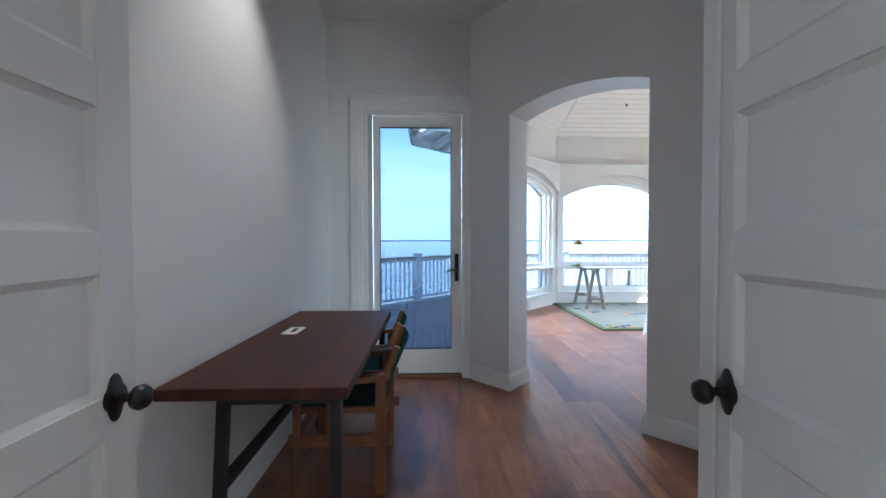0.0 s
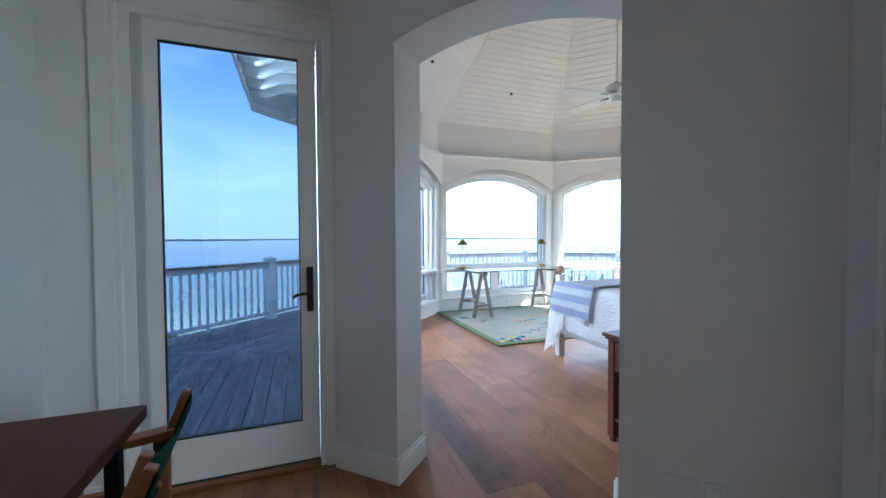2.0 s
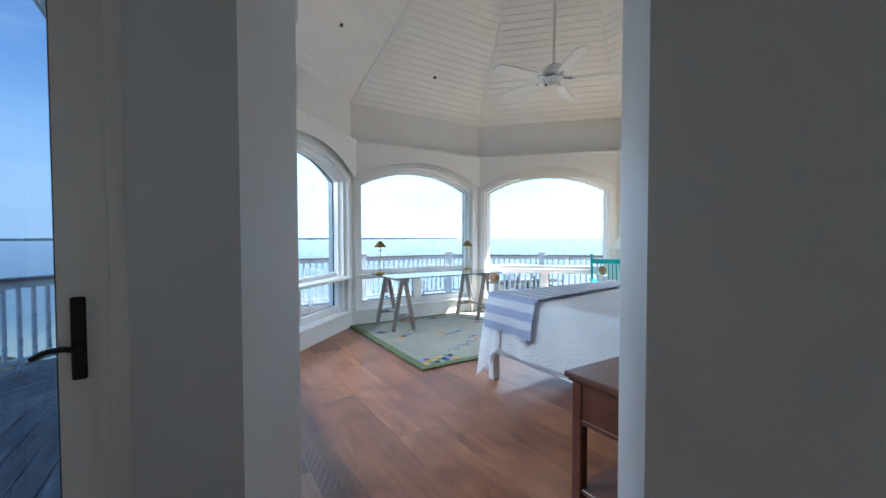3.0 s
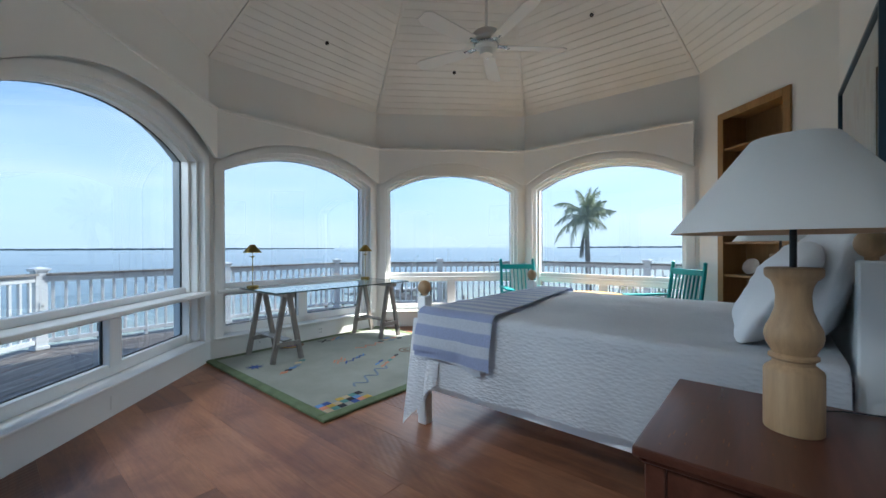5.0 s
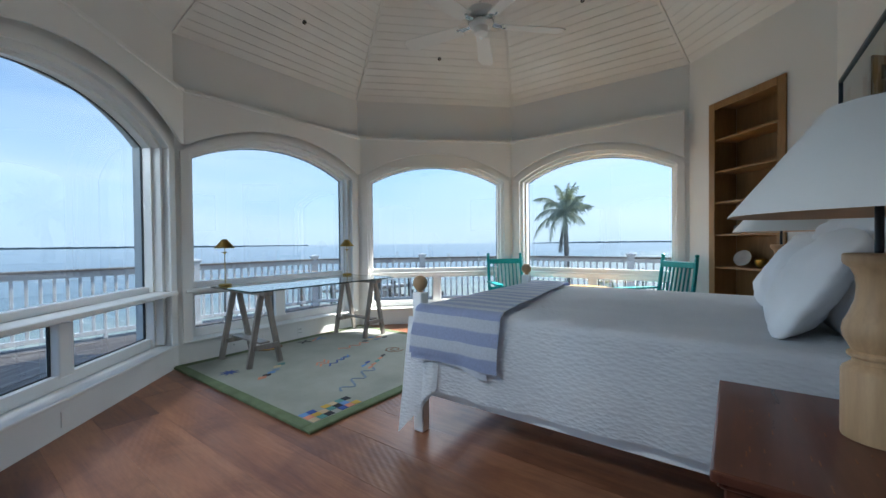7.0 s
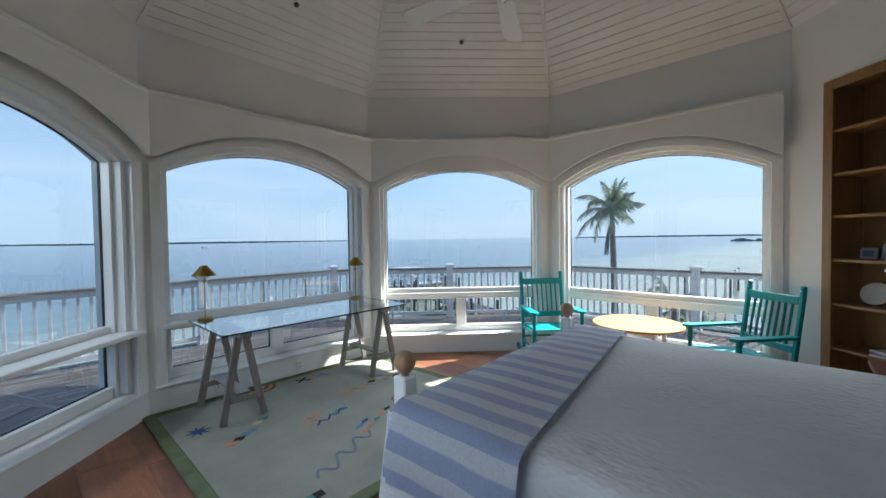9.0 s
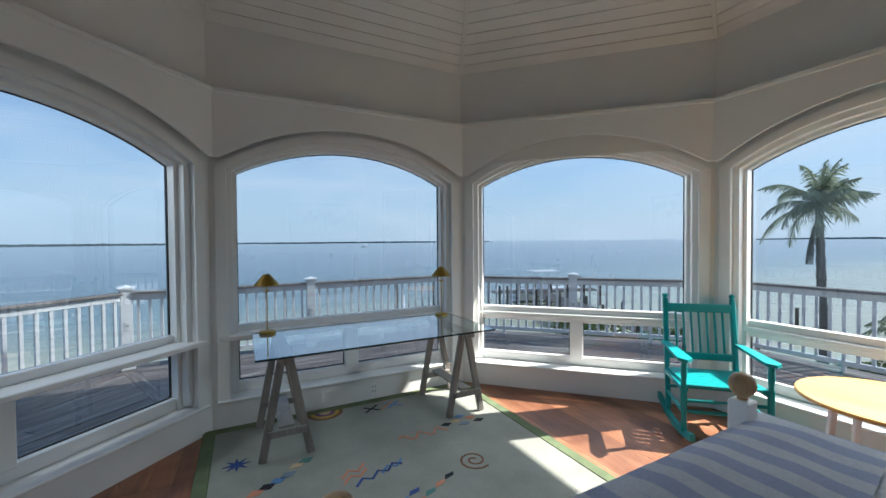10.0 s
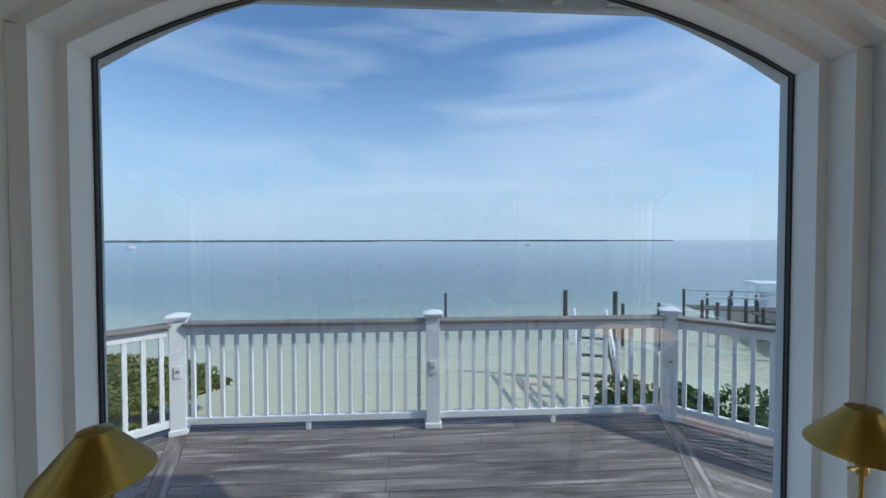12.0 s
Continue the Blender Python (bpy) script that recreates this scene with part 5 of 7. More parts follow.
def armchair():
    """Low wooden armchair with green canvas seat and back; faces -x, origin under its middle."""
    t = thing("armchair", "orange-brown wooden armchair with green canvas seat and back", "chair", None, "chairs at the desk")
    w, d = 0.225, 0.235
    for sy in (-1, 1):
        y = sy * w
        part("leg", bar((-d + 0.02, y, 0), (-d + 0.02, y, 0.565), 0.028, 0.05, 0.004), CHAIR_WOOD, t)
        part("leg", bar((d - 0.06, y, 0), (d - 0.05, y, 0.565), 0.028, 0.05, 0.004), CHAIR_WOOD, t)
        part("slat", bar((-0.06, y, 0.30), (-0.06, y, 0.565), 0.022, 0.06, 0.003), CHAIR_WOOD, t)
        part("side_rail", box(-d - 0.02, y - 0.014, 0.24, d + 0.0, y + 0.014, 0.295, 0.004), CHAIR_WOOD, t)
        bm = bmesh.new()
        n = 10
        lo, hi = [], []
        for k in range(n + 1):
            u = k / n
            x = -d - 0.03 + (2 * d + 0.02) * u
            z = 0.575 + 0.018 * math.sin(u * math.pi * 1.3 + 2.2)
            lo.append((x, z - 0.012))
            hi.append((x, z + 0.014))
        strip_solid(bm, lo, hi, y - 0.03, y + 0.03)
        part("armrest", bm, CHAIR_WOOD, t)
        part("back_post", bar((d - 0.03, y, 0.56), (d + 0.03, y, 0.715), 0.03, 0.03, 0.004), CHAIR_WOOD, t)
    for sx in (-d + 0.03, d - 0.07):
        part("crossbar", box(sx - 0.014, -w + 0.016, 0.265, sx + 0.014, w - 0.016, 0.31, 0.003), CHAIR_WOOD, t)
    bm = bmesh.new()
    n = 8
    rows = []
    for i in range(n + 1):
        rows.append([bm.verts.new((-d + 0.0 + (2 * d - 0.05) * i / n, -w + 0.02 + (2 * w - 0.04) * j / n, 0.40 - 0.025 * math.sin(math.pi * j / n) * math.sin(math.pi * i / n))) for j in range(n + 1)])
    for i in range(n):
        for j in range(n):
            bm.faces.new((rows[i][j], rows[i][j + 1], rows[i + 1][j + 1], rows[i + 1][j]))
    r = bmesh.ops.solidify(bm, geom=bm.faces[:], thickness=0.02)
    part("seat", bm, GREEN_CANVAS, t, "green canvas seat", True)
    for sy in (-1, 1):
        part("seat_rail", box(-d, sy * (w - 0.03) - 0.012, 0.385, d - 0.05, sy * (w - 0.03) + 0.012, 0.415, 0.004), CHAIR_WOOD, t)
    bm = bmesh.new()
    rows = []
    for i in range(n + 1):
        u = i / n
        rows.append([bm.verts.new((d - 0.06 + 0.10 * u + 0.03 * math.sin(math.pi * j / n) , -w - 0.012 + (2 * w + 0.024) * j / n, 0.46 + 0.24 * u)) for j in range(n + 1)])
    for i in range(n):
        for j in range(n):
            bm.faces.new((rows[i][j], rows[i][j + 1], rows[i + 1][j + 1], rows[i + 1][j]))
    bmesh.ops.solidify(bm, geom=bm.faces[:], thickness=0.022)
    part("backrest", bm, GREEN_CANVAS, t, "green canvas back", True)
    return t


ac = armchair()
ac.matrix_basis = pose(-0.36, 2.07, 0, 0, 0, 0)
copy_thing(ac, pose(-0.40, 2.585, 0, 0, 0, 2))

# ---- bedroom: bed, night tables, lamps ----
BX0, BX1, BY0, BY1 = 2.845, 4.390, 2.565, 4.625      # bed post centres


def bed():
    t = thing("bed", "white wooden bed frame with round wooden finials", "bed", None)
    for x in (BX0, BX1):
        p = part("foot_post", box(x - 0.036, BY1 - 0.036, 0, x + 0.036, BY1 + 0.036, 0.862, 0.006), TRIM, t)
        part("finial", lathe([(0.004, 0.862), (0.018, 0.864), (0.018, 0.874), (0.030, 0.882), (0.042, 0.900), (0.046, 0.920), (0.042, 0.940), (0.030, 0.957), (0.012, 0.965)], 20, Matrix.Translation((x, BY1, 0))), BALL_WOOD, p, "round pale wooden finial", True)
        p = part("head_post", box(x - 0.036, BY0 - 0.036, 0, x + 0.036, BY0 + 0.036, 1.14, 0.006), TRIM, t)
        part("finial", lathe([(0.004, 1.14), (0.018, 1.142), (0.018, 1.152), (0.030, 1.160), (0.042, 1.178), (0.046, 1.198), (0.042, 1.218), (0.030, 1.235), (0.012, 1.243)], 20, Matrix.Translation((x, BY0, 0))), BALL_WOOD, p, "round pale wooden finial", True)
    part("footboard_rail", box(BX0 + 0.037, BY1 - 0.018, 0.60, BX1 - 0.037, BY1 + 0.018, 0.67, 0.005), CHAIR_WOOD, t, "brown wooden foot rail")
    part("footboard_rail", box(BX0 + 0.037, BY1 - 0.018, 0.26, BX1 - 0.037, BY1 + 0.018, 0.38, 0.005), TRIM, t)
    part("headboard", box(BX0 + 0.037, BY0 - 0.02, 0.35, BX1 - 0.037, BY0 + 0.02, 1.05, 0.006), TRIM, t)
    for x in (BX0, BX1):
        part("side_rail", box(x - 0.016, BY0 + 0.037, 0.24, x + 0.016, BY1 - 0.037, 0.36, 0.004), TRIM, t)
    part("mattress", box(BX0 + 0.02, BY0 + 0.03, 0.365, BX1 - 0.02, BY1 - 0.03, 0.735, 0.05, None, 3), LINEN, t)


bed()


def drape(name, x0, x1, y0, y1, top, hem, mat, label, category, seed=1, off=0.0, puff=0.012):
    """A cloth over the bed: flat top, rounded edges, sides that hang in soft folds."""
    R = 0.055
    n_side = 12

    def section(side_sign):
        out = []
        for k in range(5):
            a = math.pi / 2 * k / 4
            out.append((R * math.sin(a), -R + R * math.cos(a)))
        return out

    xs = [x0 + R + (x1 - x0 - 2 * R) * k / 26 for k in range(27)]
    ys = [y0 + (y1 - y0) * k / 72 for k in range(73)]
    bm = bmesh.new()
    rows = []
    for y in ys:
        row = []
        hem_w = hem(y)
        for sg, edge in ((-1, x0 + R), (1, x1 - R)):
            colv = []
            for k in range(n_side, 0, -1):
                f = k / n_side
                z = top - R - (top - R - hem_w) * f
                fold = (0.010 * math.sin(y * 13 + sg) + 0.005 * math.sin(y * 29 + 1.3)) * f ** 1.3
                flare = 0.035 * f + 0.012 * math.sin(f * math.pi)
                colv.append((edge + sg * (R + off + flare + fold), z))
            for q, (o, dz) in enumerate(section(sg)[::-1]):
                colv.append((edge + sg * (o + off * (1 if q < 3 else 0.5)), top + dz + off))
            if sg < 0:
                left = colv
            else:
                right = colv[::-1]
        mid = [(x, top + off + puff * noise.noise(Vector((x * 5, y * 5, seed))) - 0.012 * math.exp(-((y - y1) / 0.08) ** 2)) for x in xs[1:-1]]
        for x, z in left + mid + right:
            row.append(bm.verts.new((x, y, z)))
        rows.append(row)
    for a, b in zip(rows, rows[1:]):
        for k in range(len(a) - 1):
            bm.faces.new((a[k], a[k + 1], b[k + 1], b[k]))
    bmesh.ops.solidify(bm, geom=bm.faces[:], thickness=0.012)
    ob = part(name, bm, mat, None, "", True)
    return tagged(ob, label, category)


def quilt_hem(y):
    # the corner at the foot end hangs lower in a point
    return 0.335 - 0.02 * max(0, (y - 3.3) / 1.2) - 0.28 * max(0, min(1, (y - 4.42) / 0.2)) ** 1.3


bs = thing("bedspread", "white quilted matelasse bedspread hanging over the bed", "bedspread", None)
qb = drape("cover", 2.765, 4.47, 2.62, 4.575, 0.782, quilt_hem, QUILT, "white quilted matelasse bedspread hanging over the bed", "bedspread", 3)
# foot end of the bedspread tucked behind the posts
bm = bmesh.new()
rows = []
for i in range(31):
    x = 2.88 + (4.355 - 2.88) * i / 30
    rows.append([bm.verts.new((x, 4.545 + 0.045 * math.sin(min(1, k / 4) * math.pi / 2) + 0.012 * math.sin(x * 23) * k / 14 - 0.0, 0.774 - 0.055 * (1 - math.cos(min(1, k / 4) * math.pi / 2)) - max(0, k - 4) * 0.028)) for k in range(15)])
for a, b in zip(rows, rows[1:]):
    for k in range(14):
        bm.faces.new((a[k], a[k + 1], b[k + 1], b[k]))
bmesh.ops.solidify(bm, geom=bm.faces[:], thickness=0.01)
part("foot_panel", bm, QUILT, bs, "", True)
# the corner at the foot hangs outside the post in a pointed fold
for sx, xe in ((-1, 2.765), (1, 4.47)):
    bm = bmesh.new()
    rows = []
    for i in range(15):
        u = i / 14
        col = []
        for k in range(13):
            f = k / 12
            y = 4.40 + 0.275 * u - 0.03 * f * u
            low = 0.34 - 0.265 * u ** 1.2
            z = 0.735 - 0.02 * u - (0.735 - low) * f
            x = xe + sx * (0.004 + 0.052 * f + 0.030 * math.sin(u * 7.5) * f + 0.025 * u * f) - sx * 0.03 * (1 - f) * u
            col.append(bm.verts.new((x, y, z)))
        rows.append(col)
    for a, b in zip(rows, rows[1:]):
        for k in range(12):
            bm.faces.new((a[k], a[k + 1], b[k + 1], b[k]))
    bmesh.ops.solidify(bm, geom=bm.faces[:], thickness=0.01)
    part("corner_fold", bm, QUILT, bs, "", True)
qb.parent = bs
for key in ("category", "label"):
    del qb[key]
throw = thing("throw_blanket", "lilac-blue and white striped cotton throw across the foot of the bed", "blanket", None)
for lay, (edge, low, off) in enumerate(((4.06, 0.485, 0.004), (4.00, 0.525, 0.016))):
    tb = drape("lower_layer" if lay == 0 else "upper_layer", 2.735, 4.50, edge, 4.565, 0.792, lambda y: low + 0.02 * math.sin(y * 9) + 0.03 * max(0, y - 4.45) / 0.2, THROW, "", "", 8, off, 0.006)
    for v in tb.data.vertices:      # the fold runs askew over the bed
        v.co.y += 0.26 * max(0, min(1, (v.co.x - 2.74) / 1.76)) * max(0, (4.66 - v.co.y) / 0.66)
    tb.parent = throw
    for key in ("category", "label"):
        if key in tb:
            del tb[key]


def pillow(x, y, z, tilt, yaw, s=1.0, label="plump white bed pillow leaning on the headboard"):
    bm = bmesh.new()
    bmesh.ops.create_uvsphere(bm, u_segments=56, v_segments=30, radius=1.0)
    for v in bm.verts:
        c = v.co
        k = 4.0
        r = (abs(c.x) ** k + abs(c.y) ** k) ** (1 / k)
        flat = math.hypot(c.x, c.y)
        sc = flat / r if r > 1e-6 else 1
        sc = min(sc, 1.35)
        px, py = c.x * sc, c.y * sc
        edge = max(abs(px), abs(py))
        pz = c.z * (1 - 0.35 * edge ** 3)
        v.co = Vector((px * 0.36 * s, py * 0.25 * s, pz * 0.105 * s))
        v.co += Vector((0, 0, 0.022)) * noise.noise(v.co * 8) + Vector((0, 0, 0.008)) * noise.noise(v.co * 22)
    o = part("pillow", bm, LINEN, None, "", True)
    o.matrix_basis = pose(x, y, z, tilt, 0, yaw)
    return tagged(o, label, "pillow", group="bed pillows")


pillow(3.22, 2.80, 0.985, -60, -3)
pillow(4.00, 2.80, 0.985, -60, 4)
pillow(3.30, 2.665, 1.03, -76, 2)
pillow(3.96, 2.665, 1.03, -76, -3)


def night_table(x0, x1, label):
    t = thing("night_table", label, "night table", None, "night tables")
    y0, y1, H = 2.47, 3.10, 0.672
    part("top", box(x0, y0, H - 0.026, x1, y1, H, 0.006, None, 2), CHERRY, t)
    part("top_moulding", box(x0 + 0.012, y0 + 0.005, H - 0.042, x1 - 0.012, y1 - 0.012, H - 0.0265, 0.005), CHERRY, t)
    a0, a1, b0, b1 = x0 + 0.025, x1 - 0.025, y0 + 0.02, y1 - 0.025
    for x in (a0, a1 - 0.05):
        for y in (b0, b1 - 0.05):
            part("leg", box(x, y, 0.025, x + 0.05, y + 0.05, H - 0.043, 0.004), CHERRY, t)
            part("foot", lathe([(0.016, 0), (0.024, 0.008), (0.024, 0.018), (0.02, 0.0248)], 14, Matrix.Translation((x + 0.025, y + 0.025, 0))), CHERRY, t)
    for x in (a0 + 0.008, a1 - 0.022):
        part("side_panel", box(x, b0 + 0.051, H - 0.205, x + 0.014, b1 - 0.051, H - 0.044), CHERRY, t)
        part("side_rail", box(x - 0.004, b0 + 0.051, H - 0.228, x + 0.018, b1 - 0.051, H - 0.2055, 0.003), CHERRY, t)
    part("back_panel", box(a0 + 0.051, b0 + 0.005, H - 0.22, a1 - 0.051, b0 + 0.02, H - 0.044), CHERRY, t)
    dr = part("drawer", box(a0 + 0.053, b1 - 0.022, H - 0.20, a1 - 0.053, b1 - 0.002, H - 0.05, 0.004), CHERRY, t)
    part("knob", lathe([(0.006, 0), (0.006, 0.012), (0.014, 0.018), (0.012, 0.028), (0.004, 0.032)], 14, Matrix.Translation(((a0 + a1) / 2, b1 - 0.002, H - 0.125)) @ pose(0, 0, 0, -90, 0, 0)), BRASS, dr)
    part("drawer_rail", box(a0 + 0.051, b1 - 0.03, H - 0.228, a1 - 0.051, b1 - 0.004, H - 0.2055, 0.003), CHERRY, t)
    part("shelf", box(a0 + 0.01, b0 + 0.01, 0.13, a1 - 0.01, b1 - 0.01, 0.15, 0.003), CHERRY, t)
    # worn nicks in the top
    rng = random.Random(5)
    bm = bmesh.new()
    for k in range(26):
        x, y = rng.uniform(x0 + 0.03, x0 + 0.42), rng.uniform(y0 + 0.30, y1 - 0.05)
        L = rng.uniform(0.01, 0.035)
        add_box(bm, x, y, H + 0.0002, x + L, y + 0.003, H + 0.0008)
    part("nicks", bm, CHAIR_WOOD, t, "worn nicks in the top")["kind"] = "stuff"
    return t


night_table(2.0, 2.68, "red-brown wooden night table with a drawer and worn top")
night_table(4.55, 5.20, "red-brown wooden night table beyond the bed")


def table_lamp(x, y):
    t = thing("table_lamp", "turned pale wood table lamp with a wide white cone shade", "table lamp", pose(x, y, 0.673), "bedside lamps")
    prof = [(0.066, 0.0), (0.067, 0.003), (0.067, 0.165), (0.064, 0.172), (0.055, 0.18), (0.047, 0.187), (0.047, 0.196), (0.056, 0.203), (0.056, 0.21), (0.048, 0.216), (0.052, 0.225), (0.062, 0.245), (0.066, 0.265), (0.063, 0.285), (0.052, 0.31), (0.042, 0.34), (0.039, 0.375), (0.042, 0.40), (0.050, 0.42), (0.062, 0.43), (0.065, 0.437), (0.065, 0.452), (0.061, 0.457)]
    part("base", lathe(prof, 40), LAMP_WOOD, t, "", True)
    part("stem", lathe([(0.0085, 0.4575), (0.0085, 0.64)], 14), STEEL, t, "black metal stem", True)
    bm = bmesh.new()
    r = [(0.300, 0.555), (0.098, 0.820)]
    add_lathe(bm, r, 56, None, False)
    sh = part("shade", bm, SHADE, t, "wide white fabric cone shade", True)
    bm = bmesh.new()
    add_lathe(bm, [(0.2975, 0.5555), (0.096, 0.8195)], 56, None, False)
    part("lining", bm, SHADE_IN, sh, "peach shade lining", True)
    bm = bmesh.new()
    for k in range(3):
        a = k * 2.094
        add_rod(bm, (0, 0, 0.775), (0.107 * math.cos(a), 0.107 * math.sin(a), 0.80), 0.002, 0.002, 6)
    add_rod(bm, (0, 0, 0.64), (0, 0, 0.78), 0.004, 0.004, 8)
    part("spider", bm, BRASS, sh)
    bm = bmesh.new()
    bmesh.ops.create_uvsphere(bm, u_segments=16, v_segments=10, radius=0.03, matrix=Matrix.Translation((0, 0, 0.68)))
    part("bulb", bm, PLATE, t, "", True)
    bm = bmesh.new()
    pts = [(0.066, 0, 0.004), (0.16, -0.02, 0.004), (0.24, -0.12, 0.004), (0.29, -0.30, 0.004)]
    for a, b in zip(pts, pts[1:]):
        add_rod(bm, a, b, 0.0025, 0.0025, 6)
    part("cord", bm, STEEL, t)
    return t


table_lamp(2.39, 2.775)
table_lamp(4.88, 2.775)


# ---- trestle desk with a glass top ----


def glass_table():
    t = thing("glass_tabletop", "clear greenish glass table top on two wooden trestles", "table top", None)
    x0, x1, y0, y1 = 2.735, 4.535, 6.49, 7.335
    bm = bmesh.new()
    bm.faces.new([bm.verts.new(p) for p in ((x0 + 0.001, y0 + 0.001, 0.750), (x1 - 0.001, y0 + 0.001, 0.750), (x1 - 0.001, y1 - 0.001, 0.750), (x0 + 0.001, y1 - 0.001, 0.750))])
    g = part("sheet", bm, TABLE_GLASS, t, "clear glass sheet")
    g.visible_shadow = False
    e = bmesh.new()
    for q in ((x0, y0, x1, y0 + 0.002), (x0, y1 - 0.002, x1, y1), (x0, y0 + 0.002, x0 + 0.002, y1 - 0.002), (x1 - 0.002, y0 + 0.002, x1, y1 - 0.002)):
        add_box(e, q[0], q[1], 0.737, q[2], q[3], 0.7502)
    part("edge", e, GLASS_EDGE, t, "dark green polished edge")


glass_table()


def trestle(x):
    t = thing("trestle", "grey worn wooden sawhorse trestle with polished patches", "trestle", pose(x, 6.92, 0.022), "table trestles")
    y0, y1 = -0.275, 0.275
    part("beam", box(-0.045, y0 - 0.09, 0.665, 0.045, y1 + 0.09, 0.714, 0.004), HORSE, t)
    for y in (y0, y1):
        for s in (-1, 1):
            part("leg", bar((s * 0.155, y, 0.0), (s * 0.022, y, 0.695), 0.052, 0.034, 0.003, (0, 1, 0)), HORSE, t)
        part("spreader", box(-0.125, y - 0.016 - 0.022, 0.16, 0.125, y - 0.0165, 0.205, 0.003), HORSE, t)
    part("shelf_board", box(-0.05, y0 - 0.01, 0.2055, 0.05, y1, 0.222, 0.003), HORSE, t)
    return t


trestle(2.925)
trestle(4.33)


def desk_lamp(x, y):
    t = thing("desk_lamp", "slim brass desk lamp with a small cone shade", "desk lamp", pose(x, y, 0.7508), "brass desk lamps")
    part("base", lathe([(0.060, 0), (0.062, 0.004), (0.062, 0.016), (0.055, 0.022), (0.012, 0.026)], 32), BRASS, t, "", True)
    part("pole", lathe([(0.0045, 0.0262), (0.0045, 0.44)], 12), BRASS, t, "", True)
    bm = bmesh.new()
    add_rod(bm, (-0.03, 0, 0.345), (0.03, 0, 0.345), 0.004, 0.004, 8)
    part("crossbar", bm, BRASS, t)
    part("switch", lathe([(0.010, 0.33), (0.012, 0.34), (0.010, 0.35)], 12), BRASS, t)
    bm = bmesh.new()
    add_lathe(bm, [(0.096, 0.388), (0.094, 0.395), (0.030, 0.470), (0.029, 0.476), (0.020, 0.478), (0.004, 0.481)], 40, None, False)
    bmesh.ops.solidify(bm, geom=bm.faces[:], thickness=0.002)
    part("shade", bm, BRASS, t, "", True)
    bm = bmesh.new()
    pts = [(0.0, 0.06, 0.004), (0.0, 0.075, -0.02), (0.01, 0.08, -0.30), (-0.02, 0.085, -0.55), (0.02, 0.08, -0.70)]
    for a, b in zip(pts, pts[1:]):
        add_rod(bm, a, b, 0.002, 0.002, 6)
    part("cord", bm, PLATE, t, "thin white cord")


desk_lamp(2.845, 7.255)
desk_lamp(4.42, 7.255)


# ---- rug ----


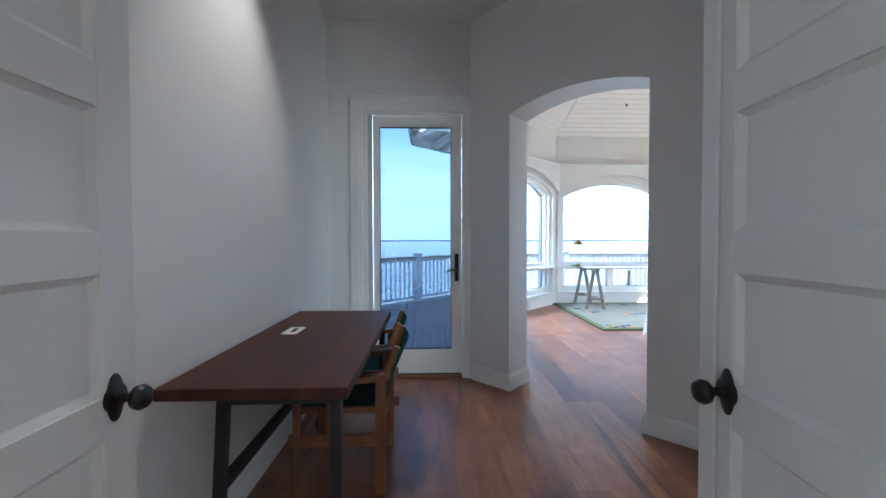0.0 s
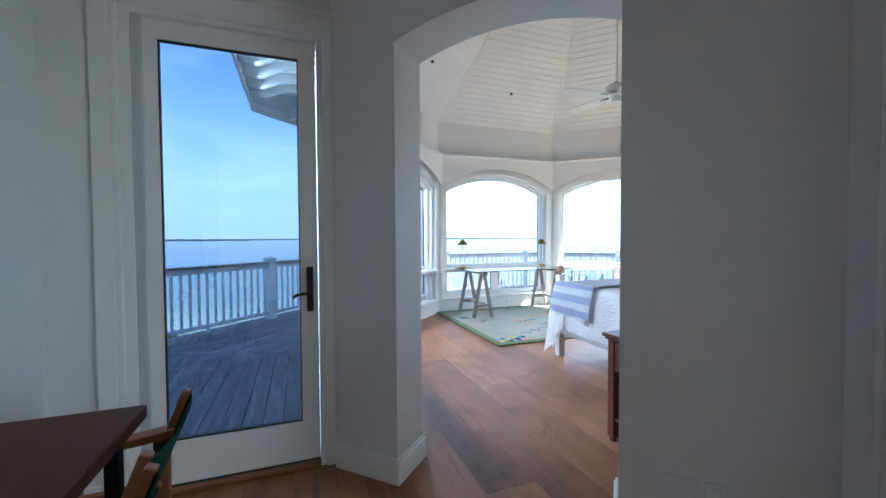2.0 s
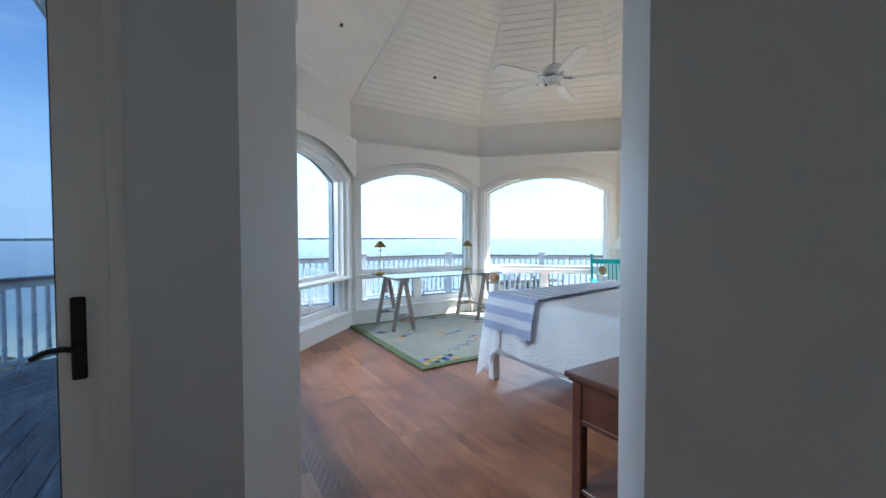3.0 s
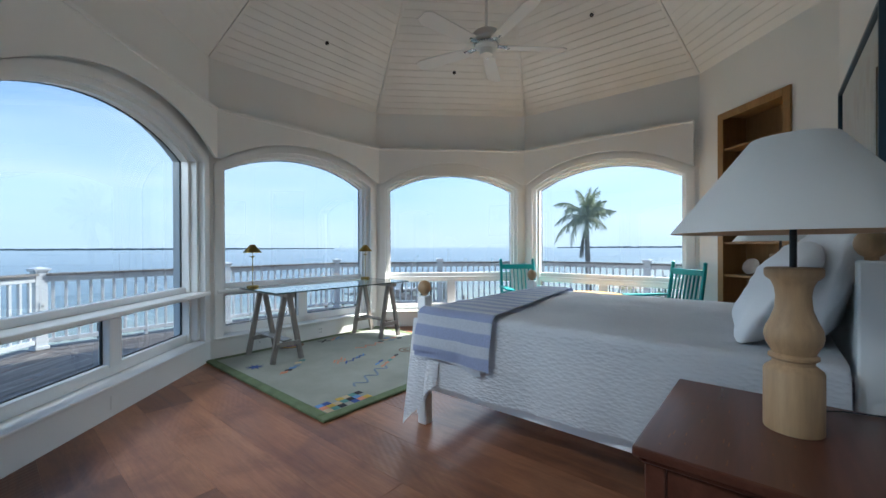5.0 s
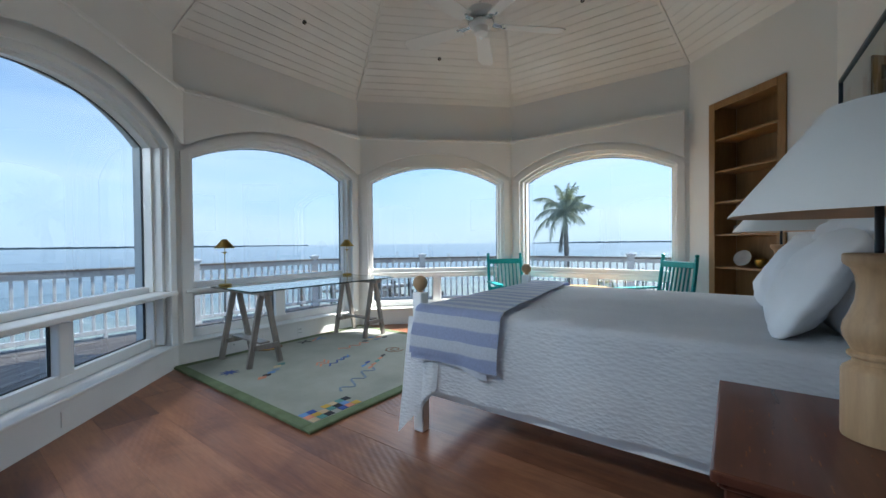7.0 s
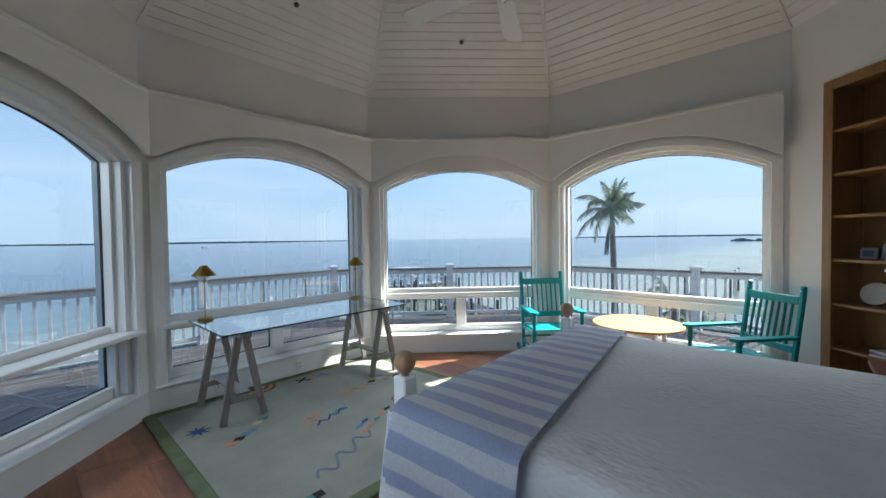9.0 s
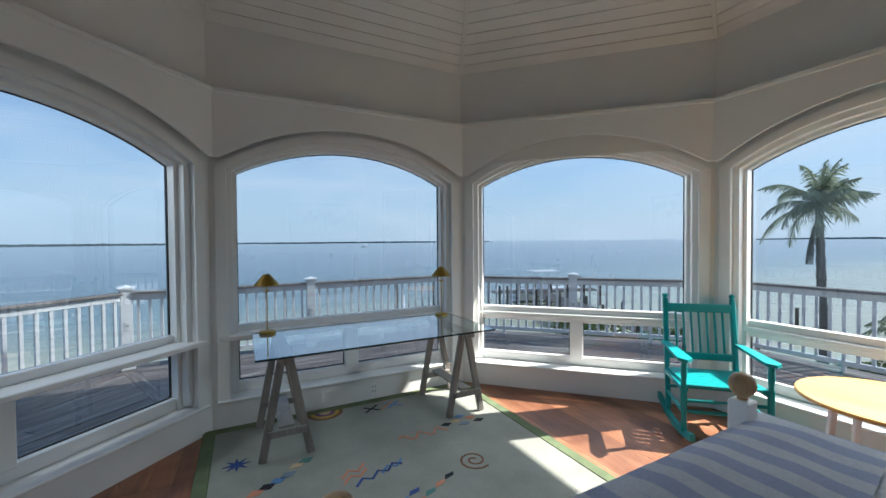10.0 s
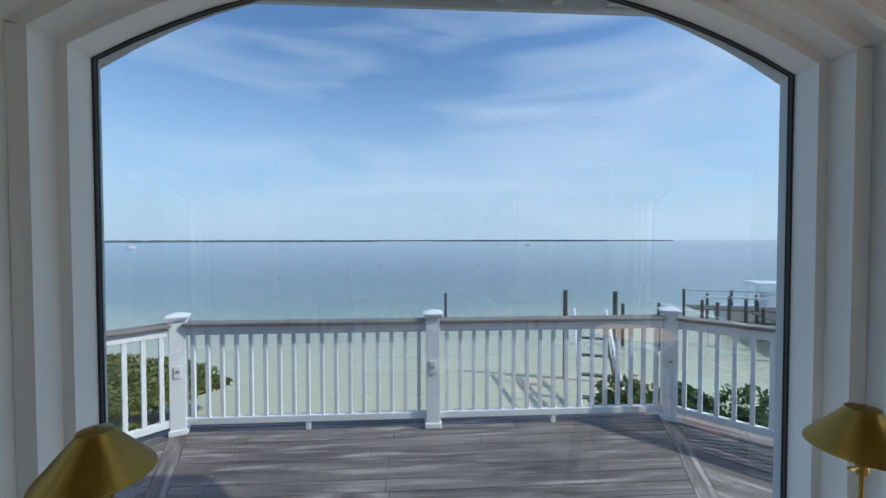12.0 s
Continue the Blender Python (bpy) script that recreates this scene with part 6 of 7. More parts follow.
def rug():
    x0, x1, y0, y1 = 2.385, 4.70, 5.135, 7.325
    t = thing("rug", "sage green wool rug with a dark green border and small motifs", "rug", None)
    part("field", box(x0 + 0.085, y0 + 0.085, 0.0, x1 - 0.085, y1 - 0.085, 0.02, 0.002), RUG, t)
    for n, q in enumerate(((x0, y0, x1, y0 + 0.0845), (x0, y1 - 0.0845, x1, y1), (x0, y0 + 0.085, x0 + 0.0845, y1 - 0.085), (x1 - 0.0845, y0 + 0.085, x1, y1 - 0.085))):
        part("border", box(q[0], q[1], 0.0, q[2], q[3], 0.022, 0.006), RUG_GREEN, t)
    Z = 0.0204

    def flat(pts, col):
        bm = bmesh.new()
        lo = [bm.verts.new((x, y, Z - 0.003)) for x, y in pts]
        hi = [bm.verts.new((x, y, Z + 0.002)) for x, y in pts]
        bm.faces.new(hi)
        for k in range(len(pts)):
            j = (k + 1) % len(pts)
            bm.faces.new((lo[k], lo[j], hi[j], hi[k]))
        part("motif", bm, WOOL[col], t)

    def line(pts, w, col):
        # one ribbon along a bent line
        left, right = [], []
        for k, (x, y) in enumerate(pts):
            ax, ay = pts[max(0, k - 1)]
            bx, by = pts[min(len(pts) - 1, k + 1)]
            L = math.hypot(bx - ax, by - ay) or 1
            nx, ny = -(by - ay) / L * w / 2, (bx - ax) / L * w / 2
            left.append((x + nx, y + ny))
            right.append((x - nx, y - ny))
        bm = bmesh.new()
        a = [bm.verts.new((x, y, Z + 0.002)) for x, y in left]
        b = [bm.verts.new((x, y, Z + 0.002)) for x, y in right]
        c = [bm.verts.new((x, y, Z - 0.003)) for x, y in left]
        d = [bm.verts.new((x, y, Z - 0.003)) for x, y in right]
        for k in range(len(pts) - 1):
            bm.faces.new((a[k], b[k], b[k + 1], a[k + 1]))
            bm.faces.new((a[k], a[k + 1], c[k + 1], c[k]))
            bm.faces.new((b[k], d[k], d[k + 1], b[k + 1]))
        part("motif", bm, WOOL[col], t)

    # star
    flat([(2.62 + (0.085 if k % 2 == 0 else 0.032) * math.cos(k * math.pi / 8), 6.70 + (0.085 if k % 2 == 0 else 0.032) * math.sin(k * math.pi / 8)) for k in range(16)], "navy")
    # small parallelograms
    for k, c in enumerate(("salmon", "black", "blue", "slate", "tan", "teal")):
        x, y = 2.72 + k * 0.062, 6.32 + k * 0.035 + (0.05 if k > 3 else 0)
        flat([(x - 0.05, y - 0.02), (x + 0.02, y - 0.03), (x + 0.055, y + 0.02), (x - 0.015, y + 0.03)], c)
    # zigzags
    for k, c in enumerate(("navy", "blue", "salmon", "salmon")):
        w = 0.055
        bx, by = (3.26, 6.08) if k < 2 else (3.20, 6.16)
        by += 0.06 * (k % 2) + (0.02 if k < 2 else 0)
        n = 7 if k == 0 else 4
        bx += 0.18 if k == 1 else 0
        line([(bx + w * i, by + 0.05 * (i % 2) + 0.018 * i) for i in range(n)], 0.018, c)
    # wavy line
    line([(2.92 + 0.022 * i, 5.50 + 0.055 * math.sin(i * 0.75) + 0.010 * i) for i in range(26)], 0.02, "slate")
    for k, c in enumerate(("salmon", "salmon", "teal", "salmon", "black", "blue", "navy")):
        x, y = 3.46 + 0.085 * (k % 5), 5.76 + 0.045 * (k % 5) + (0.09 if k > 4 else 0)
        flat([(x - 0.04, y - 0.02), (x + 0.03, y), (x + 0.045, y + 0.03), (x - 0.02, y + 0.02)], c)
    # rainbow at the wall side
    for r, c in ((0.15, "brown"), (0.115, "ochre"), (0.08, "plum"), (0.045, "ochre")):
        flat([(3.28 + r * math.cos(a), 7.235 - r * math.sin(a)) for a in [math.pi * k / 16 for k in range(17)]], c) if r == 0.15 else None
    for r, c in ((0.12, "ochre"), (0.085, "plum"), (0.05, "tan")):
        bm = bmesh.new()
        z = Z + 0.0025 + (0.12 - r) * 0.02
        v = [bm.verts.new((3.28 + r * math.cos(math.pi * k / 16), 7.233 - r * math.sin(math.pi * k / 16), z)) for k in range(17)]
        bm.faces.new(v)
        part("motif", bm, WOOL[c], t)
    # crosses
    for x, c in ((3.66, "black"), (3.80, "salmon"), (3.86, "blue")):
        line([(x - 0.07, 7.06), (x + 0.06, 7.17)], 0.018, c)
        if c != "salmon":
            line([(x - 0.06, 7.16), (x + 0.06, 7.06)], 0.016, c)
    # pale squiggle, diamonds and spiral
    line([(3.68 + 0.03 * i, 6.50 + 0.045 * math.sin(i * 1.3)) for i in range(14)], 0.016, "salmon")
    for x, y, c in ((4.10, 6.55, "black"), (4.19, 6.57, "tan"), (4.26, 6.63, "blue"), (4.33, 6.57, "salmon"), (4.37, 6.50, "black"), (4.24, 6.50, "slate")):
        flat([(x - 0.05, y), (x, y - 0.03), (x + 0.05, y), (x, y + 0.03)], c)
    line([(4.03 + (0.012 + 0.0042 * i) * math.cos(i * 0.5), 6.02 + (0.012 + 0.0042 * i) * math.sin(i * 0.5)) for i in range(24)], 0.014, "brown")
    # checks in the near corner
    cols = ("tan", "navy", "teal", "salmon", "black", "ochre", "blue")
    for i in range(7):
        for j in range(3):
            if (i * 3 + j * 5) % 7 in (2,):
                continue
            x, y = 2.475 + 0.058 * i, 5.225 + 0.058 * j
            flat([(x, y), (x + 0.056, y), (x + 0.056, y + 0.056), (x, y + 0.056)], cols[(i * 2 + j * 3) % 7])


rug()


# ---- rocking chairs and the small oval table ----


def rocker(m):
    """Teal slatted porch rocker; faces -y, origin on the floor under its middle."""
    t = thing("rocking_chair", "teal painted wooden rocking chair with a spindle back", "rocking chair", m, "teal rocking chairs")
    w = 0.255
    for s in (-1, 1):
        x = s * w
        # back post with turned finial
        part("back_post", bar((x, 0.20, 0.06), (x * 0.98, 0.33, 0.965), 0.038, 0.038, 0.008), TEAL, t)
        part("finial", lathe([(0.020, 0), (0.024, 0.008), (0.016, 0.018), (0.024, 0.030), (0.021, 0.044), (0.006, 0.052)], 14, Matrix.Translation((x * 0.98, 0.332, 0.963))), TEAL, t, "", True)
        part("front_post", lathe([(0.020, 0.07), (0.022, 0.12), (0.017, 0.16), (0.021, 0.24), (0.022, 0.40), (0.016, 0.44), (0.022, 0.50), (0.019, 0.590)], 14, Matrix.Translation((x * 1.06, -0.24, 0))), TEAL, t, "", True)
        # arm: a flat paddle
        bm = bmesh.new()
        lo = [(-0.30, -0.045), (-0.31, 0.0), (-0.30, 0.045)]
        pts = []
        for k in range(13):
            u = k / 12
            y = -0.315 + 0.565 * u
            hw = 0.048 * (1 - 0.45 * u) * (math.sqrt(max(0, 1 - ((0.12 - u) / 0.12) ** 2)) if u < 0.12 else 1) + 0.003
            pts.append((y, hw))
        strip_solid(bm, [(y, 0.592 + 0.004) for y, hw in pts], [(y, 0.618) for y, hw in pts], -1, 1)
        for v in bm.verts:
            y = v.co.x
            hw = min(pts, key=lambda p: abs(p[0] - y))[1]
            v.co = Vector((x * 1.06 + hw * v.co.y, y, v.co.z))
        part("armrest", bm, TEAL, t)
        # runner
        bm = bmesh.new()
        lo, hi = [], []
        for k in range(15):
            u = k / 14
            y = -0.40 + 0.98 * u
            z = 0.62 * (y - 0.06) ** 2 * 0.55
            lo.append((y, z))
            hi.append((y, z + 0.05))
        strip_solid(bm, lo, hi, -0.016, 0.016)
        for v in bm.verts:
            v.co = Vector((x * 1.03 + v.co.y, v.co.x, v.co.z))
        part("runner", bm, TEAL, t)
        part("side_rung", bar((x * 1.05, -0.24, 0.20), (x, 0.21, 0.20), 0.024, 0.024, 0.006), TEAL, t)
        part("seat_side", bar((x * 1.05, -0.25, 0.385), (x, 0.24, 0.365), 0.05, 0.035, 0.005), TEAL, t)
    part("top_rail", box(-w + 0.018, 0.302, 0.860, w - 0.018, 0.328, 0.930, 0.006), TEAL, t)
    part("lower_rail", box(-w + 0.018, 0.244, 0.47, w - 0.018, 0.270, 0.53, 0.006), TEAL, t)
    for k in range(7):
        x = (k - 3) * 0.058
        part("spindle", bar((x, 0.257, 0.53), (x, 0.316, 0.862), 0.014, 0.022, 0.004), TEAL, t)
    for y, z in ((-0.24, 0.22), (0.20, 0.25), (-0.24, 0.30)):
        part("rung", bar((-w, y, z), (w, y, z), 0.022, 0.022, 0.005), TEAL, t)
    for k in range(8):
        y = -0.25 + k * 0.062
        part("seat_slat", box(-w * 1.02, y, 0.405 - k * 0.003, w * 1.02, y + 0.054, 0.42 - k * 0.003, 0.004), TEAL, t)
    return t


rk = rocker(pose(5.905, 5.535, 0, 0, 0, -42.6))
copy_thing(rk, pose(5.93, 3.79, 0, 0, 0, -133.1))


def oval_table():
    t = thing("oval_table", "small honey-coloured oval table on slim wooden legs", "table", pose(5.77, 4.56, 0))
    bm = bmesh.new()
    add_lathe(bm, [(0.96, 0.575), (1.0, 0.582), (1.0, 0.594), (0.985, 0.600)], 48, Matrix.Diagonal((0.40, 0.40, 1, 1)))
    part("tabletop", bm, HONEY, t, "", True)
    for x in (-0.2, 0.2):
        for y in (-0.2, 0.2):
            part("leg", bar((x * 1.1, y * 1.1, 0), (x * 0.9, y * 0.9, 0.575), 0.032, 0.032, 0.004), TRIM, t)
    for x in (-0.19, 0.19):
        part("apron", box(x - 0.01, -0.17, 0.52, x + 0.01, 0.17, 0.5745), TRIM, t)
        part("apron", box(-0.17, x - 0.01, 0.52, 0.17, x + 0.01, 0.5745), TRIM, t)


oval_table()

# ---- bookcase, picture, fan and fittings ----


def bookcase():
    M = side(-45)
    t = thing("bookcase", "golden oak bookcase built into the wall, mostly empty", "bookcase", M)
    a, b, z0, z1, D = -0.828, -0.032, 0.082, 2.608, 0.285
    fr = bmesh.new()
    add_box(fr, a - 0.012, -0.022, z0, a + 0.062, -0.0015, z1 + 0.012, 0.003)
    add_box(fr, b - 0.062, -0.022, z0, b + 0.012, -0.0015, z1 + 0.012, 0.003)
    add_box(fr, a + 0.0625, -0.022, z1 - 0.062, b - 0.0625, -0.0015, z1 + 0.012, 0.003)
    add_box(fr, a + 0.0625, -0.022, z0, b - 0.0625, -0.0015, z0 + 0.08, 0.003)
    part("face_frame", fr, OAK, t)
    for x in (a + 0.002, b - 0.022):
        part("side_panel", box(x, 0.0, z0 + 0.001, x + 0.02, D, z1 - 0.002), OAK, t)
    part("back_panel", box(a + 0.023, D, z0 + 0.001, b - 0.023, D + 0.012, z1 - 0.002), OAK, t)
    part("head_panel", box(a + 0.023, 0.0, z1 - 0.024, b - 0.023, D - 0.001, z1 - 0.003), OAK, t)
    for z in (0.17, 0.545, 0.89, 1.235, 1.575, 1.90, 2.24):
        part("shelf", box(a + 0.0235, 0.004, z - 0.022, b - 0.0235, D - 0.002, z, 0.002), OAK, t)
    # few things on the shelves
    for u, w, h, tilt in ((-0.66, 0.11, 0.085, -8), (-0.50, 0.14, 0.115, -9)):
        o = thing("picture_frame", "small pewter photo frame leaning on a shelf", "picture frame", M @ pose(u, 0.16, 1.236, tilt, 0, 6), "photo frames on the shelf")
        part("frame", box(-w / 2, -0.006, 0, w / 2, 0.006, h, 0.003), LEAD, o)
        part("photo", box(-w / 2 + 0.02, -0.0075, 0.02, w / 2 - 0.02, -0.0065, h - 0.02), WOOL["slate"], o)
    bm = bmesh.new()
    add_lathe(bm, [(0.02, 0), (0.085, 0.004), (0.10, 0.014), (0.098, 0.018), (0.06, 0.012), (0.0, 0.01)], 32, Matrix.Translation((0, 0, 0.086)) @ pose(0, 0, 0, 74, 0, 0) @ Matrix.Diagonal((1.0, 0.84, 1, 1)), False)
    o = part("plate", bm, STONE, None, "", True)
    o.matrix_basis = M @ pose(-0.60, 0.16, 0.892)
    tagged(o, "pale oval plate propped up on a shelf", "plate")
    o = part("bowl", lathe([(0.025, 0.0), (0.04, 0.006), (0.06, 0.05), (0.062, 0.075), (0.05, 0.09), (0.046, 0.09), (0.056, 0.07), (0.03, 0.012)], 24), BRASS, None, "", True)
    o.matrix_basis = M @ pose(-0.40, 0.16, 0.891)
    tagged(o, "small brown bowl on a shelf", "bowl")
    rng = random.Random(2)
    for k in range(4):
        o = part("magazine", box(-0.13, -0.10, 0, 0.13, 0.10, 0.008, 0.001), (PLATE, LEAD, STONE, PLATE)[k])
        o.matrix_basis = M @ pose(-0.42, 0.14, 0.546 + k * 0.0085, 0, 0, rng.uniform(-12, 12))
        tagged(o, "magazine lying in a small pile on a shelf", "magazine", group="pile of magazines")


bookcase()


def picture():
    x0, x1, z0, z1 = 3.55, 5.02, 1.50, 2.32
    y = SOUTH + 0.002
    t = thing("framed_print", "large framed botanical print of pale tulips behind glass", "picture", None)
    fr = bmesh.new()
    w = 0.022
    for q in ((x0, z0, x1, z0 + w), (x0, z1 - w, x1, z1), (x0, z0 + w, x0 + w, z1 - w), (x1 - w, z0 + w, x1, z1 - w)):
        add_box(fr, q[0], y, q[1], q[2], y + 0.03, q[3], 0.002)
    part("frame", fr, painted("dark_blue_frame", (0.03, 0.06, 0.09), 0.35), t, "thin dark blue frame")
    pr = part("print", box(x0 + w, y, z0 + w, x1 - w, y + 0.008, z1 - w), painted("print_paper", (0.50, 0.54, 0.53), 0.7, 0.08), t)
    rng = random.Random(6)
    inks = [painted("tulip_ink_%d" % k, c, 0.8, 0.2, 30, 0.1, 8) for k, c in enumerate(((0.22, 0.25, 0.24), (0.30, 0.20, 0.15), (0.16, 0.18, 0.18), (0.40, 0.36, 0.24)))]
    for k in range(13):
        x, z = x1 - 0.10 - k * 0.105, z0 + 0.30 + 0.30 * rng.random() + 0.1
        bm = bmesh.new()
        pts = []
        for i in range(13):
            a = math.pi * i / 12
            pts.append((0.05 * math.cos(a) * (1 + 0.25 * math.sin(a)), -0.10 * math.sin(a)))
        pts += [(-0.05, 0.07), (-0.022, 0.035), (0, 0.08), (0.022, 0.035), (0.05, 0.07)]
        f = [bm.verts.new((x + px, y + 0.0095, z + pz)) for px, pz in pts]
        bm.faces.new(f)
        add_box(bm, x - 0.006, y + 0.0085, z0 + w + 0.01, x + 0.006, y + 0.0092, z - 0.10)
        part("tulip", bm, inks[k % 4], pr)
    bm = bmesh.new()
    bm.faces.new([bm.verts.new(p) for p in ((x0 + w, y + 0.018, z0 + w), (x1 - w, y + 0.018, z0 + w), (x1 - w, y + 0.018, z1 - w), (x0 + w, y + 0.018, z1 - w))])
    g = part("pane", bm, TABLE_GLASS, t)
    g.visible_shadow = False


picture()


def ceiling_fan():
    t = thing("ceiling_fan", "white five-blade ceiling fan on a long rod", "ceiling fan", pose(CX, CY, 0, 0, 0, 0))
    part("rod", lathe([(0.013, 2.98), (0.013, EAVES + CONE - 0.35)], 12), FAN_WHITE, t, "", True)
    part("canopy", lathe([(0.06, EAVES + CONE - 0.36), (0.07, EAVES + CONE - 0.30), (0.07, EAVES + CONE - 0.10)], 20), FAN_WHITE, t, "", True)
    part("motor", lathe([(0.012, 2.99), (0.035, 2.975), (0.06, 2.955), (0.10, 2.945), (0.115, 2.93), (0.115, 2.885), (0.10, 2.872), (0.075, 2.868)], 32), FAN_WHITE, t, "", True)
    me = None
    bm = bmesh.new()
    for k in range(28):
        a = 2 * math.pi * k / 28
        add_bar(bm, (0.055 * math.cos(a), 0.055 * math.sin(a), 2.866), (0.098 * math.cos(a), 0.098 * math.sin(a), 2.845), 0.006, 0.012)
    part("vent_ring", bm, LEAD, t, "slotted motor vents")
    part("switch_cup", lathe([(0.095, 2.845), (0.09, 2.83), (0.055, 2.815), (0.05, 2.765), (0.02, 2.755)], 28), FAN_WHITE, t, "", True)
    for k in range(5):
        a0 = 27.2 + 72 * k
        R = pose(0, 0, 0, 0, 0, a0)
        ir = part("blade_iron", bar((0.08, 0, 2.842), (0.20, 0, 2.832), 0.05, 0.008, 0.002, (0, 0, 1)), CHROME, t)
        ir.matrix_basis = R
        bm = bmesh.new()
        n = 10
        top = []
        for i in range(n + 1):
            u = i / n
            x = 0.17 + 0.50 * u
            hw = (0.052 + 0.018 * u) * (1 if u < 0.9 else math.sqrt(max(0.02, 1 - ((u - 0.9) / 0.1) ** 2 * 0.7)))
            top.append((x, hw))
        strip_solid(bm, [(x, -hw) for x, hw in top], [(x, hw) for x, hw in top], -0.004, 0.004)
        for v in bm.verts:
            x, d, w = v.co.x, v.co.y, v.co.z
            v.co = Vector((x, w, 2.832 + d + w * 0.21))
        bl = part("blade", bm, FAN_WHITE, t)
        bl.matrix_basis = R


ceiling_fan()


def spot(deg, du, s):
    """A small recessed eyeball spot in a ceiling side."""
    M = side(deg)
    tilt = CONE / AP
    ang = math.degrees(math.atan(tilt))
    o = thing("ceiling_spot", "tiny recessed eyeball ceiling spotlight", "spotlight", M @ pose(du, -s, EAVES + s * tilt - 0.002) @ pose(0, 0, 0, -ang + 0, 0, 0), "ceiling spots")
    part("trim_ring", lathe([(0.036, 0.0), (0.036, -0.006), (0.026, -0.008)], 20, None, True), FAN_WHITE, o)
    part("eyeball", lathe([(0.024, -0.0082), (0.020, -0.022), (0.008, -0.028)], 16), GASKET, o, "", True)
    part("lens", lathe([(0.009, -0.0282), (0.009, -0.031), (0.004, -0.032)], 12, Matrix.Translation((0.006, 0.004, 0))), CHROME, o)


for dg in (135, 90, 45):
    spot(dg, -0.01, 0.46)
spot(0, 0.16, 0.755)


def window_shade():
    """Folded fabric shade under the cornice of the north-east window."""
    M = side(45)
    t = thing("window_shade", "folded grey-white fabric shade drawn up under the cornice", "window shade", M)
    for k in range(3):
        part("fold", box(-0.80, -0.050 + k * 0.010, 2.264 + k * 0.010, 0.80, -0.044 + k * 0.010, 2.60, 0.002), SHADE, t)


window_shade()


def outlet(deg, u, z, kind):
    o = thing("wall_outlet", "white plastic wall plate under a window", "outlet", side(deg) @ pose(u, 0, z), "wall plates")
    part("plate", box(-0.035, -0.006, -0.05, 0.035, -0.0005, 0.05, 0.002), PLATE, o)
    if kind == "socket":
        for zz in (-0.02, 0.02):
            for x in (-0.012, 0.012):
                part("socket", box(x - 0.005, -0.0075, zz - 0.008, x + 0.005, -0.0065, zz + 0.008), LEAD, o)
    elif kind == "phone":
        part("socket", box(-0.006, -0.0075, -0.006, 0.006, -0.0065, 0.006), LEAD, o)


outlet(90, 0.17, 0.105, "socket")
outlet(90, -0.62, 0.105, "phone")
outlet(90, -0.27, 0.105, "blank")
outlet(135, -0.2, 0.10, "blank")

# ---- floors and deck boards: many pieces, last ----
HALL_PLAN = [(-1.0, -3.2), (4.5, -3.2), (4.5, 1.9), (5.6, 2.2), *[oct_pts(AP + 0.1)[k] for k in (7, 0, 1, 2, 3)], (0.6, 3.6), (-1.0, 3.6)]
flr = tagged(part("floor", prism(HALL_PLAN, -0.12, -0.021), GASKET), "wide reclaimed wooden boards, honey to red-brown, with knots and saw marks", "floor", kind="structure")


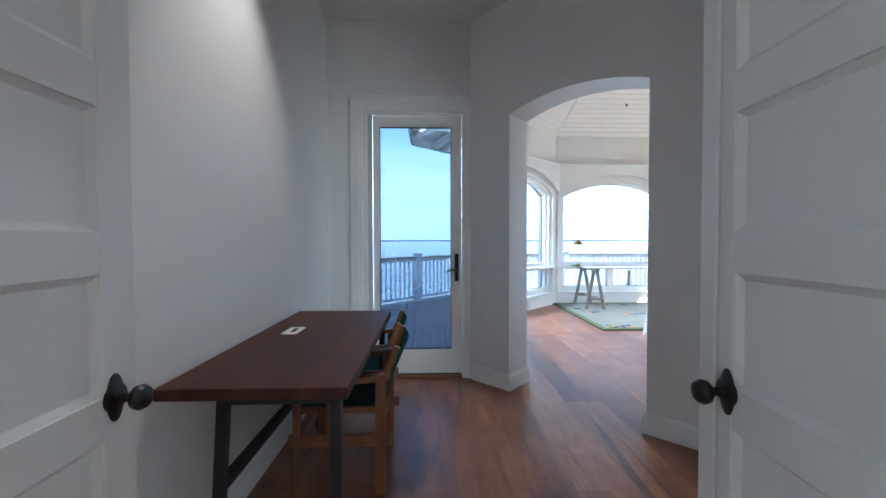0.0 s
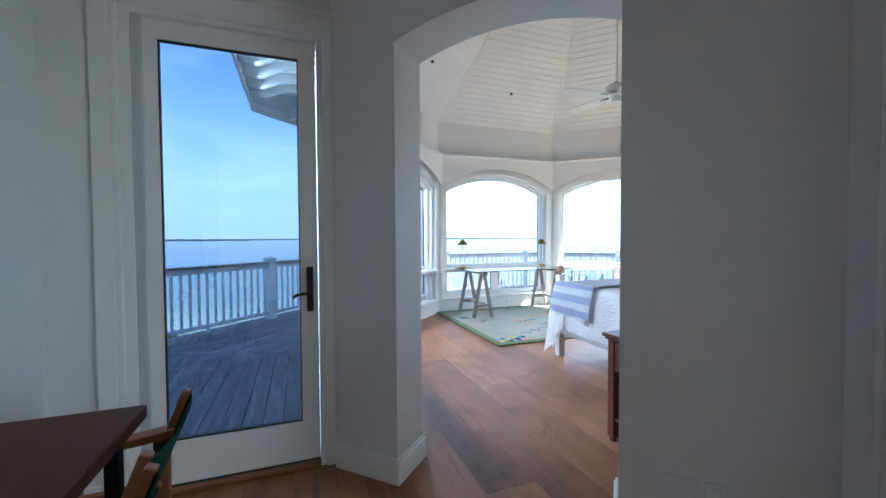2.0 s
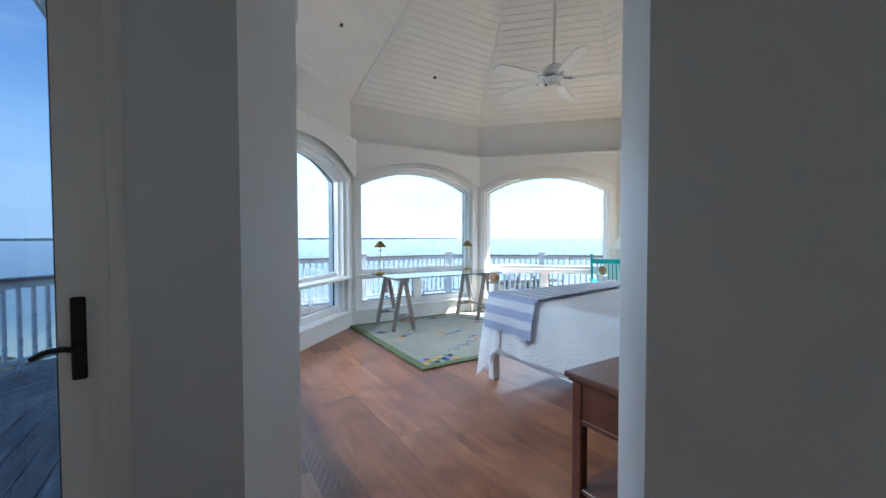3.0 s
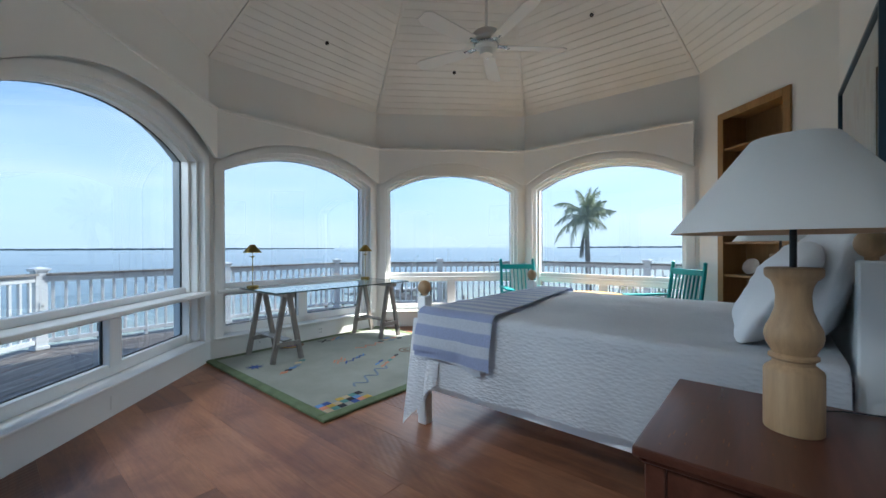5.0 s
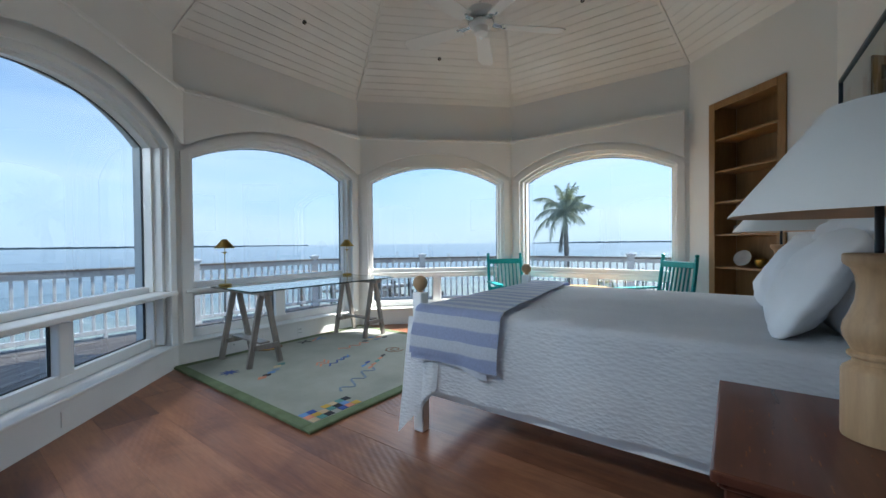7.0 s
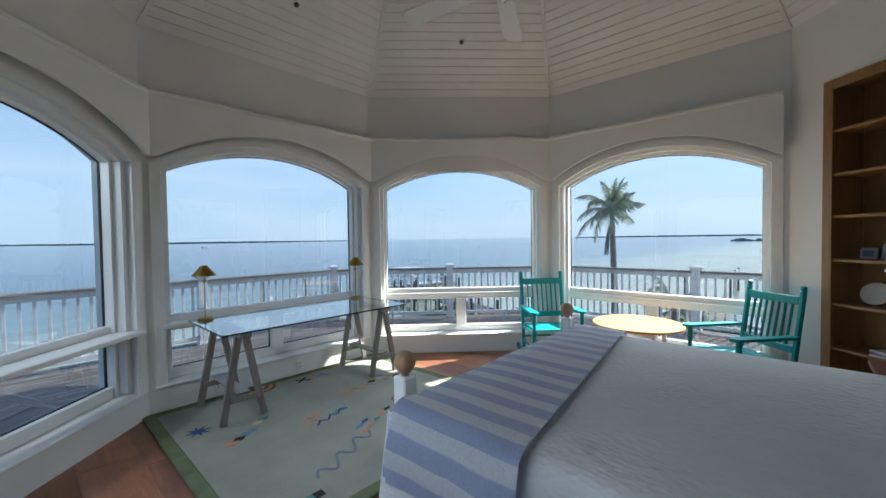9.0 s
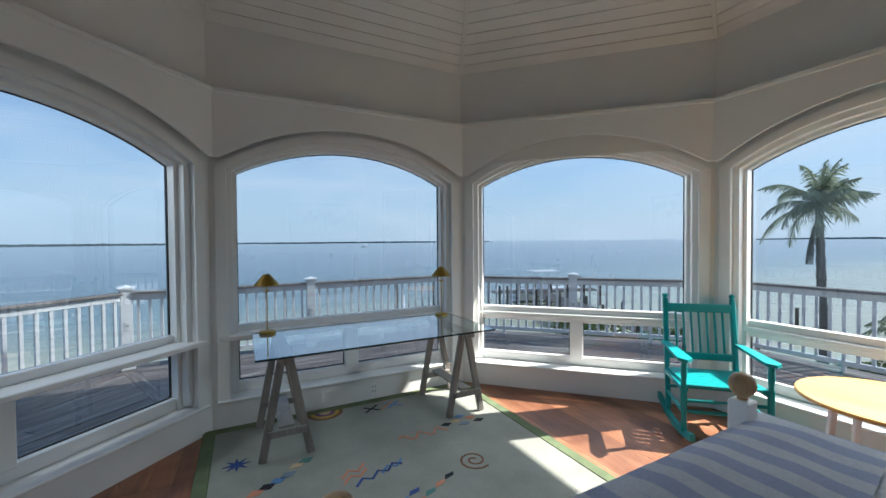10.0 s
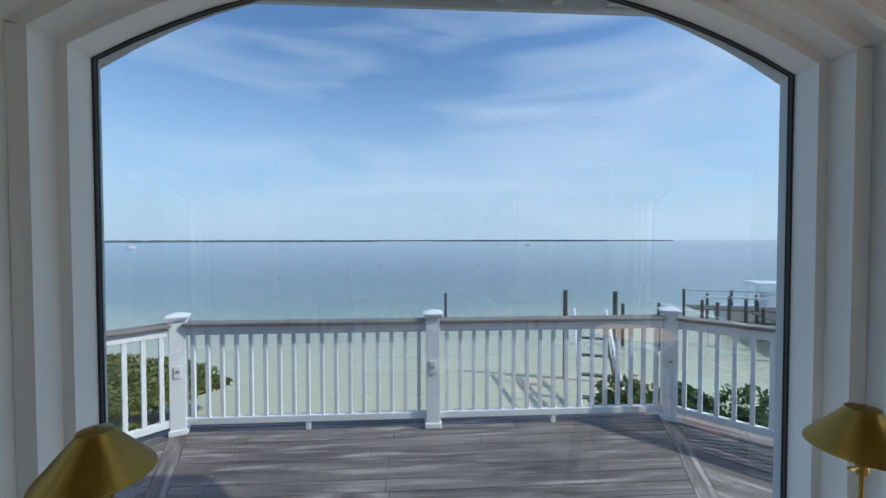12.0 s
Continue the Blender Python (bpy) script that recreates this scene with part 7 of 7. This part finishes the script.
def floor_boards():
    rng = random.Random(12)
    x = -1.0
    while x < 6.4:
        w = rng.choice((0.24, 0.28, 0.31, 0.34))
        x1 = x + w
        # reach of this row to the north and south
        def north(q):
            if q < 0.84:
                return 3.5
            d = abs(q - CX)
            return CY + AP + 0.03 if d < HS else CY + AP + 0.03 - (d - HS)
        hi = max(north(x), north(x1), north((x + x1) / 2))
        lo = -3.1 if x < 4.4 else 2.15
        if x >= 5.0:
            lo = 2.3 if x < 5.3 else CY - HS - 0.3 - 0.0
            if x >= 5.3:
                lo = 2.3 + (x - 5.3)
        y = lo - rng.uniform(0.0, 1.5)
        while y < hi:
            L = rng.uniform(1.8, 3.6)
            a, b = max(y, lo), min(y + L, hi)
            if b - a > 0.02:
                bm = bmesh.new()
                add_box(bm, 0.0, 0.0006, -0.02, b - a - 0.001, w - 0.0006, 0.0)
                o = part("board", bm, FLOOR, flr)
                # local x runs along the board
                o.matrix_basis = pose(x1, a, rng.uniform(-0.0012, 0.0), 0, 0, 90)
            y += L
        x = x1


floor_boards()

dk = tagged(part("deck", prism(oct_pts(RAP + 0.16), DECK_Z - 0.20, DECK_Z - 0.045), SHELL), "weathered grey deck boards laid round the eight-sided room", "deck", kind="structure")


def deck_boards():
    rng = random.Random(3)
    w = 0.142
    for deg in (180, 135, 90, 45, 0):
        M = side(deg)
        ap = AP + THICK + 0.002
        k = 0
        while ap + k * w < RAP + 0.12:
            a0 = ap + k * w
            a1 = a0 + w - 0.006
            h0, h1 = a0 * math.tan(radians(22.5)) - 0.075, a1 * math.tan(radians(22.5)) - 0.075
            v0, v1 = a0 - AP, a1 - AP
            cut = rng.uniform(-0.5, 0.5) * h0
            for lo, hi in (((-h0, -h1), (cut - 0.002, cut - 0.002)), ((cut + 0.002, cut + 0.002), (h0, h1))):
                bm = bmesh.new()
                pts = [(lo[0], v0), (hi[0], v0), (hi[1], v1), (lo[1], v1)]
                b = [bm.verts.new((x, y, -0.04)) for x, y in pts]
                tp = [bm.verts.new((x, y, 0)) for x, y in pts]
                bm.faces.new(tp)
                for q in range(4):
                    j = (q + 1) % 4
                    bm.faces.new((b[q], b[j], tp[j], tp[q]))
                o = part("deck_board", bm, DECK, dk)
                o.matrix_basis = Matrix.Translation((0, 0, DECK_Z + rng.uniform(-0.002, 0.001))) @ M
            k += 1
    # mitre boards along the corners
    r0, r1 = (AP + THICK) / math.cos(radians(22.5)), (RAP + 0.12) / math.cos(radians(22.5))
    for deg in (202.5, 157.5, 112.5, 67.5, 22.5, -22.5):
        o = part("deck_board", box(r0 - 0.1, -0.066, -0.04, r1, 0.066, 0.0), DECK, dk)
        o.matrix_basis = pose(CX, CY, DECK_Z, 0, 0, deg)


deck_boards()
